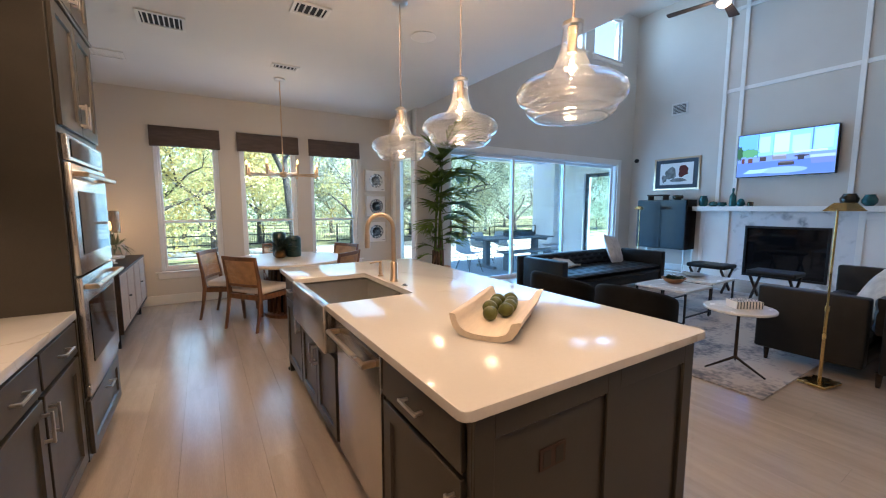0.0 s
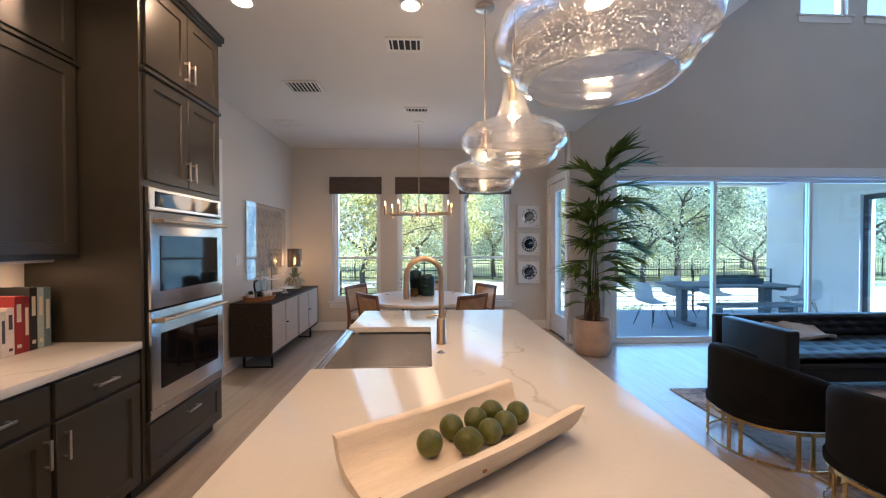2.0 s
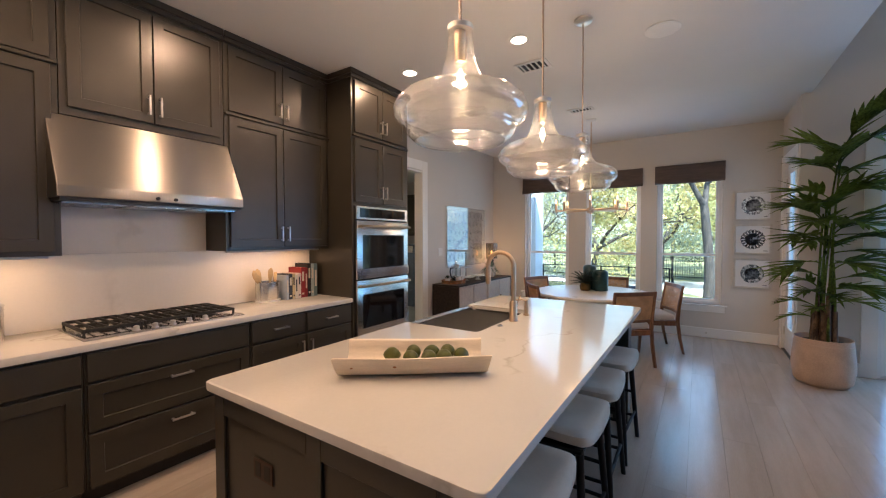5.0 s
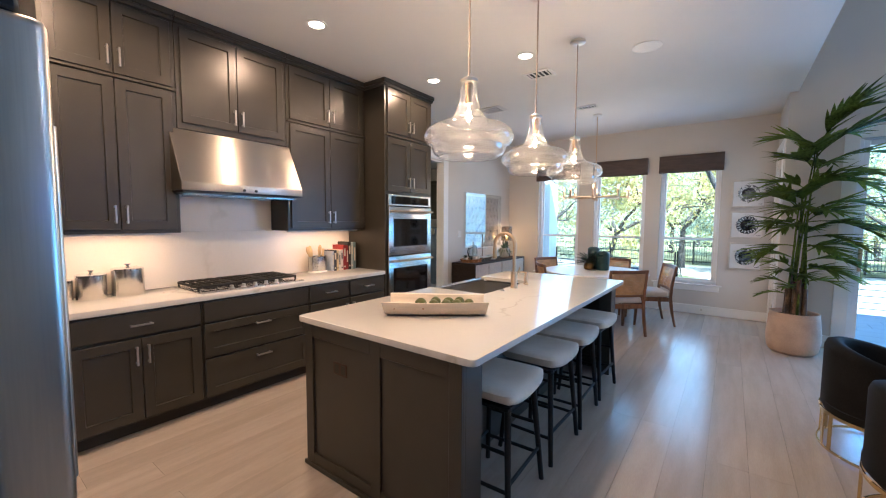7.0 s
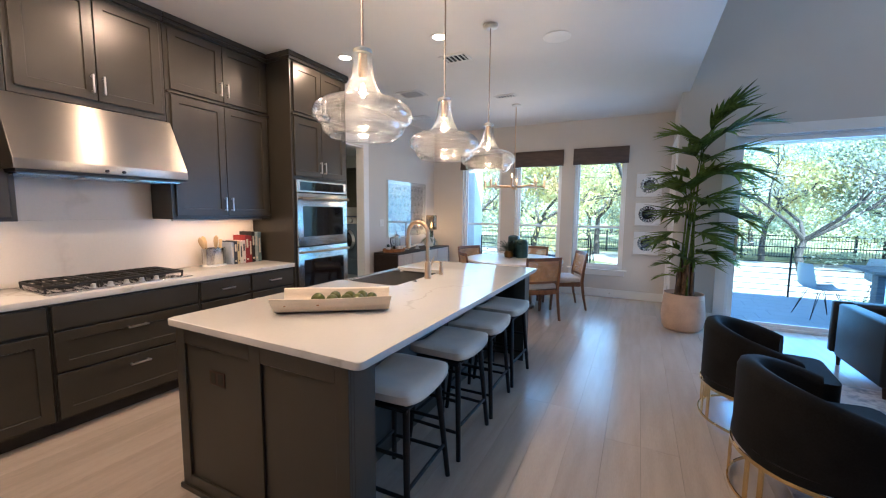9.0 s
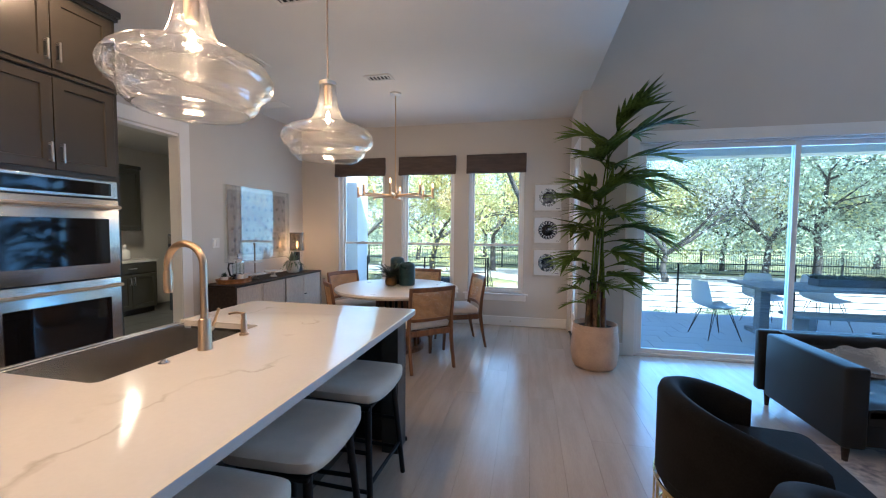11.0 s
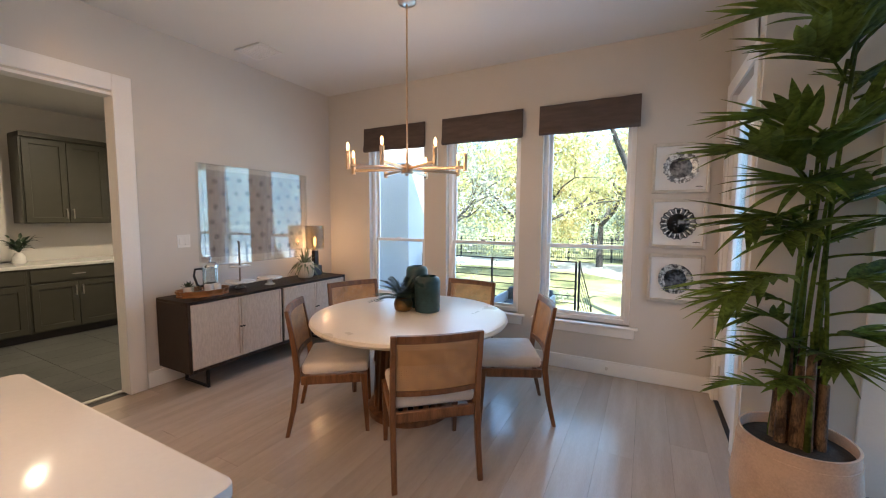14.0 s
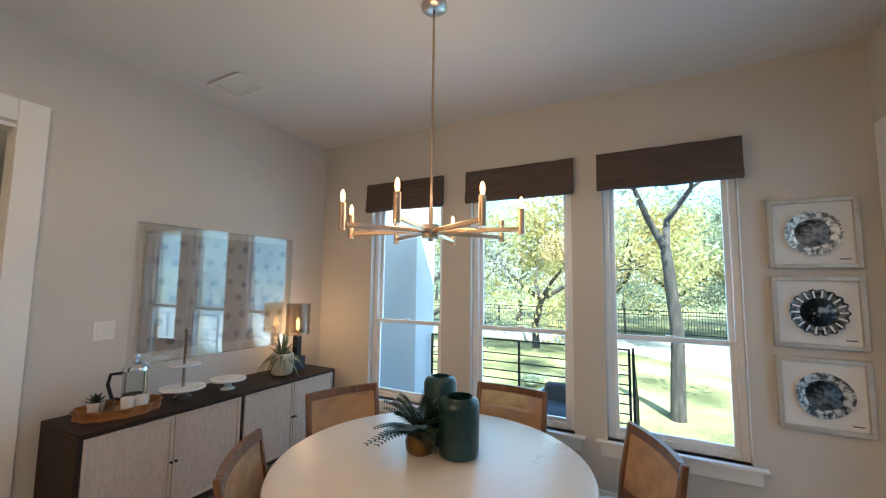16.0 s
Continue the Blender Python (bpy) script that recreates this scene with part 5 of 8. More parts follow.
def dining_chair():
    """Faces +y; its origin is on the floor under the seat's middle."""
    c = thing("dining_chair", "walnut dining chair with a cane back and cream cushion", "chair", group="chairs round the table")
    w = 0.245
    for sx in (-1, 1):
        bm = B()
        pts = [(sx * w, -0.31, 0.0), (sx * w, -0.265, 0.20), (sx * w, -0.235, 0.42), (sx * w, -0.25, 0.60), (sx * w, -0.295, 0.87)]
        wid = (0.026, 0.034, 0.042, 0.036, 0.026)
        rings = []
        for (x, y, z), k in zip(pts, wid):
            rings.append([bm.verts.new((x + dx, y + dy, z)) for dx, dy in ((-0.016, -k / 2), (0.016, -k / 2), (0.016, k / 2), (-0.016, k / 2))])
        skin(bm, rings)
        bmesh.ops.bevel(bm, geom=bm.edges[:], offset=0.004, segments=1, affect="EDGES")
        part("back_leg", bm, "walnut", c)
        bm = B()
        rings = [[bm.verts.new((sx * (w - 0.005) + dx * k, 0.205 + dy * k + oy, z)) for dx, dy in ((-1, -1), (1, -1), (1, 1), (-1, 1))] for z, k, oy in ((0.0, 0.013, 0.02), (0.40, 0.022, 0.0), (0.42, 0.022, 0.0))]
        skin(bm, rings)
        part("front_leg", bm, "walnut", c)
    part("seat_rail", box(-w + 0.017, w - 0.017, 0.19, 0.222, 0.36, 0.42, bev=0.003), "walnut", c)
    part("seat_rail", box(-w + 0.017, w - 0.017, -0.25, -0.222, 0.36, 0.42, bev=0.003), "walnut", c)
    for sx in (-1, 1):
        part("seat_rail", box(*sorted((sx * (w - 0.014), sx * (w + 0.012))), -0.213, 0.182, 0.36, 0.42, bev=0.003), "walnut", c)
    part("seat_cushion", box(-w + 0.004, w - 0.004, -0.215, 0.235, 0.421, 0.50, bev=0.03, seg=4), "cloth_white", c, "cream upholstered seat cushion", smooth=80)

    def back_bar(z0, z1, n=10, thick=0.026):
        bm, rings = B(), []
        for k in range(n + 1):
            u = -1 + 2 * k / n
            x = u * (w - 0.0165)
            y0 = -0.25 - 0.045 * (z0 - 0.60) / 0.27 - 0.028 * (1 - u * u)
            y1 = -0.25 - 0.045 * (z1 - 0.60) / 0.27 - 0.028 * (1 - u * u)
            rings.append([bm.verts.new(p) for p in ((x, y0 - thick / 2, z0), (x, y0 + thick / 2, z0), (x, y1 + thick / 2, z1), (x, y1 - thick / 2, z1))])
        skin(bm, rings)
        return bm

    part("top_rail", back_bar(0.825, 0.87), "walnut", c)
    part("lower_rail", back_bar(0.515, 0.545), "walnut", c)
    part("cane_panel", back_bar(0.5455, 0.8245, 16, 0.006), "cane", c, "woven cane back panel", smooth=60)
    return c


dc = dining_chair()
for i, (bxp, byp) in enumerate(((1.93, 5.03), (0.68, 5.17), (2.25, 6.17), (1.37, 6.76), (0.38, 6.14))):
    d = Vector((TC[0] - bxp, TC[1] - byp, 0)).normalized()
    if i == 1:
        d = Vector((0.80, 0.60, 0)).normalized()
    at = Vector((bxp, byp, 0)) + d * 0.285
    m = pose(at.x, at.y, 0, 0, 0, math.degrees(math.atan2(d.y, d.x)) - 90)
    if i == 0:
        dc.matrix_basis = m
    else:
        copy_thing(dc, m)


def leaf_blade(bm, base, direction, up, length, width, droop=0.15, n=4, fold=0.25):
    """A tapered, folded, drooping leaf blade."""
    d, u = Vector(direction).normalized(), Vector(up).normalized()
    s = d.cross(u).normalized()
    u = s.cross(d).normalized()
    left, mid, right = [], [], []
    for k in range(n + 1):
        t = k / n
        wd = width * 0.5 * math.sin(math.pi * (0.12 + 0.88 * t) ** 0.75) if k < n else 0.0008
        c = Vector(base) + d * length * t + Vector((0, 0, -1)) * droop * length * t * t
        mid.append(bm.verts.new(c - u * wd * fold))
        left.append(bm.verts.new(c - s * wd)), right.append(bm.verts.new(c + s * wd))
    for k in range(n):
        bm.faces.new((left[k], mid[k], mid[k + 1], left[k + 1]))
        bm.faces.new((mid[k], right[k], right[k + 1], mid[k + 1]))


# vases and fern on the dining table
tv = solid("teal_vase", lathe(B(), [(0.055, 0), (0.068, 0.005), (0.07, 0.03), (0.072, 0.17), (0.066, 0.19), (0.05, 0.196), (0.048, 0.20), (0.046, 0.19), (0.06, 0.17), (0.06, 0.02), (0.001, 0.018)], 40), "teal_glaze", "teal glazed ceramic cylinder vase on the dining table", "vase", m=pose(1.40, 5.83, 0.755) @ Matrix.Scale(1.42, 4), smooth=60)
solid("teal_vase", lathe(B(), [(0.05, 0), (0.06, 0.005), (0.062, 0.03), (0.064, 0.22), (0.055, 0.238), (0.035, 0.244), (0.034, 0.235), (0.05, 0.2), (0.05, 0.02), (0.001, 0.018)], 40), "teal_glaze", "tall teal ceramic vase behind the fern", "vase", m=pose(1.235, 5.94, 0.755) @ Matrix.Scale(1.4, 4), smooth=60)
fp = thing("potted_fern", "dark green fern in a small bronze pot", "potted plant", pose(1.215, 5.765, 0.755) @ Matrix.Scale(1.35, 4))
part("pot", lathe(B(), [(0.04, 0), (0.052, 0.012), (0.056, 0.045), (0.046, 0.075), (0.045, 0.085), (0.04, 0.083), (0.04, 0.06), (0.001, 0.058)], 32), "copper_glaze", fp, "bronze glazed pot", smooth=60)
rg = random.Random(3)
bm = B()
for k in range(38):
    az, el, ln = rg.uniform(0, 6.283), rg.uniform(0.2, 1.4), rg.uniform(0.15, 0.24)
    p0 = Vector((0, 0, 0.065))
    d = Vector((math.cos(az) * math.cos(el), math.sin(az) * math.cos(el), math.sin(el)))
    pts = [p0 + d * ln * t + Vector((0, 0, -0.35)) * ln * t * t for t in (i / 14 for i in range(15))]
    tube(bm, pts, 0.0016, 4, 0.0008)
    side = d.cross(Vector((0, 0, 1))).normalized()
    for i in range(2, 15):
        for s in (-1, 1):
            leaf_blade(bm, pts[i], side * s * 0.85 + d * 0.6, (0, 0, 1), 0.046 * (1.15 - i / 20), 0.009, 0.2, 2)
part("fronds", bm, "fern", fp, "feathery dark green fronds")


# the chandelier
ch = thing("chandelier", "eight-arm champagne chandelier with lit candle bulbs", "chandelier", pose(1.29, 5.71, 0))
part("canopy", lathe(B(), [(0.068, CEIL - 0.001), (0.068, CEIL - 0.02), (0.055, CEIL - 0.03), (0.012, CEIL - 0.032)], 32), "nickel", ch)
part("stem", tube(B(), [(0, 0, 1.93), (0, 0, CEIL - 0.031)], 0.007, 12), "champagne", ch)
part("stem_sleeve", tube(B(), [(0, 0, 1.895), (0, 0, 1.98)], 0.012, 14), "champagne", ch)
part("hub", lathe(B(), [(0.012, 1.81), (0.014, 1.82), (0.046, 1.824), (0.046, 1.892), (0.02, 1.896)], 28), "champagne", ch)
for k in range(8):
    m = pose(0, 0, 0, 0, 0, 12 + 45 * k)
    arm = part("arm", box(0.046, 0.435, -0.011, 0.011, 1.848, 1.870, bev=0.003), "champagne", ch, m=m)
    part("candle_sleeve", lathe(B(), [(0.0155, 1.832), (0.0155, 1.957), (0.012, 1.96)], 18), "champagne", arm, m=pose(0.4505, 0, 0))
    b = part("candle_bulb", lathe(B(), [(0.007, 1.9605), (0.0105, 1.975), (0.0105, 1.998), (0.005, 2.014), (0.001, 2.018)], 14), "candle_bulb", arm, "glowing candle bulb", m=pose(0.4505, 0, 0), smooth=80)
    b.visible_shadow = False

# the sideboard
sb = thing("sideboard", "dark oak sideboard with four pale woven-reed doors", "sideboard")
x0, x1, y0, y1, zb, zt = -0.835, -0.385, 4.985, 6.85, 0.185, 0.79
part("top", box(x0, x1 + 0.017, y0, y1, zt - 0.025, zt, bev=0.003), "ebony", sb)
part("bottom", box(x0, x1 + 0.017, y0 + 0.026, y1 - 0.026, zb, zb + 0.025), "ebony", sb)
for a, b in ((y0, y0 + 0.025), (y1 - 0.025, y1)):
    part("side_panel", box(x0, x1 + 0.017, a, b, zb, zt - 0.0255, bev=0.002), "ebony", sb)
part("back_panel", box(x0, x0 + 0.015, y0 + 0.026, y1 - 0.026, zb + 0.026, zt - 0.026), "ebony", sb)
part("divider", box(x0 + 0.016, x1 + 0.006, 5.905, 5.93, zb + 0.026, zt - 0.026), "ebony", sb)
edges = [(5.012, 5.455), (5.459, 5.902), (5.933, 6.376), (6.38, 6.822)]
for i, (a, b) in enumerate(edges):
    fr = B()
    z0, z1, t = zb + 0.028, zt - 0.028, 0.02
    for q in ((a, a + t, z0, z1), (b - t, b, z0, z1), (a + t, b - t, z0, z0 + t), (a + t, b - t, z1 - t, z1)):
        bx(fr, x1 - 0.004, x1 + 0.018, q[0], q[1], q[2], q[3], bev=0.002)
    d = part("door", fr, "reed", sb, "whitewashed door frame")
    part("reed_panel", box(x1 - 0.002, x1 + 0.011, a + t, b - t, z0 + t, z1 - t), "reed", d, "pale woven reed panel")
    ky = b - 0.012 if i % 2 == 0 else a + 0.012
    part("knob", lathe(B(), [(0.006, 0), (0.005, 0.012), (0.009, 0.018), (0.007, 0.022)], 14), "black_metal", d, "small black knob", m=pose(x1 + 0.0181, ky, 0.49, 0, 90, 0))
for yy in (5.17, 6.66):
    bm = B()
    bx(bm, x0 + 0.06, x1 - 0.04, yy - 0.012, yy + 0.012, 0.0, 0.018, bev=0.003)
    for x in (x0 + 0.06, x1 - 0.064):
        bx(bm, x, x + 0.024, yy - 0.012, yy + 0.012, 0.0181, zb - 0.001, bev=0.003)
    part("sled_leg", bm, "black_metal", sb, "black metal sled leg")

SBZ = 0.7905
# tray with coffee things
TR = pose(-0.625, 5.27, SBZ, 0, 0, 78) @ Matrix.Scale(1.18, 4)
tr = thing("serving_tray", "honey-coloured scalloped wooden tray on the sideboard", "tray", TR)
ring_pts = [((0.175 + 0.006 * math.cos(12 * a)) * math.cos(a), (0.125 + 0.006 * math.cos(12 * a)) * math.sin(a)) for a in (2 * math.pi * k / 72 for k in range(72))]
part("tray_base", slab(B(), ring_pts, 0.0, 0.012), "tray_wood", tr)
bm = B()
n = len(ring_pts)
q = [[bm.verts.new((x * k, y * k, z)) for x, y in ring_pts] for k, z in ((0.96, 0.0122), (1.05, 0.045), (1.02, 0.046), (0.93, 0.0122))]
for a, b in zip(q, q[1:]):
    for i in range(n):
        bm.faces.new((a[i], a[(i + 1) % n], b[(i + 1) % n], b[i]))
part("tray_rim", bm, "tray_wood", tr)
fpz = thing("french_press", "glass french press with chrome frame and black handle", "french press", TR @ pose(0.06, 0.02, 0.0125) @ Matrix.Scale(1.22, 4))
g = part("beaker", lathe(B(), [(0.043, 0.012), (0.045, 0.014), (0.045, 0.155), (0.042, 0.155), (0.042, 0.016)], 28), "clear", fpz, smooth=60)
part("coffee", lathe(B(), [(0.041, 0.016), (0.041, 0.055)], 24), "ebony", fpz, "dark coffee grounds")
bm = B()
lathe(bm, [(0.046, 0.002), (0.048, 0.004), (0.048, 0.016), (0.046, 0.017)], 28)
for k in range(4):
    a = math.pi * k / 2 + 0.6
    tube(bm, [(0.047 * math.cos(a), 0.047 * math.sin(a), 0.012), (0.047 * math.cos(a), 0.047 * math.sin(a), 0.15)], 0.003, 6)
part("frame", bm, "chrome", fpz)
part("lid", lathe(B(), [(0.05, 0.156), (0.05, 0.168), (0.035, 0.186), (0.008, 0.192), (0.006, 0.205), (0.014, 0.212), (0.012, 0.224), (0.001, 0.228)], 28), "chrome", fpz)
part("handle", tube(B(), [(-0.046, 0, 0.15), (-0.085, 0, 0.15), (-0.092, 0, 0.11), (-0.075, 0, 0.05), (-0.047, 0, 0.04)], 0.007, 8), "black_metal", fpz, "black handle")
for dx, dy, kind in ((-0.06, -0.045, "glass"), (0.02, -0.06, "mug"), (0.075, -0.06, "mug")):
    mug = thing("coffee_cup", "small white coffee cup on the tray" if kind == "mug" else "clear glass sugar jar on the tray", "cup", TR @ pose(dx, dy, 0.0125, 0, 0, 40))
    c = part("bowl", lathe(B(), [(0.026, 0), (0.03, 0.004), (0.032, 0.07), (0.029, 0.07), (0.027, 0.008), (0.001, 0.007)], 24), "white_ceramic" if kind == "mug" else "clear", mug, smooth=60)
    part("handle", tube(B(), [(0.031, 0, 0.056), (0.05, 0, 0.052), (0.052, 0, 0.03), (0.031, 0, 0.018)], 0.004, 8), "white_ceramic" if kind == "mug" else "clear", mug)
tp = thing("tray_succulent", "small green succulent in a white pot on the tray", "potted plant", TR @ pose(-0.09, 0.03, 0.0125))
part("pot", lathe(B(), [(0.025, 0), (0.033, 0.006), (0.037, 0.055), (0.033, 0.055), (0.03, 0.045), (0.001, 0.044)], 24), "white_ceramic", tp, smooth=60)
bm = B()
for k in range(22):
    a, e = k * 2.4, 0.25 + 0.05 * k
    leaf_blade(bm, (0, 0, 0.045), (math.cos(a) * math.cos(e), math.sin(a) * math.cos(e), math.sin(e)), (0, 0, 1), 0.06, 0.018, 0.05, 3)
part("leaves", bm, "fern", tp)

ts = thing("tiered_stand", "two-tier marble and chrome serving stand", "serving stand", pose(-0.62, 5.63, SBZ))
part("base", lathe(B(), [(0.055, 0), (0.055, 0.006), (0.03, 0.02), (0.012, 0.035)], 32), "chrome", ts)
part("post", lathe(B(), [(0.009, 0.036), (0.009, 0.44), (0.014, 0.446), (0.014, 0.465), (0.004, 0.472)], 16), "rod", ts)
part("lower_plate", lathe(B(), [(0.01, 0.06), (0.135, 0.061), (0.14, 0.068), (0.135, 0.074), (0.01, 0.074)], 48), "plaster_white", ts)
part("upper_plate", lathe(B(), [(0.01, 0.215), (0.095, 0.216), (0.10, 0.223), (0.095, 0.229), (0.01, 0.229)], 48), "plaster_white", ts)
cs = thing("cake_stand", "white marble cake stand on the sideboard", "cake stand", pose(-0.56, 5.92, SBZ))
part("foot", lathe(B(), [(0.05, 0), (0.052, 0.006), (0.028, 0.02), (0.022, 0.045), (0.03, 0.062)], 32), "plaster_white", cs)
part("plate", lathe(B(), [(0.03, 0.0625), (0.12, 0.066), (0.122, 0.078), (0.118, 0.082), (0.001, 0.081)], 48), "plaster_white", cs)

sp = thing("potted_succulent", "grey-green succulent in a ribbed cream pot", "potted plant", pose(-0.60, 6.44, SBZ) @ Matrix.Scale(1.22, 4))
bm = B()
rings = []
for r, z in ((0.055, 0.0), (0.068, 0.01), (0.078, 0.06), (0.078, 0.12), (0.073, 0.15), (0.066, 0.15), (0.062, 0.12), (0.001, 0.118)):
    rings.append([bm.verts.new(((r + (0.0018 * math.cos(30 * a) if r > 0.05 and z < 0.14 else 0)) * math.cos(a), (r + (0.0018 * math.cos(30 * a) if r > 0.05 and z < 0.14 else 0)) * math.sin(a), z)) for a in (2 * math.pi * k / 90 for k in range(90))])
skin(bm, rings)
part("pot", bm, "cream_pot", sp, "ribbed cream pot", smooth=60)
bm = B()
for k in range(40):
    a, e = k * 2.4, 0.1 + 0.033 * k
    leaf_blade(bm, (0.02 * math.cos(a), 0.02 * math.sin(a), 0.125), (math.cos(a) * math.cos(e), math.sin(a) * math.cos(e), math.sin(e)), (0, 0, 1), rg.uniform(0.13, 0.2), 0.022, 0.95 if k < 26 else 0.4, 7, 0.5)
for k in range(9):
    a = k * 2.4
    leaf_blade(bm, (0.01 * math.cos(a), 0.01 * math.sin(a), 0.13), (0.25 * math.cos(a), 0.25 * math.sin(a), 1), (math.cos(a), math.sin(a), 0.1), 0.17, 0.018, 0.02, 5)
part("leaves", bm, "succulent", sp)

tl = thing("table_lamp", "lit table lamp with a smoked glass cylinder shade", "table lamp", pose(-0.67, 6.66, SBZ))
part("base", box(-0.05, 0.05, -0.062, 0.062, 0, 0.115, bev=0.004, seg=2), "concrete", tl, "charcoal concrete block base")
part("column", box(-0.028, 0.028, -0.03, 0.03, 0.1155, 0.30, bev=0.003), "black_metal", tl)
part("socket", lathe(B(), [(0.03, 0.3005), (0.03, 0.325), (0.016, 0.327), (0.016, 0.355)], 20), "champagne", tl)
s = part("shade", lathe(B(), [(0.108, 0.315), (0.108, 0.60), (0.105, 0.60), (0.105, 0.316)], 44, cap=False), "smoke", tl, "smoked glass cylinder", smooth=60)
s.visible_shadow = False
b = part("bulb", lathe(B(), [(0.01, 0.3555), (0.016, 0.375), (0.017, 0.43), (0.008, 0.46), (0.001, 0.463)], 16), "candle_bulb", tl, "glowing tube bulb", smooth=80)
b.visible_shadow = False

# acrylic-cased artwork above the sideboard
aw = thing("framed_artwork", "torn-paper dot collage in a clear acrylic box frame", "artwork", pose(WX, 0, 0))
part("backing", box(0.002, 0.010, 5.48, 6.60, 1.13, 1.91), "paper", aw, "white mount")
art_paper = material("grey_handmade_paper", (0.36, 0.335, 0.32), 0.9, vary=0.14, scale=6, fine=70, bump=0.5)
dot_ink = material("charcoal_dot_ink", (0.17, 0.16, 0.165), 0.85, vary=0.25, scale=30)
out = []
for a, b, n in (((5.45, 1.10), (6.63, 1.10), 26), ((6.63, 1.10), (6.63, 1.94), 20), ((6.63, 1.94), (5.45, 1.94), 26), ((5.45, 1.94), (5.45, 1.10), 20)):
    for k in range(n):
        t = k / n
        bump_out = 0.012 * abs(math.sin(t * n * math.pi / 2))
        dx, dy = b[0] - a[0], b[1] - a[1]
        L = math.hypot(dx, dy)
        out.append((a[0] + dx * t + dy / L * bump_out, a[1] + dy * t - dx / L * bump_out))
sheet = slab(B(), out, 0.0102, 0.014)
for v in sheet.verts:
    v.co = Vector((v.co.z, v.co.x, v.co.y))
sheet_ob = part("paper_sheet", sheet, art_paper, aw, "grey deckled paper sheet", smooth=0)
for r in range(6):
    for c in range(9):
        yy, zz = 5.52 + c * 0.13 + 0.04 * (r % 2), 1.16 + r * 0.14 + 0.02 * rg.uniform(-1, 1)
        if yy > 6.6:
            continue
        pts = [(yy + 0.03 * math.cos(a) * rg.uniform(0.75, 1.1), zz + 0.03 * math.sin(a) * rg.uniform(0.75, 1.1)) for a in (2 * math.pi * k / 10 for k in range(10))]
        d = slab(B(), pts, 0.0141, 0.0150)
        for v in d.verts:
            v.co = Vector((v.co.z, v.co.x, v.co.y))
        part("ink_dot", d, dot_ink, sheet_ob, smooth=0)
g = part("acrylic_cover", box(0.045, 0.050, 5.385, 6.69, 1.015, 2.0), "acrylic", aw, smooth=0)
g.visible_shadow = False
for a in ((5.385, 5.389, 1.015, 2.0), (6.686, 6.69, 1.015, 2.0), (5.389, 6.686, 1.015, 1.019), (5.389, 6.686, 1.996, 2.0)):
    g = part("acrylic_edge", box(0.002, 0.0449, *a), "clear", aw, smooth=0)
    g.visible_shadow = False

sw = thing("light_switch", "white double rocker light switch plate", "light switch", pose(WX, 5.255, 1.268))
part("plate", box(0.0, 0.006, -0.058, 0.058, -0.06, 0.06, bev=0.002), "white_ceramic", sw)
for yy in (-0.024, 0.024):
    part("rocker", box(0.0061, 0.011, yy - 0.017, yy + 0.017, -0.034, 0.034, bev=0.002), "white_ceramic", sw)
dr = thing("door_stop", "small round nickel door stop on the baseboard", "door stop", pose(2.63, NY - 0.016, 0.07, 90, 0, 0))
part("bumper", lathe(B(), [(0.014, 0), (0.014, 0.006), (0.007, 0.01), (0.007, 0.03), (0.01, 0.032)], 14), "nickel", dr)


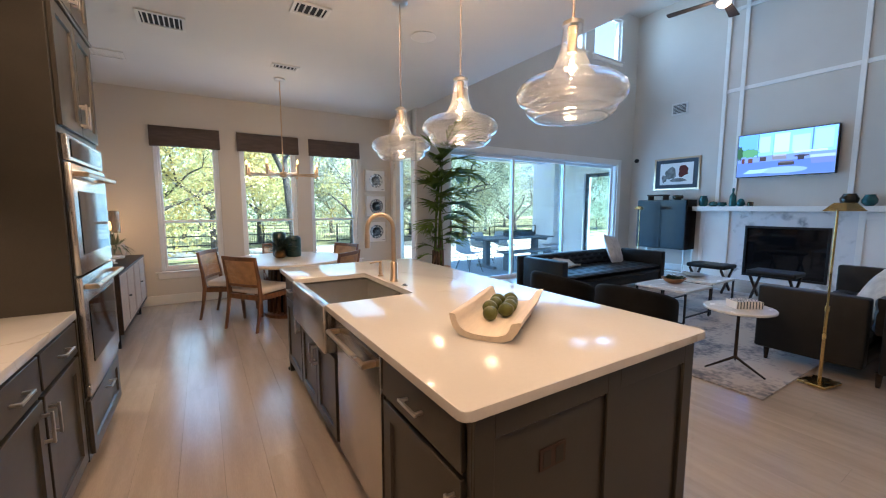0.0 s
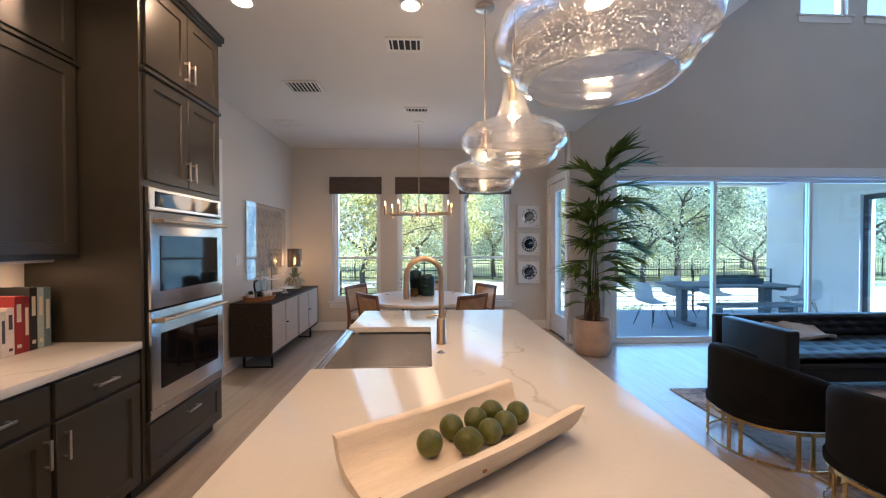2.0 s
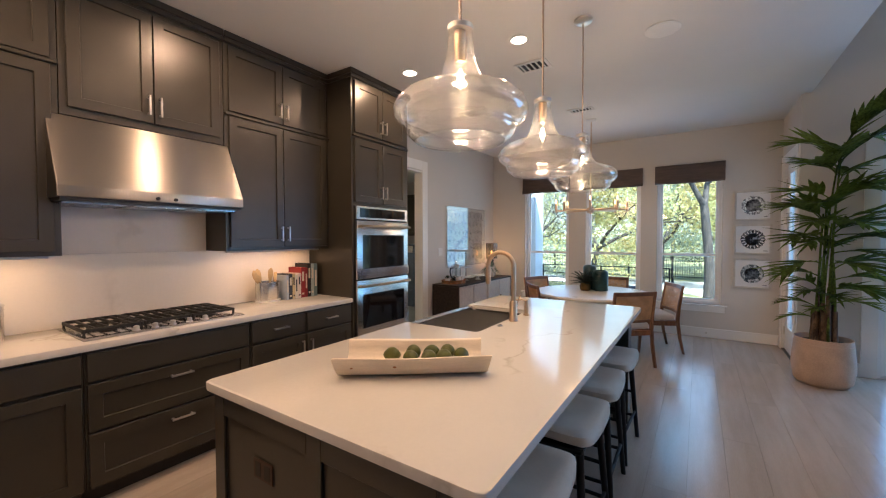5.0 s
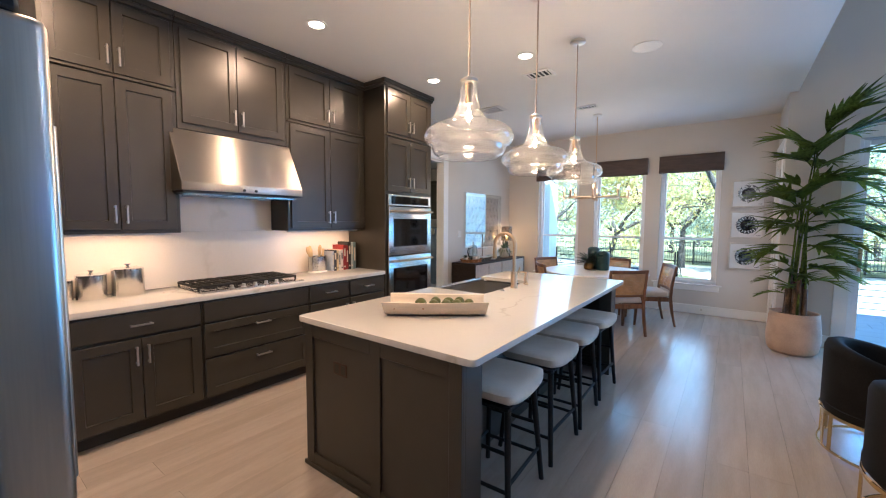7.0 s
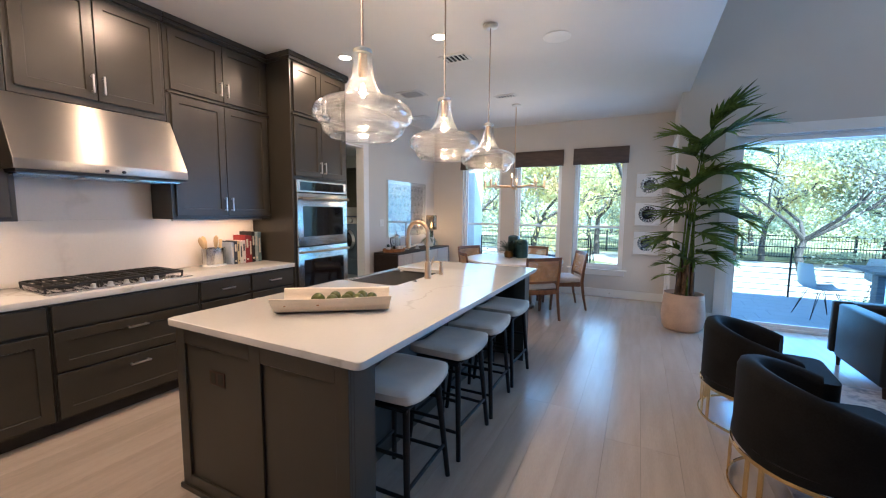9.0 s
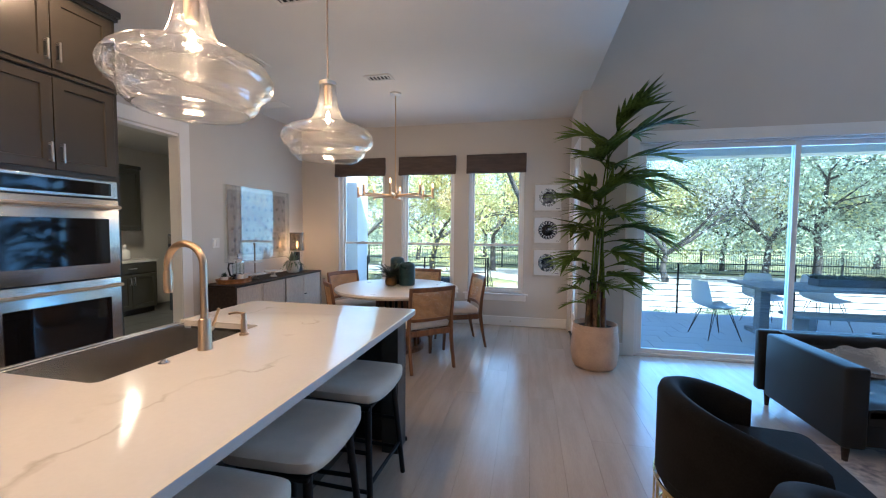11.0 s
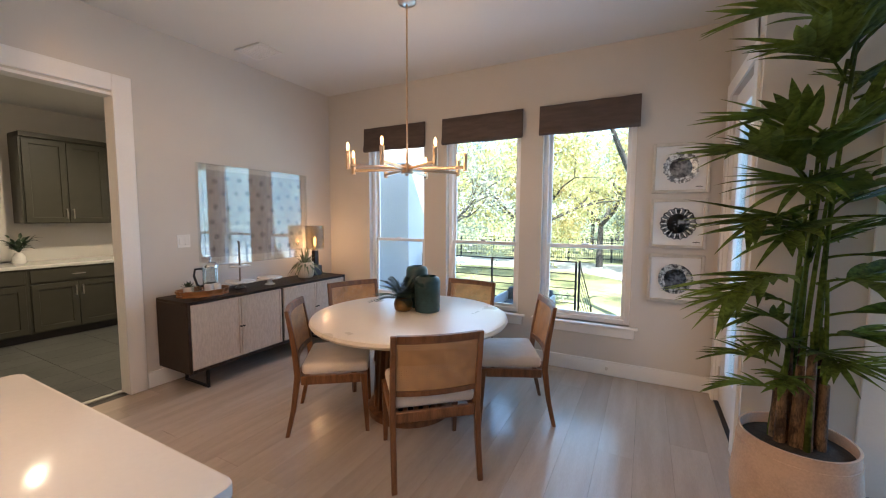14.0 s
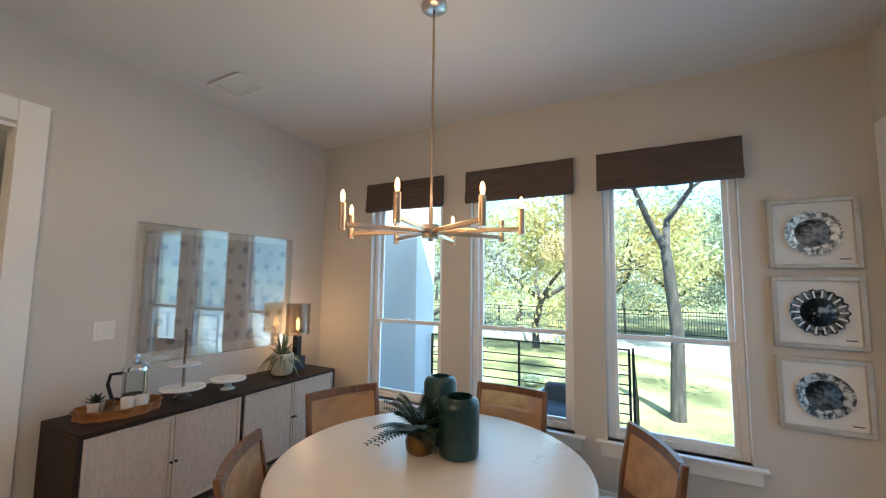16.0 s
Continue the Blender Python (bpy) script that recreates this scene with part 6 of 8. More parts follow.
# three plates in box frames
def plate_frame(z, i):
    f = thing("framed_plate", ("white box frame holding a grey swirled glass plate", "white box frame holding a dark radiating plate", "white box frame holding a blue-black agate plate")[i], "artwork", pose(3.15, NY, z), group="framed plates by the door")
    h = 0.212
    fr = B()
    for a in ((-h, -h + 0.026, -h, h), (h - 0.026, h, -h, h), (-h + 0.026, h - 0.026, -h, -h + 0.026), (-h + 0.026, h - 0.026, h - 0.026, h)):
        bx(fr, a[0], a[1], -0.042, -0.001, a[2], a[3], bev=0.003)
    part("frame", fr, "frame_silver", f)
    part("mat_board", box(-h + 0.026, h - 0.026, -0.016, -0.006, -h + 0.026, h - 0.026), "paper", f)
    dark_c, pale_c = ((0.05, 0.05, 0.055), (0.008, 0.010, 0.014), (0.010, 0.018, 0.030))[i], ((0.40, 0.40, 0.40), (0.30, 0.32, 0.34), (0.22, 0.26, 0.30))[i]
    glaze = material(("swirled_grey_glass", "radiating_dark_glaze", "agate_blue_glaze")[i], dark_c, 0.14, 0.1, vary=0.4, scale=(7, 16, 6)[i], fine=40, second=pale_c, mix=((0.45, 0.75), (0.53, 0.66), (0.48, 0.75))[i])
    clear = material(("silvery_glass_rim", "fluted_dark_rim", "pale_agate_rim")[i], ((0.34, 0.34, 0.34), (0.02, 0.022, 0.026), (0.10, 0.12, 0.14))[i], 0.16, 0.15, vary=0.5, scale=24, fine=70, second=((0.62, 0.62, 0.60), (0.16, 0.17, 0.18), (0.42, 0.45, 0.46))[i], mix=(0.44, 0.56))
    n, flutes = 72, (24, 18, 3)[i]
    wave = (0.03, 0.035, 0.02)[i]
    rad = (0.132, 0.134, 0.130)[i]

    def plate_ring(bm, r, depth, ripple):
        return [bm.verts.new((r * math.cos(a) * (1 + ripple * math.cos(flutes * a)), -0.0165 - depth - 0.004 * ripple / 0.03 * math.cos(flutes * a), r * math.sin(a) * (1 + ripple * math.cos(flutes * a)))) for a in (2 * math.pi * k / n for k in range(n))]

    bm = B()
    skin(bm, [plate_ring(bm, r, d, w) for r, d, w in ((0.001, 0.008, 0), (0.082, 0.009, 0), (0.084, 0.012, 0), (0.07, 0.016, 0), (0.001, 0.014, 0))])
    pl = part("plate", bm, glaze, f, "dark glazed well of a display plate", smooth=60)
    bm = B()
    rim = [plate_ring(bm, r, d, w) for r, d, w in ((0.0845, 0.010, 0), (rad, 0.022, wave), (rad + 0.001, 0.025, wave), (0.0845, 0.014, 0))]
    skin(bm, rim + [rim[0]], False)
    part("plate_rim", bm, clear, pl, "fluted glass rim", smooth=60)
    if i == 1:
        for k in range(18):
            part("rim_ray", box(0.088, 0.128, -0.0455, -0.0440, -0.0045, 0.0045, bev=0.001), "paper", pl, m=pose(0, 0, 0, 0, -20.0 * k, 0))
    part("signature", box(h - 0.095, h - 0.045, -0.0168, -0.0161, -h + 0.050, -h + 0.056), "dark", f, "small pencilled signature line")


for i, z in enumerate((1.93, 1.455, 0.975)):
    plate_frame(z, i)


# ---- the palm ----
pm = thing("potted_palm", "tall potted palm with many canes in a clay pot", "potted plant", pose(3.585, 5.575, 0))
part("pot", lathe(B(), [(0.18, 0), (0.198, 0.008), (0.225, 0.045), (0.238, 0.12), (0.245, 0.18), (0.238, 0.28), (0.22, 0.45), (0.222, 0.468), (0.212, 0.468), (0.208, 0.455), (0.228, 0.33), (0.228, 0.415), (0.001, 0.415)], 56), "terracotta", pm, "pale washed clay pot", smooth=60)
part("soil", lathe(B(), [(0.212, 0.4155), (0.15, 0.43), (0.001, 0.44)], 32), "soil", pm)
rp = random.Random(11)
CANES = [(0.03, -0.02, 0.10, 0.0, 2.32), (-0.05, 0.0, -0.02, 0.0, 1.72), (0.06, 0.03, 0.06, 0.01, 1.68), (-0.02, -0.05, 0.04, -0.02, 1.62), (0.0, 0.06, 0.0, 0.0, 1.82), (-0.07, -0.03, -0.03, -0.01, 1.28),
         (0.08, -0.03, 0.06, -0.02, 1.22), (-0.09, 0.02, -0.06, 0.0, 0.80), (0.02, -0.08, 0.02, -0.03, 0.98), (0.09, 0.02, 0.06, 0.0, 1.0), (-0.03, 0.02, 0.08, 0.03, 2.2)]
for x0, y0, x1, y1, h in CANES:
    pts = [Vector((x0 + (x1 - x0) * t * t, y0 + (y1 - y0) * t * t, 0.43 + (h - 0.43) * t)) for t in (i / 7 for i in range(8))]
    cane_ob = part("cane", tube(B(), pts, 0.014, 8, 0.007), "palm_leaf", pm)
    top_z = min(h - 0.1, 0.43 + rp.uniform(0.28, 0.5))
    prof = []
    z, r = 0.425, rp.uniform(0.023, 0.028)
    while z < top_z:
        prof += [(r, z), (r * 0.93, z + 0.075), (r * 0.88, z + 0.078)]
        r *= 0.92
        z += 0.08
    shift = ((prof[-1][1] - 0.43) / (h - 0.43)) ** 2
    part("leaf_sheath", lathe(B(), prof, 10, at=(x0 + (x1 - x0) * shift * 0.6, y0 + (y1 - y0) * shift * 0.6, 0)), "palm_stem", cane_ob, "dry brown leaf sheath")


def frond(base, az, el, length, leaf, n=10, bend=0.42):
    bm = B()
    d = Vector((math.cos(az) * math.cos(el), math.sin(az) * math.cos(el), math.sin(el)))
    pts = [base + d * length * t + Vector((0, 0, -bend * length * t * t)) for t in (i / n for i in range(n + 1))]
    tube(bm, pts, 0.007, 6, 0.002)
    for i in range(3, n + 1):
        g = (pts[i] - pts[i - 1]).normalized()
        s = g.cross(Vector((0, 0, 1))).normalized()
        t = i / n
        for sgn in (-1, 1):
            ln = leaf * (0.65 + 0.5 * math.sin(math.pi * min(1, t * 0.9))) * rp.uniform(0.85, 1.12)
            dirv = g * (0.7 + 0.5 * t) + s * sgn * (1.0 - 0.45 * t) + Vector((0, 0, rp.uniform(0.02, 0.3)))
            leaf_blade(bm, pts[i], dirv, (0, 0, 1), ln, 0.050 if leaf > 0.25 else 0.030, rp.uniform(0.05, 0.26), 5, 0.45)
        if i == n:
            leaf_blade(bm, pts[i], g, (0, 0, 1), leaf * 0.8, 0.03, 0.2, 5, 0.45)
    return part("frond", bm, "palm_leaf", pm, smooth=60)


FRONDS = [(0.10, 2.32, -5, 70, 0.88, 0.35), (0.08, 2.30, 176, 50, 0.46, 0.33), (0.12, 2.12, 2, 34, 0.62, 0.34), (0.10, 2.02, -24, 16, 0.58, 0.36), (0.08, 2.0, 60, 52, 0.50, 0.30), (0.08, 2.15, -100, 56, 0.42, 0.30), (0.09, 2.2, 30, 60, 0.6, 0.32),
          (-0.02, 1.64, -138, 44, 0.54, 0.35), (-0.01, 1.64, -172, 62, 0.36, 0.30), (0.03, 1.58, -118, 32, 0.44, 0.33), (0.06, 1.62, 6, 34, 0.55, 0.36), (0.06, 1.50, -20, 12, 0.52, 0.36), (0.05, 1.55, -72, 36, 0.42, 0.34), (0.05, 1.50, 42, 40, 0.50, 0.32),
          (0.0, 1.75, -45, 52, 0.50, 0.34), (0.0, 1.78, 15, 55, 0.50, 0.34), (-0.03, 1.22, -140, 18, 0.38, 0.32), (0.03, 1.2, -60, 26, 0.40, 0.32), (0.06, 1.16, 10, 42, 0.40, 0.30), (0.0, 1.3, 60, 50, 0.36, 0.26), (0.03, 1.42, -125, 28, 0.36, 0.32),
          (0.09, 2.30, -40, 64, 0.74, 0.34), (0.10, 2.24, -12, 50, 0.80, 0.35), (0.07, 2.1, -135, 45, 0.40, 0.30), (0.10, 1.95, -55, 22, 0.48, 0.34), (0.08, 1.9, 20, 25, 0.55, 0.34), (0.04, 1.85, -150, 40, 0.42, 0.32), (0.02, 1.68, -110, 50, 0.42, 0.32),
          (0.06, 1.42, -8, 28, 0.55, 0.35), (0.05, 1.32, -38, 20, 0.46, 0.33), (-0.02, 1.45, -132, 30, 0.42, 0.32), (-0.03, 1.08, -160, 32, 0.34, 0.28), (0.06, 1.05, -25, 30, 0.40, 0.30), (-0.02, 0.88, -130, 40, 0.30, 0.22), (0.04, 0.80, -30, 35, 0.32, 0.22),
          (0.06, 0.96, 0, 18, 0.36, 0.28), (0.05, 0.95, -50, 32, 0.34, 0.26), (-0.04, 0.97, -145, 42, 0.30, 0.24), (-0.05, 0.77, 176, 36, 0.28, 0.18), (-0.06, 0.66, 170, 22, 0.24, 0.15), (-0.03, 0.72, -112, 40, 0.26, 0.16), (0.02, 0.86, -85, 36, 0.30, 0.22)]
for x, z, az, el, ln, lf in FRONDS:
    frond(Vector((x, 0.0, z)), radians(az), radians(el), ln, lf)


# ---- living room ----
RZ = 0.012
rug = solid("area_rug", box(3.82, 8.0, 1.27, 4.29, 0.0005, RZ, bev=0.003), "rug", "faded blue and ivory patterned area rug", "rug")


def barrel_chair(m):
    c = thing("barrel_chair", "charcoal velvet barrel chair with a brass base band", "armchair", m, group="barrel chairs")
    n = 36

    def shell(r0, r1, z0, top):
        bm = B()
        rows = []
        for i in range(n + 1):
            a = radians(68) + radians(224) * i / n          # open towards +x
            t = abs(i / n * 2 - 1)
            zt = top + 0.02 - 0.14 * t ** 1.7
            rr = [(r1, z0), (r1, zt - 0.05), (r1 - 0.012, zt - 0.015), ((r0 + r1) / 2, zt), (r0 + 0.012, zt - 0.015), (r0, zt - 0.05), (r0, z0)]
            rows.append([bm.verts.new((r * math.cos(a), r * math.sin(a), z)) for r, z in rr])
        for a, b in zip(rows, rows[1:]):
            for k in range(7):
                bm.faces.new((a[k], a[(k + 1) % 7], b[(k + 1) % 7], b[k]))
        bm.faces.new(rows[0][::-1]), bm.faces.new(rows[-1])
        return bm
    part("back_shell", shell(0.27, 0.37, 0.27, 0.685), "velvet", c, smooth=50)
    part("seat_cushion", slab(B(), round_poly([(-0.2, -0.265), (0.33, -0.265), (0.33, 0.265), (-0.2, 0.265)], [0.2, 0.06, 0.06, 0.2], 6), 0.30, 0.44), "velvet", c, "charcoal velvet seat cushion", smooth=40)
    part("seat_base", slab(B(), round_poly([(-0.36, -0.35), (0.32, -0.35), (0.32, 0.35), (-0.36, 0.35)], [0.33, 0.05, 0.05, 0.33], 8), 0.255, 0.2995), "velvet", c)

    def band(z0, z1, r):
        bm = B()
        rows = []
        for i in range(n + 1):
            a = radians(60) + radians(240) * i / n
            rows.append([bm.verts.new((q * math.cos(a), q * math.sin(a), z)) for q, z in ((r - 0.006, z0), (r, z0), (r, z1), (r - 0.006, z1))])
        skin(bm, rows)
        return bm
    part("upper_band", band(0.232, 0.254, 0.377), "brass", c, "brushed brass band")
    part("floor_band", band(0.0, 0.016, 0.377), "brass", c, "brushed brass floor ring")
    for a in (64, 92, 104, 150, 162, 198, 210, 256, 268, 296):
        q = radians(a)
        part("upright", box(-0.004, 0.004, -0.012, 0.012, 0.0161, 0.2319), "brass", c, m=pose(0.372 * math.cos(q), 0.372 * math.sin(q), 0, 0, 0, a))
    return c


b1 = barrel_chair(pose(3.87, 3.22, RZ + 0.0005, 0, 0, -6))
copy_thing(b1, pose(3.91, 2.36, RZ + 0.0005, 0, 0, 8))


def sofa(m, length, depth, height, label, cushion=True):
    """A tuxedo sofa that faces -y; its back lies along y = depth."""
    s = thing("tufted_sofa", label, "sofa", m, group="tufted sofas")
    L, t = length, 0.13
    part("seat_base", box(t, L - t, 0.03, depth - 0.16, 0.13, 0.27, bev=0.012, seg=2), "leather", s)
    for x0 in (0, L - t):
        part("arm", box(x0, x0 + t, 0.0, depth - 0.161, 0.12, height, bev=0.02, seg=3), "leather", s)
    bm = B()
    bx(bm, 0, L, depth - 0.08, depth, 0.12, height, bev=0.02, seg=3)
    part("back_frame", bm, "leather", s)

    def tufted(w, h, nx, nz, puff):
        """A buttoned pad in the plane x-z, facing -y."""
        bm = B()
        rx, rz = nx * 8, nz * 8
        g = []
        for j in range(rz + 1):
            row = []
            for i in range(rx + 1):
                u, v = i / 8, j / 8
                d = min(math.hypot(u - (cu + (0.5 if cv % 2 else 0)), (v - cv)) for cv in (math.floor(v), math.ceil(v)) for cu in (math.floor(u - 0.5), math.floor(u), math.ceil(u), math.ceil(u + 0.5)))
                e = min(1, min(i, rx - i, j, rz - j) / 2)
                row.append(bm.verts.new((w * i / rx, -puff * min(1, d / 0.42) ** 0.6 * (0.35 + 0.65 * e), h * j / rz)))
            g.append(row)
        for a, b in zip(g, g[1:]):
            for i in range(rx):
                bm.faces.new((a[i], a[i + 1], b[i + 1], b[i]))
        edge = [*g[0], *[r[-1] for r in g[1:]], *g[-1][-2::-1], *[r[0] for r in g[-2:0:-1]]]
        low = [bm.verts.new((v.co.x, 0.05, v.co.z)) for v in edge]
        for i in range(len(edge)):
            bm.faces.new((edge[i], edge[(i + 1) % len(edge)], low[(i + 1) % len(edge)], low[i]))
        bm.faces.new(low)
        return bm
    part("tufted_back", tufted(L - 2 * t - 0.004, height - 0.40, 12, 3, 0.035), "leather", s, "button-tufted leather back", m=pose(t + 0.002, depth - 0.131, 0.40), smooth=60)
    part("tufted_seat", tufted(L - 2 * t - 0.004, depth - 0.17, 12, 4, 0.03), "leather", s, "button-tufted leather seat", m=Matrix.Translation((t + 0.002, 0.012, 0.372)) @ pose(0, 0, 0, -90, 0, 0), smooth=60)
    part("seat_front", box(t + 0.002, L - t - 0.002, 0.012, 0.05, 0.2705, 0.37, bev=0.01, seg=2), "leather", s)
    for x in (0.07, L - 0.07):
        for y in (0.08, depth - 0.08):
            part("leg", lathe(B(), [(0.014, 0), (0.024, 0.119)], 12), "ebony", s, m=pose(x, y, 0))
    return s


sofa(pose(4.78, 4.02, RZ - 0.0115), 2.75, 0.98, 0.63, "long charcoal button-tufted leather sofa beside the sliding door")
sofa(pose(7.25, 1.67, RZ + 0.0005, 0, 0, 180), 2.5, 0.88, 0.70, "charcoal button-tufted leather sofa on the rug")


def pillow(m, label, mat="throw", s=0.25):
    bm = B()
    n = 12
    g = {}
    for sd in (1, -1):
        for i in range(n + 1):
            for j in range(n + 1):
                u, v = -1 + 2 * i / n, -1 + 2 * j / n
                k = (1 - abs(u) ** 3) * (1 - abs(v) ** 3)
                edge = i in (0, n) or j in (0, n)
                if edge and sd == -1:
                    g[sd, i, j] = g[1, i, j]
                    continue
                pinch = 1 - 0.06 * (1 - abs(u * v))
                g[sd, i, j] = bm.verts.new((u * s * (pinch if abs(v) > abs(u) else 1), sd * 0.075 * k ** 0.6, v * s * pinch))
        for i in range(n):
            for j in range(n):
                bm.faces.new((g[sd, i, j], g[sd, i + 1, j], g[sd, i + 1, j + 1], g[sd, i, j + 1]))
    return solid("throw_pillow", bm, mat, label, "pillow", m=m, smooth=80)


pillow(pose(7.0, 4.72, 0.64, -22, 8, 12), "ivory textured throw pillow leaning on the sofa back", s=0.28)
pillow(pose(5.25, 1.02, 0.63, 20, -14, 20), "ivory fringed throw pillow on the dark sofa", s=0.23)
bm = B()
n = 24
g = []
for i in range(n + 1):
    row = []
    for j in range(9):
        u, v = i / n, j / 8
        row.append(bm.verts.new((4.95 + 0.95 * u + 0.02 * math.sin(v * 5), 4.58 + 0.28 * v + 0.012 * math.sin(u * 14), 0.415 + 0.02 * math.sin(u * 9 + v * 3) + 0.20 * max(0, v - 0.45))))
    g.append(row)
for a, b in zip(g, g[1:]):
    for j in range(8):
        bm.faces.new((a[j], a[j + 1], b[j + 1], b[j]))
ext = bmesh.ops.extrude_face_region(bm, geom=bm.faces[:])
bmesh.ops.translate(bm, vec=(0, 0, 0.03), verts=[v for v in ext["geom"] if isinstance(v, bmesh.types.BMVert)])
solid("throw_blanket", bm, "throw_pattern", "ivory throw blanket with grey shapes along the sofa seat", "blanket", smooth=70)

# coffee table: two low white-topped squares on black frames
for i, (cx, cy) in enumerate(((5.62, 2.88), (6.32, 2.90))):
    ctb = thing("coffee_table", "low white-topped coffee table on a black metal frame", "coffee table", pose(cx, cy, RZ + 0.0005), group="coffee table pair")
    h = 0.33
    zt = 0.40 + (0.03 if i else 0.0)
    part("tabletop", box(-h, h, -h, h, zt - 0.03, zt, bev=0.004), "plaster_white", ctb)
    for sx in (-1, 1):
        for sy in (-1, 1):
            part("leg", box(sx * (h - 0.02) - 0.01, sx * (h - 0.02) + 0.01, sy * (h - 0.02) - 0.01, sy * (h - 0.02) + 0.01, 0.0, zt - 0.0305), "black_metal", ctb)
    part("lower_rail", box(-h + 0.03, h - 0.03, -h + 0.012, -h + 0.028, 0.06, 0.076), "black_metal", ctb)
    part("lower_rail", box(-h + 0.03, h - 0.03, h - 0.028, h - 0.012, 0.06, 0.076), "black_metal", ctb)
cb = thing("moss_bowl", "wooden bowl heaped with green moss", "bowl", pose(5.72, 2.93, 0.413))
part("bowl", lathe(B(), [(0.05, 0), (0.10, 0.02), (0.15, 0.075), (0.14, 0.078), (0.09, 0.03), (0.001, 0.02)], 32), "tray_wood", cb, smooth=60)
bm = B()
for k in range(120):
    a, r = rp.uniform(0, 6.283), 0.12 * math.sqrt(rp.random())
    leaf_blade(bm, (r * math.cos(a), r * math.sin(a), 0.06), (math.cos(a * 3), math.sin(a * 3), rp.uniform(0.5, 1.5)), (math.cos(a), math.sin(a), 0.2), 0.06, 0.022, 0.1, 2)
part("moss", bm, "fern", cb)
dish = solid("shallow_dish", lathe(B(), [(0.06, 0), (0.10, 0.012), (0.17, 0.04), (0.165, 0.043), (0.09, 0.018), (0.001, 0.013)], 36), "nickel", "shallow grey metal dish on the coffee table", "dish", m=pose(6.3, 2.95, 0.4430), smooth=60)

# side table
sdt = thing("side_table", "round white-topped side table on a bronze tripod", "side table", pose(4.27, 1.63, RZ + 0.0005))
part("tabletop", lathe(B(), [(0.25, 0.535), (0.26, 0.54), (0.262, 0.552), (0.255, 0.56), (0.001, 0.561)], 56), "plaster_white", sdt)
part("stem", lathe(B(), [(0.014, 0.10), (0.012, 0.50), (0.04, 0.5345)], 16), "ebony", sdt)
for k in range(3):
    a = radians(20 + 120 * k)
    part("leg", tube(B(), [(0, 0, 0.115), (0.12 * math.cos(a), 0.12 * math.sin(a), 0.06), (0.24 * math.cos(a), 0.24 * math.sin(a), 0.008)], 0.012, 8, 0.008), "ebony", sdt)
bxd = thing("decorative_box", "white and grey striped inlay box", "box", pose(4.28, 1.60, 0.5740, 0, 0, -35))
part("box_body", box(-0.11, 0.11, -0.07, 0.07, 0, 0.065, bev=0.002), "paper", bxd)
for k in range(9):
    xx = -0.1 + k * 0.025
    part("inlay_stripe", box(xx - 0.004, xx + 0.004, -0.0712, 0.0712, 0.004, 0.0662), "concrete", bxd)

# brass floor lamps
for x, y, a in ((4.53, 1.14, -12), (8.62, 5.22, 200)):
    fl_ = thing("floor_lamp", "brass pharmacy floor lamp with a tilted shade", "floor lamp", pose(x, y, (RZ if x < 8 else 0) + 0.0005, 0, 0, a), group="brass floor lamps")
    part("base_plate", box(-0.12, 0.12, -0.09, 0.09, 0.0, 0.022, bev=0.004), "brass", fl_)
    part("pole", tube(B(), [(0, 0, 0.0225), (0, 0, 0.62)], 0.012, 12), "brass", fl_)
    part("pole", tube(B(), [(0, 0, 0.6205), (0, 0, 1.41)], 0.008, 12), "brass", fl_)
    part("collar", lathe(B(), [(0.017, 0.60), (0.017, 0.64)], 16), "brass", fl_)
    part("arm", tube(B(), [(-0.03, 0, 1.411), (0.0, 0, 1.425), (0.08, 0, 1.44)], 0.007, 10), "brass", fl_)
    bm = B()
    pr = [[(-0.035, 0.03, 1.455), (0.035, 0.03, 1.455)], [(-0.13, 0.075, 1.395), (0.13, 0.075, 1.395)]]
    lo = [bm.verts.new(v) for v in ((-0.14, -0.075, 1.39), (0.14, -0.075, 1.39), (0.14, 0.075, 1.39), (-0.14, 0.075, 1.39))]
    hi = [bm.verts.new(v) for v in ((-0.07, -0.04, 1.455), (0.07, -0.04, 1.455), (0.07, 0.04, 1.455), (-0.07, 0.04, 1.455))]
    for i in range(4):
        bm.faces.new((lo[i], lo[(i + 1) % 4], hi[(i + 1) % 4], hi[i]))
    bm.faces.new(hi)
    bmesh.ops.solidify(bm, geom=bm.faces[:], thickness=0.002)
    part("shade", bm, "brass", fl_, "tilted brass shade", m=pose(0.09, 0, 0))

# x-leg benches before the hearth
for x, y in ((7.72, 3.35), (7.65, 2.45)):
    xb = thing("x_bench", "dark leather stool on crossed black legs", "stool", pose(x, y, RZ + 0.0005), group="crossed-leg stools")
    part("cushion", box(-0.22, 0.22, -0.30, 0.30, 0.40, 0.47, bev=0.025, seg=3), "leather", xb, smooth=60)
    for yy in (-0.24, 0.24):
        for s in (-1, 1):
            bm = box(-0.26, 0.26, -0.014, 0.014, -0.018, 0.018, bev=0.003)
            part("cross_leg", bm, "ebony", xb, m=pose(0, yy + s * 0.0145, 0.205, 0, s * 46, 0))

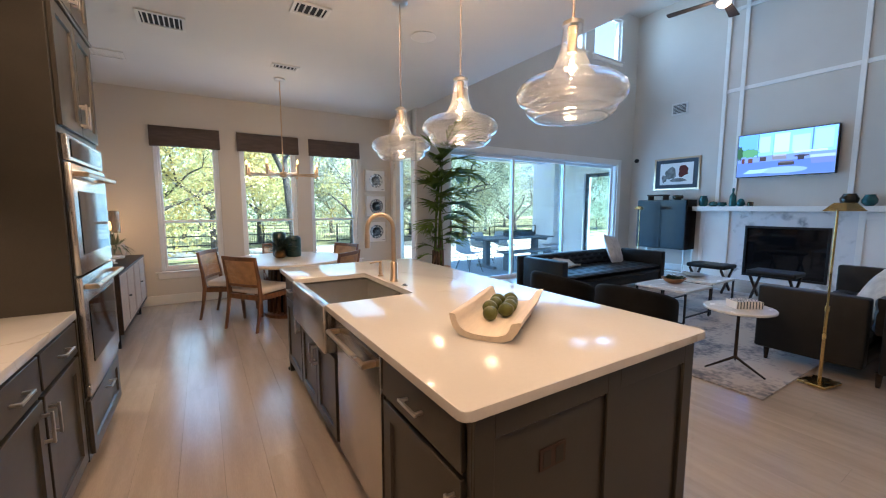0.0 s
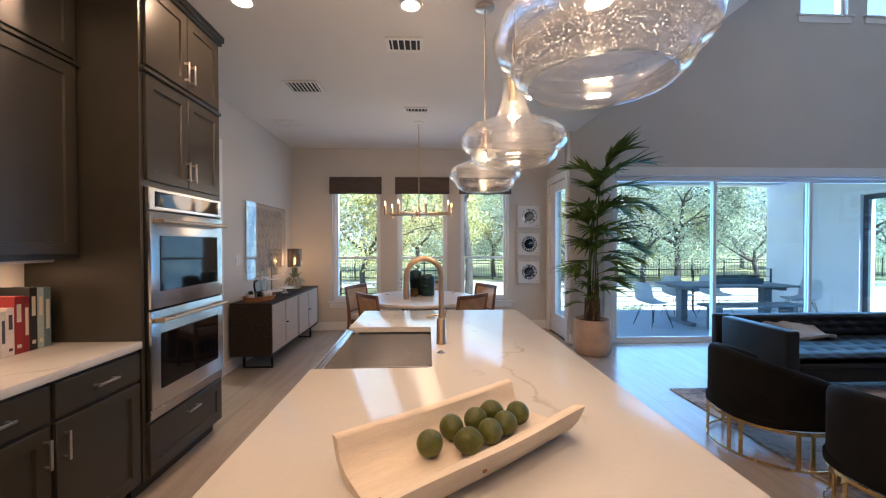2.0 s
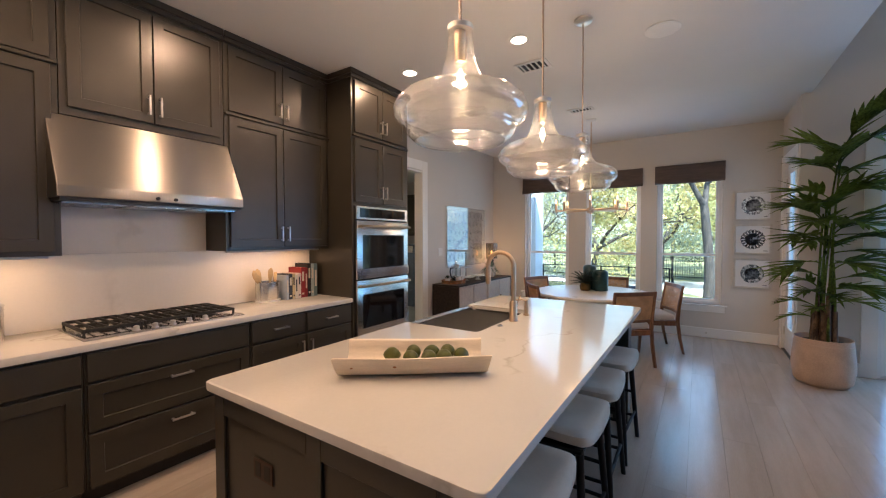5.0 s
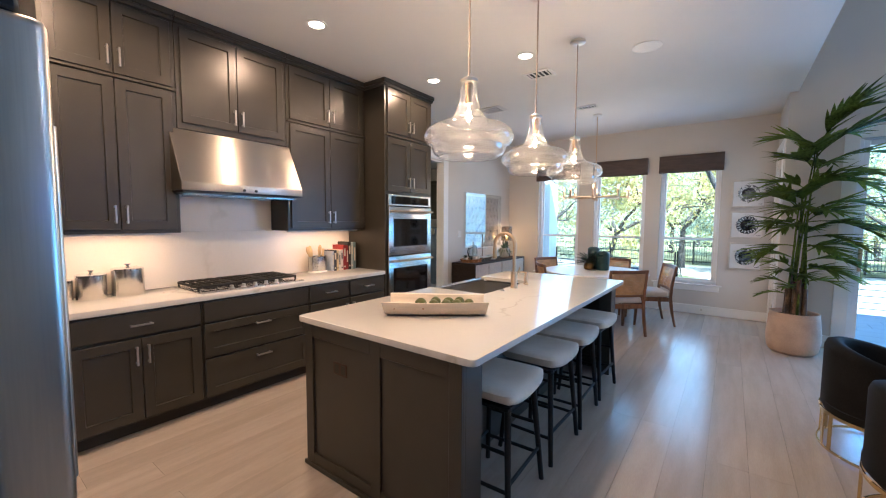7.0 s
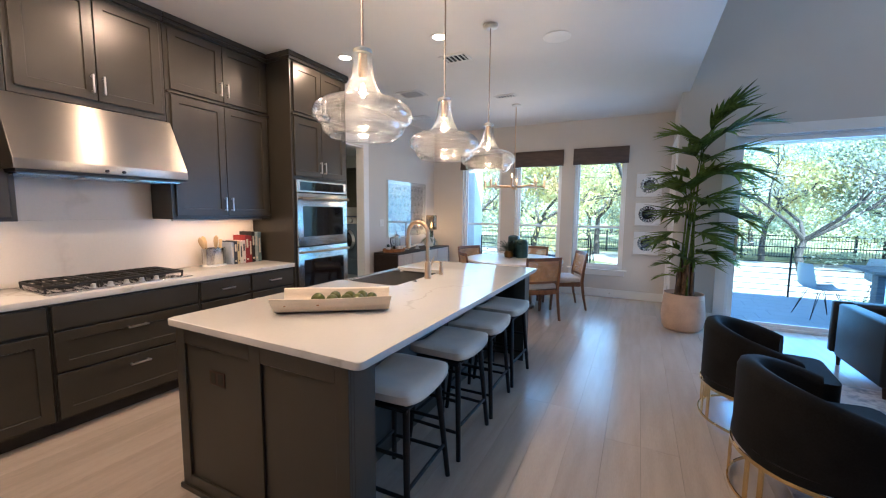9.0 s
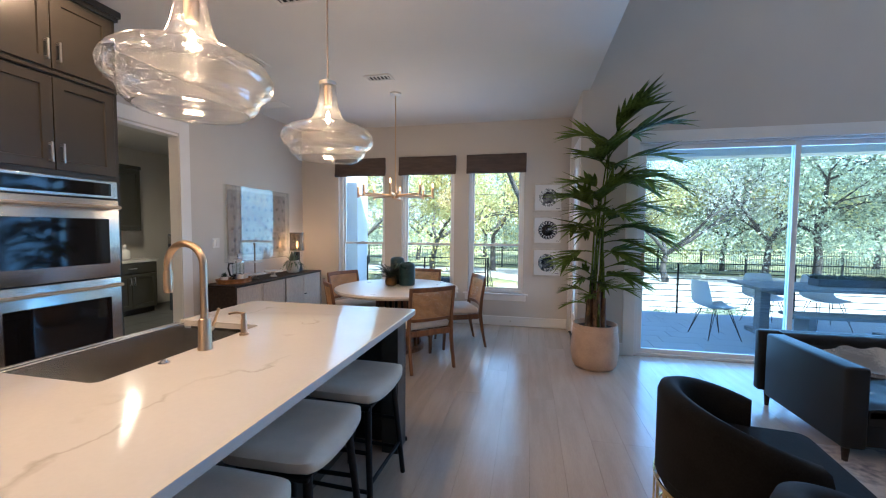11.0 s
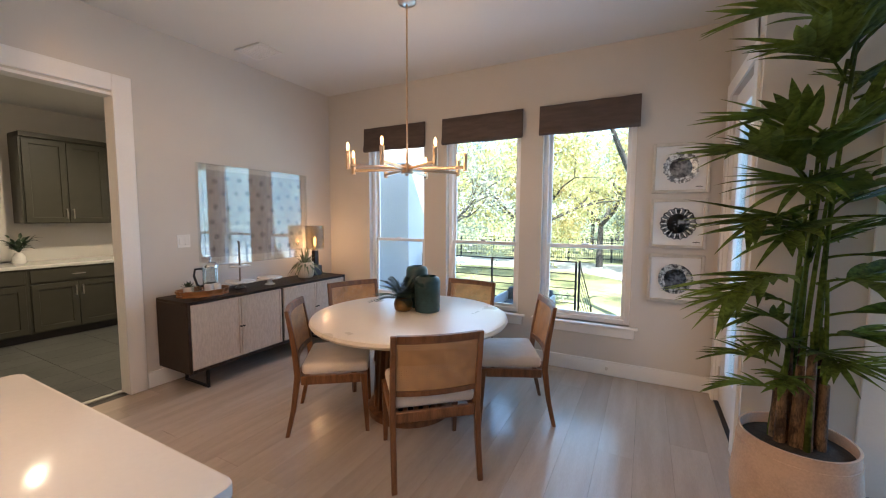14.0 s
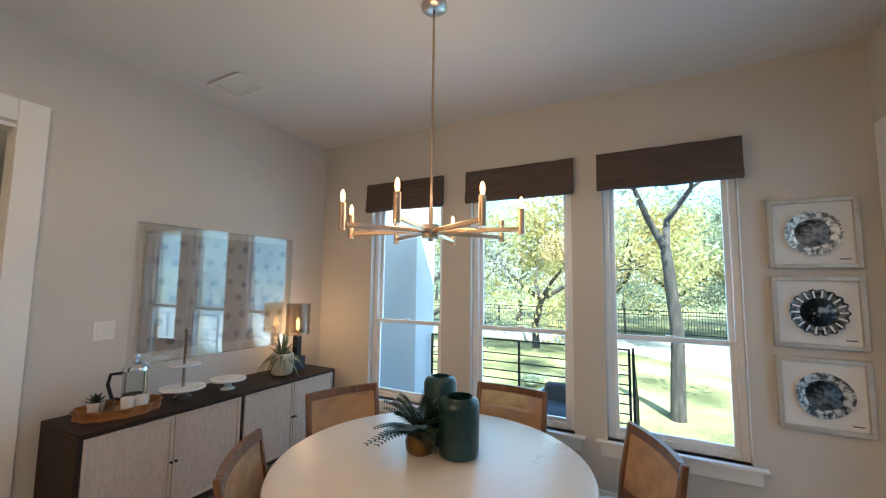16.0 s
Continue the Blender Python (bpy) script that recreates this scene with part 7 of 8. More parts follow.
# fireplace
fpl = thing("fireplace", "white mantel fireplace with a grey marble surround", "fireplace", kind="structure")
part("mantel_shelf", box(9.22, EX, 1.35, 4.43, 1.36, 1.455, bev=0.004), "trim", fpl)
for a, b in ((1.45, 1.98), (3.80, 4.33)):
    part("pilaster", box(9.40, EX, a, b, 0.0, 1.3595, bev=0.003), "trim", fpl)
    fr = B()
    for q in ((a, a + 0.08, 0.0, 1.355), (b - 0.08, b, 0.0, 1.355), (a + 0.08, b - 0.08, 0.0, 0.16), (a + 0.08, b - 0.08, 1.24, 1.355)):
        bx(fr, 9.385, 9.3995, q[0], q[1], q[2], q[3], bev=0.002)
    part("panel_frame", fr, "trim", fpl)
for a, b, c, d in ((1.98, 2.28, 0.0, 1.3595), (3.52, 3.80, 0.0, 1.3595), (2.28, 3.52, 1.08, 1.3595), (2.28, 3.52, 0.0, 0.10)):
    part("marble_slab", box(9.42, EX - 0.001, a, b, c, d), "marble", fpl, "grey-veined marble slab")
fb = B()
bx(fb, EX - 0.03, EX - 0.001, 2.28, 3.52, 0.10, 1.08)
part("firebox", fb, "dark", fpl, "black firebox")
fr = B()
for q in ((2.28, 2.32, 0.10, 1.08), (3.48, 3.52, 0.10, 1.08), (2.32, 3.48, 0.10, 0.14), (2.32, 3.48, 1.04, 1.08)):
    bx(fr, 9.40, 9.43, q[0], q[1], q[2], q[3], bev=0.003)
part("firebox_frame", fr, "black_metal", fpl)
g = part("fire_glass", box(9.425, 9.43, 2.32, 3.48, 0.14, 1.04), "oven_glass", fpl, "dark fire glass")

tv_pic = bpy.data.materials.new("television_picture")
tv_pic.use_nodes = True
nt = tv_pic.node_tree
b = nt.nodes["Principled BSDF"]
b.inputs["Base Color"].default_value = (0.01, 0.01, 0.012, 1)
b.inputs["Roughness"].default_value = 0.15
b.inputs["Emission Color"].default_value = (0.30, 0.50, 0.85, 1)
b.inputs["Emission Strength"].default_value = 0.17
tvs = thing("television", "wall-mounted flat television showing a bright lounge", "television", pose(9.46, 3.04, 2.42))
part("cabinet", box(-0.04, 0.05, -0.72, 0.72, -0.41, 0.41, bev=0.006), "black_metal", tvs)
scr = part("screen", box(-0.0425, -0.0405, -0.708, 0.708, -0.398, 0.398), tv_pic, tvs, "lit screen with pale blue picture", smooth=0)


def tv_shape(outline, col, k):
    bm = B()
    x0 = -0.0430 - 0.0002 * k
    f = bm.faces.new([bm.verts.new((x0, y, z)) for y, z in outline])
    bmesh.ops.solidify(bm, geom=[f], thickness=0.00015)
    part("picture_shape", bm, glow("television_tone", tuple(0.85 * c ** 1.35 + 0.05 for c in col), 0.18), scr, smooth=0)


def oval(y, z, ry, rz, n=14, jag=0.0):
    return [(y + ry * math.cos(2 * math.pi * i / n) * (1 + jag * (i % 2)), z + rz * math.sin(2 * math.pi * i / n) * (1 + jag * (i % 2))) for i in range(n)]


def patch(y0, y1, z0, z1, lean=0.0):
    return [(y0, z0), (y1, z0), (y1 + lean, z1), (y0 + lean, z1)]


# a sunlit lounge: tall windows, pale floor, low sofas, potted plants
TV_PICTURE = [(patch(-0.70, 0.70, -0.39, -0.13), (0.22, 0.36, 0.72)), (patch(-0.70, 0.70, -0.13, -0.02), (0.34, 0.46, 0.72)), (patch(-0.70, 0.70, -0.02, 0.39), (0.42, 0.66, 1.0)),
              (patch(0.40, 0.70, 0.0, 0.39), (0.30, 0.55, 0.95)), (patch(-0.08, 0.14, 0.02, 0.36), (0.60, 0.80, 1.0)), (patch(-0.36, -0.12, 0.02, 0.30), (0.55, 0.72, 0.95)), (patch(-0.66, -0.42, 0.03, 0.36), (0.52, 0.74, 1.0)), (patch(0.20, 0.36, 0.04, 0.33), (0.55, 0.78, 1.0)),
              (patch(-0.405, -0.385, -0.03, 0.39), (0.24, 0.38, 0.70)), (patch(0.375, 0.392, -0.05, 0.39), (0.20, 0.34, 0.66)), (patch(0.15, 0.158, -0.02, 0.39), (0.30, 0.50, 0.85)),
              (oval(0.0, -0.30, 0.36, 0.06, 18), (0.42, 0.56, 0.88)), (patch(0.30, 0.60, -0.34, -0.27, -0.1), (0.50, 0.66, 0.98)),
              (oval(0.52, 0.05, 0.14, 0.075, 22, 0.25), (0.22, 0.48, 0.34)), (oval(0.67, 0.06, 0.04, 0.12, 16, 0.3), (0.05, 0.22, 0.12)), (patch(0.455, 0.53, -0.14, -0.055), (0.24, 0.13, 0.12)), (patch(0.585, 0.635, -0.14, -0.05), (0.22, 0.08, 0.09)), (patch(0.245, 0.345, -0.12, -0.04), (0.12, 0.10, 0.14)),
              (patch(-0.06, 0.15, -0.11, -0.02, 0.015), (0.36, 0.38, 0.46)), (patch(-0.05, 0.14, -0.045, -0.015), (0.52, 0.56, 0.68)), (patch(-0.17, 0.06, -0.22, -0.165), (0.10, 0.10, 0.13)), (patch(-0.15, 0.05, -0.175, -0.145, -0.01), (0.26, 0.26, 0.30)),
              (oval(-0.26, -0.07, 0.11, 0.02), (0.16, 0.16, 0.24)), (patch(-0.30, -0.21, -0.14, -0.06), (0.07, 0.08, 0.14)), (patch(-0.70, -0.40, -0.22, -0.10, 0.02), (0.30, 0.38, 0.62)), (patch(-0.70, -0.38, -0.12, -0.07), (0.52, 0.62, 0.86)), (patch(-0.60, -0.15, -0.015, 0.02), (0.60, 0.68, 0.85))]
for k, (outline, col) in enumerate(TV_PICTURE):
    tv_shape(outline, col, k)

teal_glass = material("teal_bottle_glass", (0.02, 0.10, 0.10), 0.08, vary=0.2, spec=0.8)
smoke_glass = material("smoky_brown_glass", (0.05, 0.035, 0.02), 0.08, 0.3, vary=0.3, spec=0.8)
for y, prof, mt, lab in ((4.27, [(0.05, 0), (0.08, 0.03), (0.085, 0.13), (0.06, 0.2), (0.062, 0.22)], teal_glass, "teal glass jar"), (4.08, [(0.05, 0), (0.09, 0.03), (0.06, 0.09), (0.02, 0.1)], teal_glass, "squat teal glass bottle"), (3.92, [(0.04, 0), (0.08, 0.03), (0.07, 0.08), (0.02, 0.09)], teal_glass, "low teal glass dish"),
                         (3.74, [(0.05, 0), (0.06, 0.02), (0.055, 0.2), (0.02, 0.26), (0.018, 0.36)], teal_glass, "tall teal glass bottle"), (3.60, [(0.04, 0), (0.075, 0.04), (0.05, 0.12), (0.02, 0.15)], teal_glass, "rounded teal glass bottle"), (3.44, [(0.045, 0), (0.05, 0.08), (0.045, 0.085)], smoke_glass, "small smoked glass votive"),
                         (2.10, [(0.05, 0), (0.11, 0.06), (0.12, 0.12), (0.08, 0.19), (0.085, 0.2)], smoke_glass, "round smoky brown glass vase"), (1.87, [(0.05, 0), (0.09, 0.05), (0.095, 0.1), (0.06, 0.17), (0.065, 0.18)], teal_glass, "round dark teal glass vase")):
    solid("glass_vase", lathe(B(), prof + [(0.001, prof[-1][1] - 0.005)], 28), mt, lab + " on the mantel shelf", "vase", m=pose(9.33, y, 1.4552), smooth=60)

# bar cabinet, art and vent on the east wall
bc = thing("bar_cabinet", "dark mirrored bar cabinet on slim steel legs", "cabinet")
part("body", box(9.08, 9.50, 4.47, 5.55, 0.52, 1.60, bev=0.004), "mirror_dark", bc)
for a, b in ((4.475, 5.008), (5.012, 5.545)):
    d = part("door", box(9.058, 9.079, a, b, 0.53, 1.59, bev=0.003), "mirror_dark", bc, "smoked mirror door")
for x in (9.11, 9.47):
    for y in (4.50, 5.52):
        part("leg", box(x - 0.012, x + 0.012, y - 0.012, y + 0.012, 0.0, 0.519), "nickel", bc, "slim dark steel leg")
part("leg_rail", box(9.10, 9.12, 4.513, 5.507, 0.02, 0.036), "nickel", bc)
st2 = thing("tray_riser", "small dark wooden riser on the bar cabinet", "riser", pose(9.28, 5.2, 1.6005))
part("riser_top", box(-0.12, 0.12, -0.2, 0.2, 0.09, 0.12, bev=0.004), "ebony", st2)
for yy in (-0.17, 0.17):
    part("riser_leg", box(-0.1, 0.1, yy - 0.015, yy + 0.015, 0, 0.0895), "ebony", st2)
solid("metal_bowl", lathe(B(), [(0.05, 0), (0.10, 0.03), (0.11, 0.07), (0.085, 0.10), (0.08, 0.095), (0.001, 0.04)], 28), smoke_glass, "rounded bronze glass bowl on the bar cabinet", "bowl", m=pose(9.25, 4.75, 1.6005), smooth=60)
af = thing("framed_picture", "framed abstract print of grey and red shapes", "artwork", pose(EX, 4.96, 2.19))
fr = B()
for q in ((-0.50, -0.46, -0.36, 0.36), (0.46, 0.50, -0.36, 0.36), (-0.46, 0.46, -0.36, -0.32), (-0.46, 0.46, 0.32, 0.36)):
    bx(fr, -0.035, -0.001, q[0], q[1], q[2], q[3], bev=0.003)
part("frame", fr, "champagne", af)
part("mat_board", box(-0.02, -0.005, -0.46, 0.46, -0.32, 0.32), "concrete", af, "dark mat board")
part("print", box(-0.024, -0.0201, -0.36, 0.36, -0.24, 0.24), "paper", af, "white print sheet")
red_ink = material("brick_red_ink", (0.12, 0.02, 0.015), 0.8, vary=0.2, scale=20)
grey_ink = material("grey_wash_ink", (0.18, 0.18, 0.18), 0.8, vary=0.4, scale=14)
for k, (yy, zz, ry, rz, mt) in enumerate(((-0.15, 0.05, 0.12, 0.14, red_ink), (0.12, 0.02, 0.14, 0.15, grey_ink), (-0.05, -0.14, 0.2, 0.05, grey_ink), (0.26, -0.1, 0.06, 0.1, grey_ink))):
    pts = [(yy + ry * math.cos(a) * rp.uniform(0.7, 1.1), zz + rz * math.sin(a) * rp.uniform(0.7, 1.1)) for a in (2 * math.pi * i / 14 for i in range(14))]
    d = slab(B(), pts, 0.0, 0.0006)
    for v in d.verts:
        v.co = Vector((-0.0242 - 0.0007 * k - v.co.z, v.co.x, v.co.y))
    part("ink_shape", d, mt, af, smooth=0)
wv = thing("wall_vent", "white louvred wall air vent", "air vent", pose(EX, 4.98, 3.62))
fr = B()
for q in ((-0.17, -0.14, -0.13, 0.13), (0.14, 0.17, -0.13, 0.13), (-0.14, 0.14, -0.13, -0.10), (-0.14, 0.14, 0.10, 0.13)):
    bx(fr, -0.012, -0.001, q[0], q[1], q[2], q[3], bev=0.002)
part("frame", fr, "grille", wv)
# flat sheet, its near-black colour standing in for shade inside the vent
part("backing", box(-0.003, -0.001, -0.14, 0.14, -0.10, 0.10), "dark", wv)
for k in range(7):
    z = -0.09 + k * 0.03
    part("slat", box(-0.011, -0.0035, -0.14, 0.14, z - 0.007, z + 0.004), "grille", wv)
sc = thing("security_sensor", "small black round wall sensor", "sensor", pose(EX, 5.92, 2.57, 0, -90, 0))
part("dome", lathe(B(), [(0.05, 0.001), (0.05, 0.03), (0.04, 0.055), (0.001, 0.065)], 24), "black_metal", sc, smooth=60)

# ceiling fan over the living room
fan = thing("ceiling_fan", "dark four-blade ceiling fan with a lit globe, at rest", "ceiling fan", pose(6.75, 3.02, 4.30))
part("downrod", tube(B(), [(0, 0, 0.13), (0, 0, HIGH - 4.30 - 0.03)], 0.013, 12), "black_metal", fan)
part("canopy", lathe(B(), [(0.07, HIGH - 4.301), (0.065, HIGH - 4.34), (0.02, HIGH - 4.37)], 24), "black_metal", fan)
part("motor", lathe(B(), [(0.09, 0.0), (0.12, 0.02), (0.12, 0.10), (0.05, 0.13)], 32), "black_metal", fan)
gl = part("light_globe", lathe(B(), [(0.085, -0.001), (0.08, -0.03), (0.04, -0.055), (0.001, -0.06)], 24), "downlight", fan, "glowing globe", smooth=80)
gl.visible_shadow = False
for k in range(4):
    m = pose(0, 0, 0, 0, 0, 12 + 90 * k)
    part("blade", slab(B(), round_poly([(0.11, -0.045), (0.72, -0.07), (0.72, 0.07), (0.11, 0.045)], 0.03), 0.045, 0.055), "ebony", fan, m=m)


# ---- pantry beyond the west door ----
PX, PY0, PY1 = -4.05, 3.55, 7.75
wall("wall_pantry_west", "x", PX - 0.12, 0.12, PY0 - 0.12, PY1 + 0.12, 0, 2.86)
wall("wall_pantry_south", "y", PY0 - 0.12, 0.12, PX, WX - 0.13, 0, 2.86)
wall("wall_pantry_north", "y", PY1, 0.12, PX, WX - 0.13, 0, 2.86)
solid("ceiling_pantry", box(PX, WX - 0.13, PY0, PY1, 2.86, 2.98), "ceiling", "flat pale pantry ceiling", kind="structure", smooth=0)
lamp("pantry_downlight_beam", "SPOT", 48, (1.0, 0.86, 0.58), look((-2.3, 5.3, 2.84), (-2.3, 5.3, 0)), cone=172, r=0.06)


def pantry_base(y0, y1):
    u = thing("pantry_base_cabinet", "olive-grey pantry base cabinet with drawer and doors", "cabinet", group="pantry base cabinets")
    part("body", box(PX + 0.001, -3.43, y0 + 0.001, y1 - 0.001, 0.10, 0.874), "pantry_cab", u)
    part("toe_kick", box(PX + 0.001, -3.50, y0 + 0.001, y1 - 0.001, 0.0, 0.0995), "toe", u)
    mid = (y0 + y1) / 2
    front(u, "drawer", ("E", -3.429), y0 + 0.02, y1 - 0.02, 0.70, 0.86, "H", mat="pantry_cab")
    front(u, "door", ("E", -3.429), y0 + 0.02, mid, 0.115, 0.685, "RT", mat="pantry_cab")
    front(u, "door", ("E", -3.429), mid, y1 - 0.02, 0.115, 0.685, "LT", mat="pantry_cab")


for a in (4.0, 4.9, 5.8):
    pantry_base(a, a + 0.9)
solid("pantry_countertop", box(PX + 0.001, -3.395, 3.98, 6.72, 0.875, 0.915, bev=0.004), "quartz", "white quartz pantry countertop", "countertop")


def pantry_upper(y0, y1):
    u = thing("pantry_wall_cabinet", "olive-grey pantry wall cabinet with two shaker doors", "cabinet", group="pantry wall cabinets")
    part("body", box(PX + 0.001, -3.73, y0 + 0.001, y1 - 0.001, 1.40, 2.44), "pantry_cab", u)
    part("crown", box(PX + 0.001, -3.70, y0 + 0.001, y1 - 0.001, 2.4405, 2.50, bev=0.004), "pantry_cab", u)
    mid = (y0 + y1) / 2
    front(u, "door", ("E", -3.729), y0 + 0.02, mid, 1.41, 2.43, "RB", mat="pantry_cab")
    front(u, "door", ("E", -3.729), mid, y1 - 0.02, 1.41, 2.43, "LB", mat="pantry_cab")


pantry_upper(4.99, 5.84)
pantry_upper(5.84, 6.70)
pdl = thing("downlight", "lit round recessed ceiling downlight", "downlight", pose(-2.3, 5.3, 2.86))
part("trim_ring", lathe(B(), [(0.085, 0.0), (0.085, -0.006), (0.062, -0.004), (0.062, 0.0)], 32), "grille", pdl)
solid("soap_bottle", lathe(B(), [(0.06, 0), (0.075, 0.01), (0.075, 0.12), (0.05, 0.16), (0.02, 0.17), (0.02, 0.19), (0.03, 0.2), (0.03, 0.23), (0.012, 0.25), (0.001, 0.252)], 28), "white_ceramic", "white ceramic jug on the pantry counter", "jug", m=pose(-3.75, 6.42, 0.9152), smooth=60)
pv = thing("pantry_plant", "leafy green plant in a white pantry vase", "potted plant", pose(-3.70, 4.92, 0.9152))
part("vase", lathe(B(), [(0.045, 0), (0.06, 0.02), (0.06, 0.09), (0.035, 0.13), (0.035, 0.14), (0.001, 0.135)], 24), "white_ceramic", pv, smooth=60)
bm = B()
for k in range(60):
    a, e = rp.uniform(0, 6.283), rp.uniform(0.2, 1.4)
    o = Vector((0, 0, 0.14)) + Vector((math.cos(a), math.sin(a), 1.5)) * rp.uniform(0.0, 0.12)
    leaf_blade(bm, o, (math.cos(a) * math.cos(e), math.sin(a) * math.cos(e), math.sin(e)), (0, 0, 1), rp.uniform(0.08, 0.15), 0.035, 0.4, 3)
part("leaves", bm, "fern", pv)
wm = thing("washing_machine", "graphite front-loading washing machine on a pedestal", "washing machine", pose(-2.95, 6.80, 0))
part("pedestal", box(-0.34, 0.34, 0.0, 0.72, 0.0, 0.36, bev=0.006), "concrete", wm)
part("body", box(-0.34, 0.34, 0.0, 0.72, 0.361, 1.34, bev=0.012, seg=2), "concrete", wm)
part("door_ring", lathe(B(), [(0.25, -0.02), (0.25, 0.02), (0.20, 0.05), (0.19, 0.02)], 48), "chrome", wm, m=pose(0, -0.022, 0.80, 90, 0, 0))
part("door_glass", lathe(B(), [(0.19, 0.02), (0.12, 0.045), (0.001, 0.05)], 40), "oven_glass", wm, m=pose(0, -0.022, 0.80, 90, 0, 0), smooth=60)
part("control_panel", box(-0.33, 0.33, -0.012, -0.001, 1.17, 1.32, bev=0.003), "steel", wm)
part("dial", lathe(B(), [(0.05, 0), (0.05, 0.02), (0.04, 0.03)], 24), "chrome", wm, m=pose(0.12, -0.0125, 1.245, 90, 0, 0))
uc = thing("laundry_cabinet", "olive-grey laundry cabinet over the washer", "cabinet")
part("body", box(-3.42, -1.6, 7.35, PY1 - 0.001, 1.55, 2.5), "pantry_cab", uc)
for x in (-3.41, -2.80, -2.19):
    front(uc, "door", ("S", 7.349), x, x + 0.6, 1.57, 2.48, "RB", mat="pantry_cab")
ft = solid("floor_pantry", box(PX, WX - 0.13, PY0, PY1, -0.1, -0.004), "grout", "pale grout bed under slate tiles", kind="structure", smooth=0)
tile_mesh = mesh_of(bx(B(), 0, 0.297, 0, 0.597, -0.0035, 0.002, bev=0.0015), "tile", "tile", 0)
i = 0
y = PY0
rowi = 0
while y < PY1 - 0.2:
    x = PX + 0.002 - (0.3 * (rowi % 2))
    while x < WX - 0.13 - 0.3:
        if x > PX - 0.01:
            o = new("tile", tile_mesh)
            o.matrix_basis = pose(x, y, 0)
            o.parent = ft
        x += 0.30
    y += 0.60
    rowi += 1

# ---- outdoors ----
GZ = -1.05
solid("ground", box(-900, 900, -300, 900, GZ - 0.5, GZ), "grass", "autumn lawn in dappled sun", kind="structure", smooth=0)
solid("pavement_path", slab(B(), [(-60, 23.5), (0, 22.5), (4, 19.0), (7, 10.9), (40, 10.6), (60, 22), (14, 25.5), (4, 26.4), (-60, 27.0)], GZ, GZ + 0.02), "path", "pale gravel drive across the lawn", kind="structure", smooth=0)
solid("patio_slab", box(NX + 0.2, 9.6, SLY + 0.2, 8.98, GZ, -0.045), "stucco", "raised covered patio slab", kind="structure", smooth=0)
ps = solid("porch_slab", box(-3.5, NX + 0.2, NY + 0.2, 8.98, GZ, -0.03), "patio_tile", "raised porch slab before the dining windows", kind="structure", smooth=0)
pb = solid("patio_paving", box(NX + 0.2, 9.3, SLY + 0.2, 8.98, -0.0445, -0.036), "grout", "grout bed of the patio tiles", kind="structure", smooth=0)
pt = mesh_of(bx(B(), 0, 0.595, 0, 0.295, -0.006, 0.003, bev=0.001), "patio_tile", "paver", 0)
for r in range(9):
    for c in range(-1, 10):
        x0, y0 = NX + 0.21 + c * 0.6 + (r % 3) * 0.2, SLY + 0.21 + r * 0.3
        if x0 > NX + 0.2 and x0 < 8.72:
            o = new("paver", pt)
            o.matrix_basis = pose(x0, y0, -0.0295)
            o.parent = pb
solid("roof_patio", box(NX + 0.2, 9.6, SLY + 0.2, 9.45, 2.95, 3.10), "stucco", "white covered patio roof", kind="structure", smooth=0)
solid("patio_beam", box(NX + 0.2, 9.3, 8.75, 9.05, 2.74, 2.949), "stucco", "white patio roof beam", kind="structure", smooth=0)
wl = wall("wall_patio_east", "x", 9.3, 0.3, SLY + 0.2, 9.05, -0.03, 2.949, [(6.45, 7.28, 0.0, 2.35)], "white stucco patio wall")
wl.data.materials[0] = M["stucco"]
solid("patio_pilaster", box(9.15, 9.299, 8.2, 9.05, -0.03, 2.739), "stucco", "white stucco patio pilaster", kind="structure", smooth=0)
sdw = thing("door_side_glass", "grey-framed glass door in the patio wall", "door", kind="structure")
fr = B()
for q in ((6.455, 6.54, 0.0, 2.34), (7.19, 7.275, 0.0, 2.34), (6.54, 7.19, 0.0, 0.10), (6.54, 7.19, 2.25, 2.34)):
    bx(fr, 9.36, 9.42, q[0], q[1], q[2], q[3], bev=0.004)
part("door_frame", fr, "concrete", sdw)
g = part("pane", box(9.388, 9.392, 6.535, 7.195, 0.095, 2.255), "pane", sdw, smooth=0)
g.visible_shadow = False
solid("porch_column", box(-1.12, -0.50, 8.5, 9.0, -0.03, 3.3, bev=0.006), "stucco", "white stucco porch column", kind="structure")


def railing(name, x0, x1, y, label):
    r = thing(name, label, "railing", pose(0, 0, 0), group="patio railings")
    n = max(1, round((x1 - x0) / 1.6))
    for k in range(n + 1):
        x = x0 + (x1 - x0) * k / n
        part("post", box(x - 0.013, x + 0.013, y - 0.013, y + 0.013, -0.03, 0.875), "black_metal", r)
    part("top_rail", box(x0 - 0.013, x1 + 0.013, y - 0.018, y + 0.018, 0.8755, 0.892), "black_metal", r)
    for k in range(7):
        z = 0.08 + k * 0.105
        part("bar", box(x0, x1, y - 0.006, y + 0.006, z - 0.006, z + 0.006), "black_metal", r)


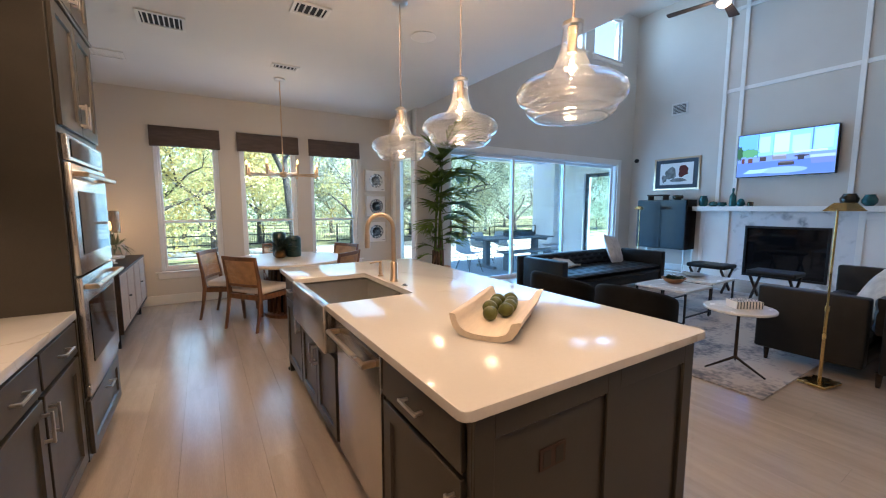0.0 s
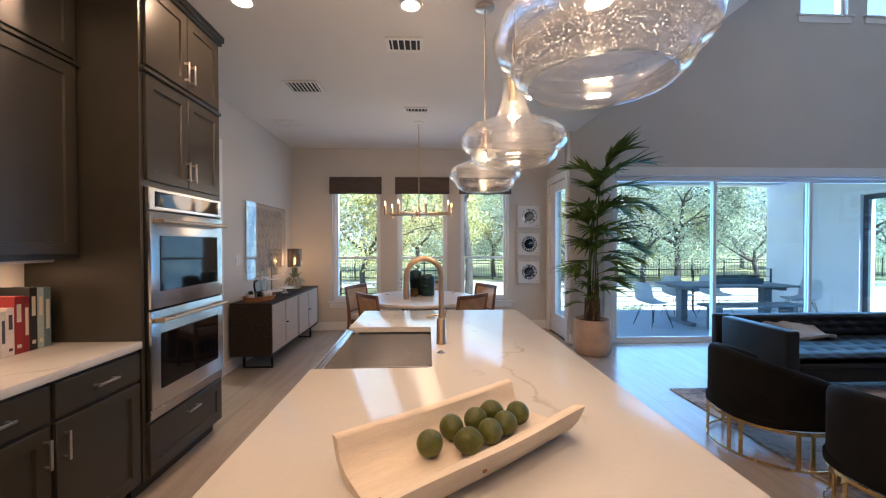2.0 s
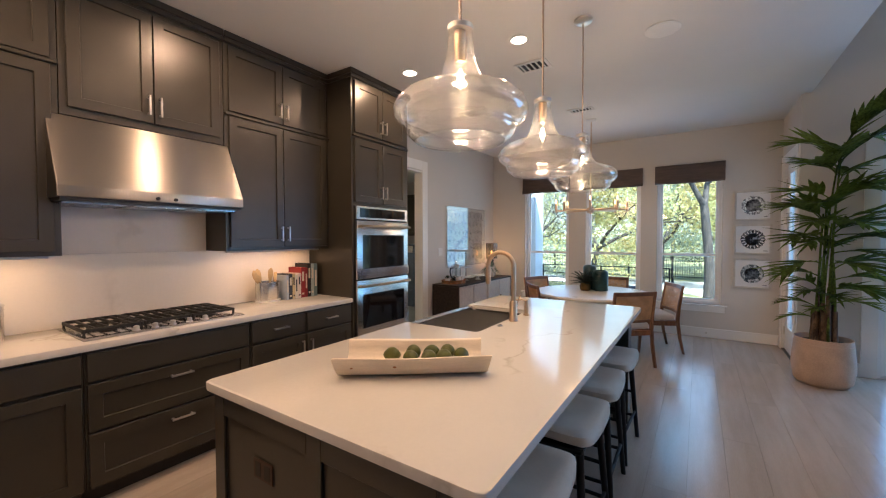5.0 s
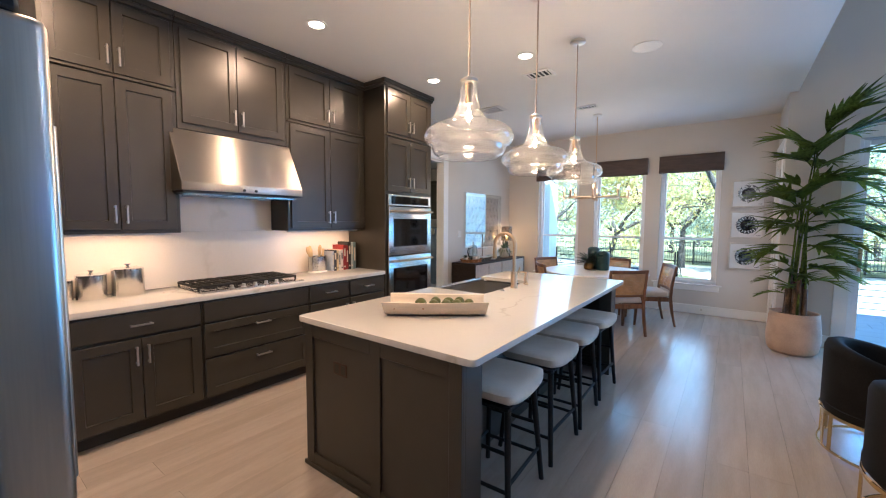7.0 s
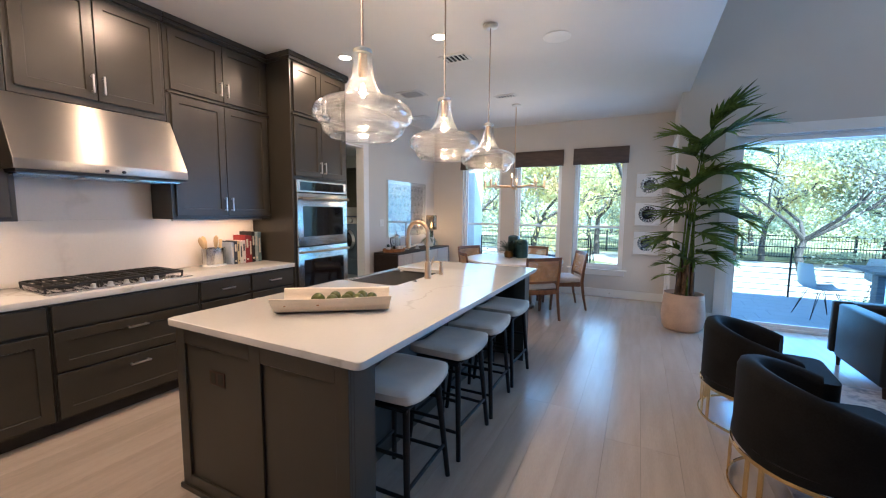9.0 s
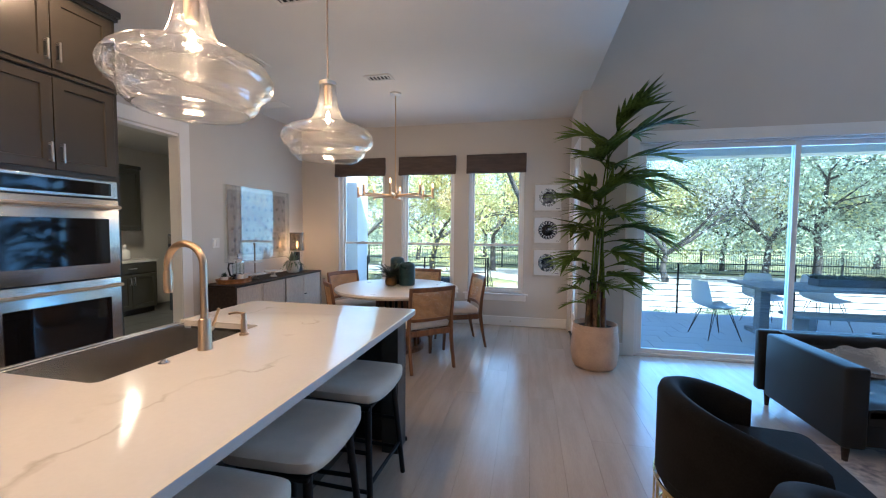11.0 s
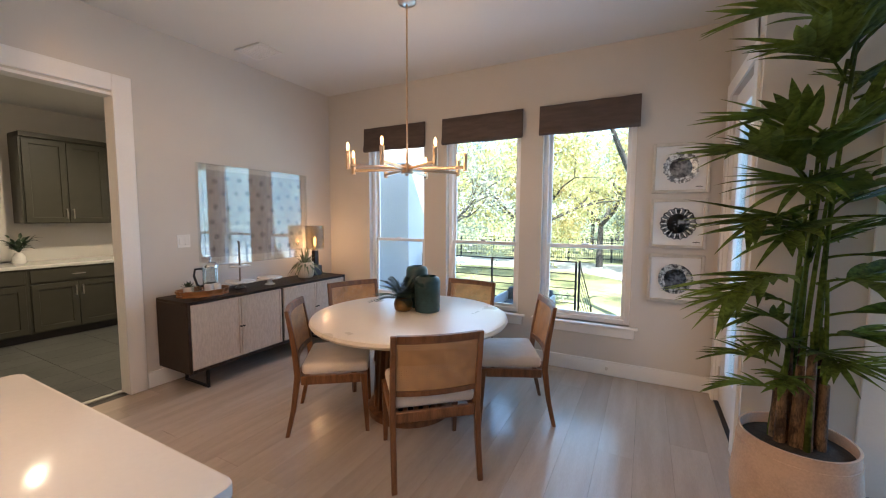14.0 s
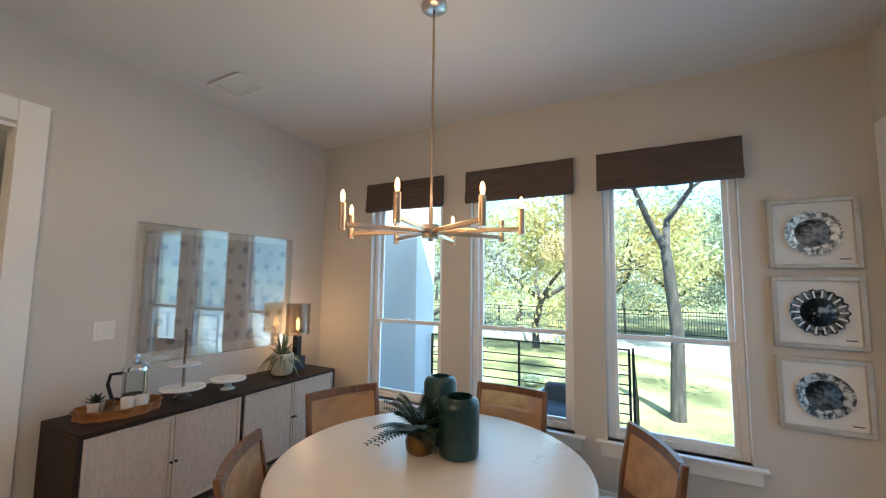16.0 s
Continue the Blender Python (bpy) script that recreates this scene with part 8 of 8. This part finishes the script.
railing("patio_railing", 3.72, 9.1, 8.88, "black metal patio railing with horizontal bars")
railing("porch_railing", -0.45, 2.06, 8.88, "black metal porch railing with horizontal bars")
railing("porch_railing", -3.4, -1.15, 8.88, "black metal porch railing beside the column")
ss = thing("porch_steps", "concrete porch steps down to the lawn", "steps", kind="structure")
for k in range(5):
    part("step", box(2.12, 3.5, 8.985 + 0.3 * k, 8.985 + 0.3 * (k + 1) - 0.001, GZ, -0.03 - 0.17 * (k + 1)), "patio_tile", ss)
for x in (2.10, 3.52):
    sr = thing("stair_railing", "black metal sloping stair railing", "railing", group="stair railings")
    for k in range(8):
        z = 0.08 + k * 0.113
        part("bar", tube(B(), [(x, 8.90, z), (x, 10.45, z - 0.93)], 0.005 if k < 7 else 0.01, 6), "black_metal", sr)
    part("post", box(x - 0.014, x + 0.014, 10.42, 10.45, GZ, -0.05), "black_metal", sr)
    part("post", box(x - 0.014, x + 0.014, 8.905, 8.935, -0.03, 0.90), "black_metal", sr)

# patio table and chairs
ptb = thing("patio_table", "grey slatted outdoor dining table", "outdoor table", pose(6.95, 7.55, -0.026))
grey_wood = material("weathered_grey_teak", (0.20, 0.22, 0.24), 0.7, vary=0.2, scale=5, fine=50, stretch=(1, 8, 8), bump=0.2)
for k in range(7):
    part("top_board", box(-1.05, 1.05, -0.45 + k * 0.129, -0.45 + k * 0.129 + 0.124, 0.70, 0.735, bev=0.003), grey_wood, ptb)
for x in (-0.8, 0.8):
    part("trestle_leg", box(x - 0.05, x + 0.05, -0.33, 0.33, 0.0, 0.06, bev=0.004), grey_wood, ptb)
    part("trestle_leg", box(x - 0.06, x + 0.06, -0.08, 0.08, 0.0605, 0.64, bev=0.004), grey_wood, ptb)
    part("trestle_head", box(x - 0.05, x + 0.05, -0.40, 0.40, 0.6405, 0.6995, bev=0.004), grey_wood, ptb)
pbn = thing("patio_bench", "grey outdoor wooden bench", "bench", pose(6.95, 6.92, -0.026))
part("bench_top", box(-0.85, 0.85, -0.17, 0.17, 0.41, 0.45, bev=0.004), grey_wood, pbn)
for x in (-0.65, 0.65):
    part("bench_leg", box(x - 0.04, x + 0.04, -0.14, 0.14, 0.0, 0.4095, bev=0.004), grey_wood, pbn)
tray_p = thing("planter_trough", "grey trough planter of clipped greenery on the patio table", "planter", pose(7.2, 7.55, 0.7095))
part("trough", box(-0.45, 0.45, -0.10, 0.10, 0.0, 0.10, bev=0.006), "concrete", tray_p)
bm = B()
for k in range(400):
    leaf_blade(bm, (rp.uniform(-0.43, 0.43), rp.uniform(-0.09, 0.09), 0.09), (rp.uniform(-1, 1), rp.uniform(-1, 1), 1.2), (0, 1, 0.2), rp.uniform(0.06, 0.11), 0.02, 0.1, 2)
part("greenery", bm, "fern", tray_p, kind="stuff")
white_shell = material("white_moulded_shell", (0.62, 0.65, 0.68), 0.4, vary=0.04)


def shell_chair():
    c = thing("patio_chair", "pale moulded patio chair on black hairpin legs", "chair", group="patio chairs")
    bm = B()
    prof = [(0.23, 0.43), (0.19, 0.415), (0.05, 0.405), (-0.10, 0.41), (-0.19, 0.44), (-0.235, 0.52), (-0.26, 0.66), (-0.275, 0.80)]
    g = []
    for k, (y, z) in enumerate(prof):
        w = (0.21, 0.225, 0.235, 0.235, 0.235, 0.235, 0.225, 0.18)[k]
        g.append([bm.verts.new((w * u, y + (0.05 * u * u if k > 4 else 0), z + (0.05 * abs(u) ** 2.5 if k <= 4 else 0))) for u in (-1 + 2 * i / 10 for i in range(11))])
    for a, b in zip(g, g[1:]):
        for i in range(10):
            bm.faces.new((a[i], a[i + 1], b[i + 1], b[i]))
    bmesh.ops.solidify(bm, geom=bm.faces[:], thickness=0.012)
    part("seat_shell", bm, white_shell, c, smooth=60)
    for sx in (-1, 1):
        for sy in (-1, 1):
            part("hairpin_leg", tube(B(), [(sx * 0.12, sy * 0.10, 0.40), (sx * 0.23, sy * 0.22, 0.0), (sx * 0.17, sy * 0.10, 0.40)], 0.006, 6), "black_metal", c)
    return c


sc0 = shell_chair()
for i, (x, y, a) in enumerate(((5.45, 7.30, -80), (6.55, 8.25, 180), (7.35, 8.25, 180), (8.4, 7.5, 90))):
    if i == 0:
        sc0.matrix_basis = pose(x, y, -0.026, 0, 0, a)
    else:
        copy_thing(sc0, pose(x, y, -0.026, 0, 0, a))
ad = thing("porch_armchair", "grey outdoor armchair on the porch", "outdoor chair", pose(1.55, 8.0, -0.03, 0, 0, 180))
part("seat", box(-0.30, 0.30, -0.30, 0.30, 0.28, 0.42, bev=0.03, seg=3), "concrete", ad)
part("backrest", box(-0.30, 0.30, -0.42, -0.305, 0.28, 0.58, bev=0.03, seg=3), "concrete", ad)
for x in (-0.34, 0.305):
    part("arm", box(x, x + 0.035, -0.36, 0.30, 0.0, 0.52, bev=0.006), white_shell, ad)

# picket fence
fe = thing("garden_fence", "black metal picket fence across the garden", "fence")
FY = 27.5
for k in range(31):
    x = -30 + k * 2.4
    part("post", box(x - 0.035, x + 0.035, FY - 0.035, FY + 0.035, GZ, GZ + 1.45), "black_metal", fe)
for z in (0.18, 1.12, 1.32):
    part("rail", box(-30, 42, FY - 0.02, FY + 0.02, GZ + z - 0.02, GZ + z + 0.02), "black_metal", fe)
bm = B()
for k in range(600):
    x = -30 + 0.06 + k * 0.12
    bx(bm, x - 0.009, x + 0.009, FY - 0.009, FY + 0.009, GZ + 0.08, GZ + 1.38)
part("pickets", bm, "black_metal", fe, kind="stuff", smooth=0)

# ---- trees ----
for key in ("leaf_green", "leaf_gold", "leaf_grey", "palm_leaf"):
    nt, b, L = nodes_of(M[key])
    tr_ = nt.nodes.new("ShaderNodeBsdfTranslucent")
    mx = nt.nodes.new("ShaderNodeMixShader")
    mx.inputs[0].default_value = 0.42
    L(b.inputs["Base Color"].links[0].from_socket, tr_.inputs[0])
    L(b.outputs[0], mx.inputs[1])
    L(tr_.outputs[0], mx.inputs[2])
    L(mx.outputs[0], nt.nodes["Material Output"].inputs[0])


def leaf_cloud(centres, count, size, seed, spread):
    """Many small leaves round the twig ends, as plain quads."""
    g = np.random.default_rng(seed)
    c = np.asarray(centres)[g.integers(0, len(centres), count)]
    v = g.normal(size=(count, 3))
    p = c + v / np.linalg.norm(v, axis=1, keepdims=True) * (g.random((count, 1)) ** 0.5) * spread * np.array([1, 1, 0.75])
    a, b = g.normal(size=(count, 3)), g.normal(size=(count, 3))
    a /= np.linalg.norm(a, axis=1, keepdims=True)
    b -= a * (a * b).sum(1, keepdims=True)
    b /= np.linalg.norm(b, axis=1, keepdims=True)
    s = size * g.uniform(0.6, 1.3, (count, 1))
    quad = np.stack([p - a * s, p - b * s * 0.45, p + a * s, p + b * s * 0.45], 1).reshape(-1, 3)
    me = bpy.data.meshes.new("crown")
    me.from_pydata(quad.tolist(), [], np.arange(4 * count).reshape(-1, 4).tolist())
    return me


def tree(seed, height, trunk_h, spread, leaf_mat, leaves=5200, size=0.10, label="", fork=False, bare=0.0):
    r = random.Random(seed)
    t = thing("tree", label, "tree", group="garden trees")
    bm = B()
    base = height * 0.022 + 0.05
    top = Vector((r.uniform(-0.2, 0.2), r.uniform(-0.2, 0.2), trunk_h))
    trunk = [Vector((0, 0, -0.15)), Vector((0, 0, 0.1)), top * 0.5 + Vector((r.uniform(-0.12, 0.12), r.uniform(-0.1, 0.1), 0)), top]
    base *= 0.7 if fork else 0.75
    tube(bm, trunk, base * 1.15, 10, base * 0.72)
    ends = []

    def grow(p, d, ln, rad, depth):
        q = p + d * ln * 0.5 + Vector((r.uniform(-1, 1), r.uniform(-1, 1), r.uniform(-0.3, 0.6))) * ln * 0.12
        e = p + d * ln
        tube(bm, [p, q, e], rad, 6 if depth else 8, rad * 0.55)
        if depth >= 3:
            ends.append(e)
            return
        ends.append(e) if depth == 2 else None
        for _ in range(3 if depth < 2 else 2):
            nd = (d + Vector((r.uniform(-1, 1), r.uniform(-1, 1), r.uniform(-0.75, 0.65))) * 0.95).normalized()
            grow(e, nd, ln * r.uniform(0.58, 0.8), rad * 0.46, depth + 1)
    n = 2 if fork else 4
    for k in range(n):
        a = 2 * math.pi * k / n + r.uniform(-0.4, 0.4)
        up = 1.5 if fork else r.uniform(0.5, 1.2)
        d = Vector((math.cos(a) * spread / height * 2, math.sin(a) * spread / height * 2, up)).normalized()
        grow(top, d, (height - trunk_h) * r.uniform(0.36, 0.46), base * 0.62, 0)
    part("trunk", bm, "bark", t, "grey furrowed trunk and limbs", smooth=60)
    if leaves:
        for _ in range(0 if fork else 44):
            a, q = r.uniform(0, 6.283), r.uniform(0.45, 1.0) * spread * 0.8
            ends.append(Vector((q * math.cos(a), q * math.sin(a), r.uniform(trunk_h * 0.6, height * 0.75))))
        me = leaf_cloud([tuple(e) for e in ends], leaves, size, seed, height * 0.125)
        me.materials.append(M[leaf_mat])
        c = new("crown", me)
        c.parent = t
        tagged(c, "loose crown of small leaves", kind="stuff")
    return t


kinds = [tree(21, 7.8, 2.0, 4.6, "leaf_green", 19000, 0.08, "spreading live oak with green leaves"),
         tree(22, 7.0, 1.9, 4.0, "leaf_gold", 15000, 0.08, "oak with leaves turning gold"),
         tree(33, 9.0, 2.2, 4.8, "leaf_green", 22000, 0.085, "tall live oak with dense green leaves"),
         tree(24, 6.5, 1.2, 4.4, "leaf_grey", 4200, 0.065, "pale grey-green cedar elm with thin leaves"),
         tree(25, 7.0, 3.4, 2.6, "leaf_green", 2200, 0.07, "forked dark-barked oak with sparse leaves", fork=True)]
spots = [(4, 2.75, 13.2, 20, 1.0), (1, -1.9, 20.5, 40, 1.05), (3, -4.8, 16.0, 75, 1.0), (1, 0.8, 25.0, 130, 1.15), (2, 6.5, 30, 200, 1.0), (2, 3.6, 29.5, 260, 0.9), (3, 9.5, 22, 15, 1.15), (1, 9.0, 26.0, 100, 1.0), (0, 14.5, 23.5, 220, 1.0), (2, 17, 24, 45, 1.1), (1, 15.0, 29, 330, 1.1), (3, 22, 24, 160, 1.1), (0, -9, 23, 190, 1.1), (2, -6, 32, 10, 1.2), (2, -1, 37, 300, 1.2), (2, 11, 38, 150, 1.2), (2, 26, 33, 25, 1.25), (0, 33, 38, 280, 1.3), (0, 30, 25, 170, 1.2), (2, 40, 31, 65, 1.3), (2, 0, 52, 35, 1.5), (2, 28, 54, 95, 1.5), (2, -26, 56, 15, 1.6)]
used = set()
for k, x, y, a, s in spots:
    m = pose(x, y, GZ, 0, 0, a)
    s = s * (0.82 if y > 30 else 1.0)
    if k not in used:
        used.add(k)
        kinds[k].matrix_basis = m @ Matrix.Diagonal((s, s, s, 1))
    else:
        o = copy_thing(kinds[k], m)
        o.scale = (s, s, s)
# low shrubs before the fence and the far woods
for i, (x, y, s) in enumerate(((6.2, 12.5, 0.6), (8.0, 12.8, 0.7), (9.6, 12.2, 0.55), (-0.4, 14.2, 0.5), (0.6, 14.8, 0.55), (4.4, 12.2, 0.4), (11.5, 24.5, 1.0), (-5, 25, 0.9))):
    cs_ = [(0.5 * math.cos(k * 2.4) * (k / 9), 0.5 * math.sin(k * 2.4) * (k / 9), 0.35 + 0.1 * (k % 3)) for k in range(10)]
    me = leaf_cloud(cs_, 900, 0.05, 50 + i, 0.32)
    me.materials.append(M["leaf_green"])
    o = new("shrub", me)
    o.matrix_basis = pose(x, y, GZ) @ Matrix.Diagonal((s * 1.4, s * 1.4, s, 1))
    tagged(o, "low rounded garden shrub with small green leaves", "shrub", "garden shrubs")
g = np.random.default_rng(9)
cw = np.stack([g.uniform(-130, 170, 420), g.uniform(62, 95, 420), GZ + g.uniform(0.3, 4.5, 420)], 1)
me = leaf_cloud(cw, 26000, 0.42, 77, 3.4)
me.materials.append(M["leaf_green"])
tagged(new("far_woods", me), "far belt of woodland trees", "woods", kind="stuff")


# ---- floors in pieces ----
fb_ = box(WX - 0.13, NX, SY - 0.15, NY + 0.15, -0.12, -0.014)
bx(fb_, NX, EX, SY - 0.15, SLY + 0.12, -0.12, -0.014)
fl = solid("floor", fb_, "toe", "wood subfloor under grey oak planks", kind="structure", smooth=0)

oak = material("grey_washed_oak", (0.40, 0.335, 0.28), 0.22, vary=0.03, scale=2.2, fine=34, stretch=(7, 0.8, 7), per_object=0.06, spec=0.65, second=(0.44, 0.368, 0.308), rvary=0.02)
pieces = {}


def plank(length):
    if length not in pieces:
        bm = B()
        bx(bm, -0.1045, 0.1045, 0, length - 0.001, -0.012, 0.0)
        pieces[length] = mesh_of(bm, oak, "plank", 0)
    return pieces[length]


rng = random.Random(7)
count = 0
x = WX + 0.095
rest = B()
while x < EX + 0.09:
    top_y = NY if x < NX else SLY + 0.1
    y = SY - 0.1
    while y < top_y - 0.02:
        ln = rng.choice((1.5, 1.8, 2.1, 2.4)) if y > SY else rng.choice((0.4, 0.7, 1.0, 1.3, 1.6, 1.9))
        ln = round(min(ln, top_y - y), 3)
        if -1.8 < y + ln and x < 5.2:
            ob = new("plank", plank(ln))
            ob.matrix_basis = pose(x, y, 0)
            ob.parent = fl
            count += 1
        else:
            bx(rest, x - 0.1045, x + 0.1045, y, y + ln - 0.001, -0.012, 0.0)
        y += ln
    x += 0.21
part("far_planks", rest, oak, fl, kind="stuff", smooth=0)
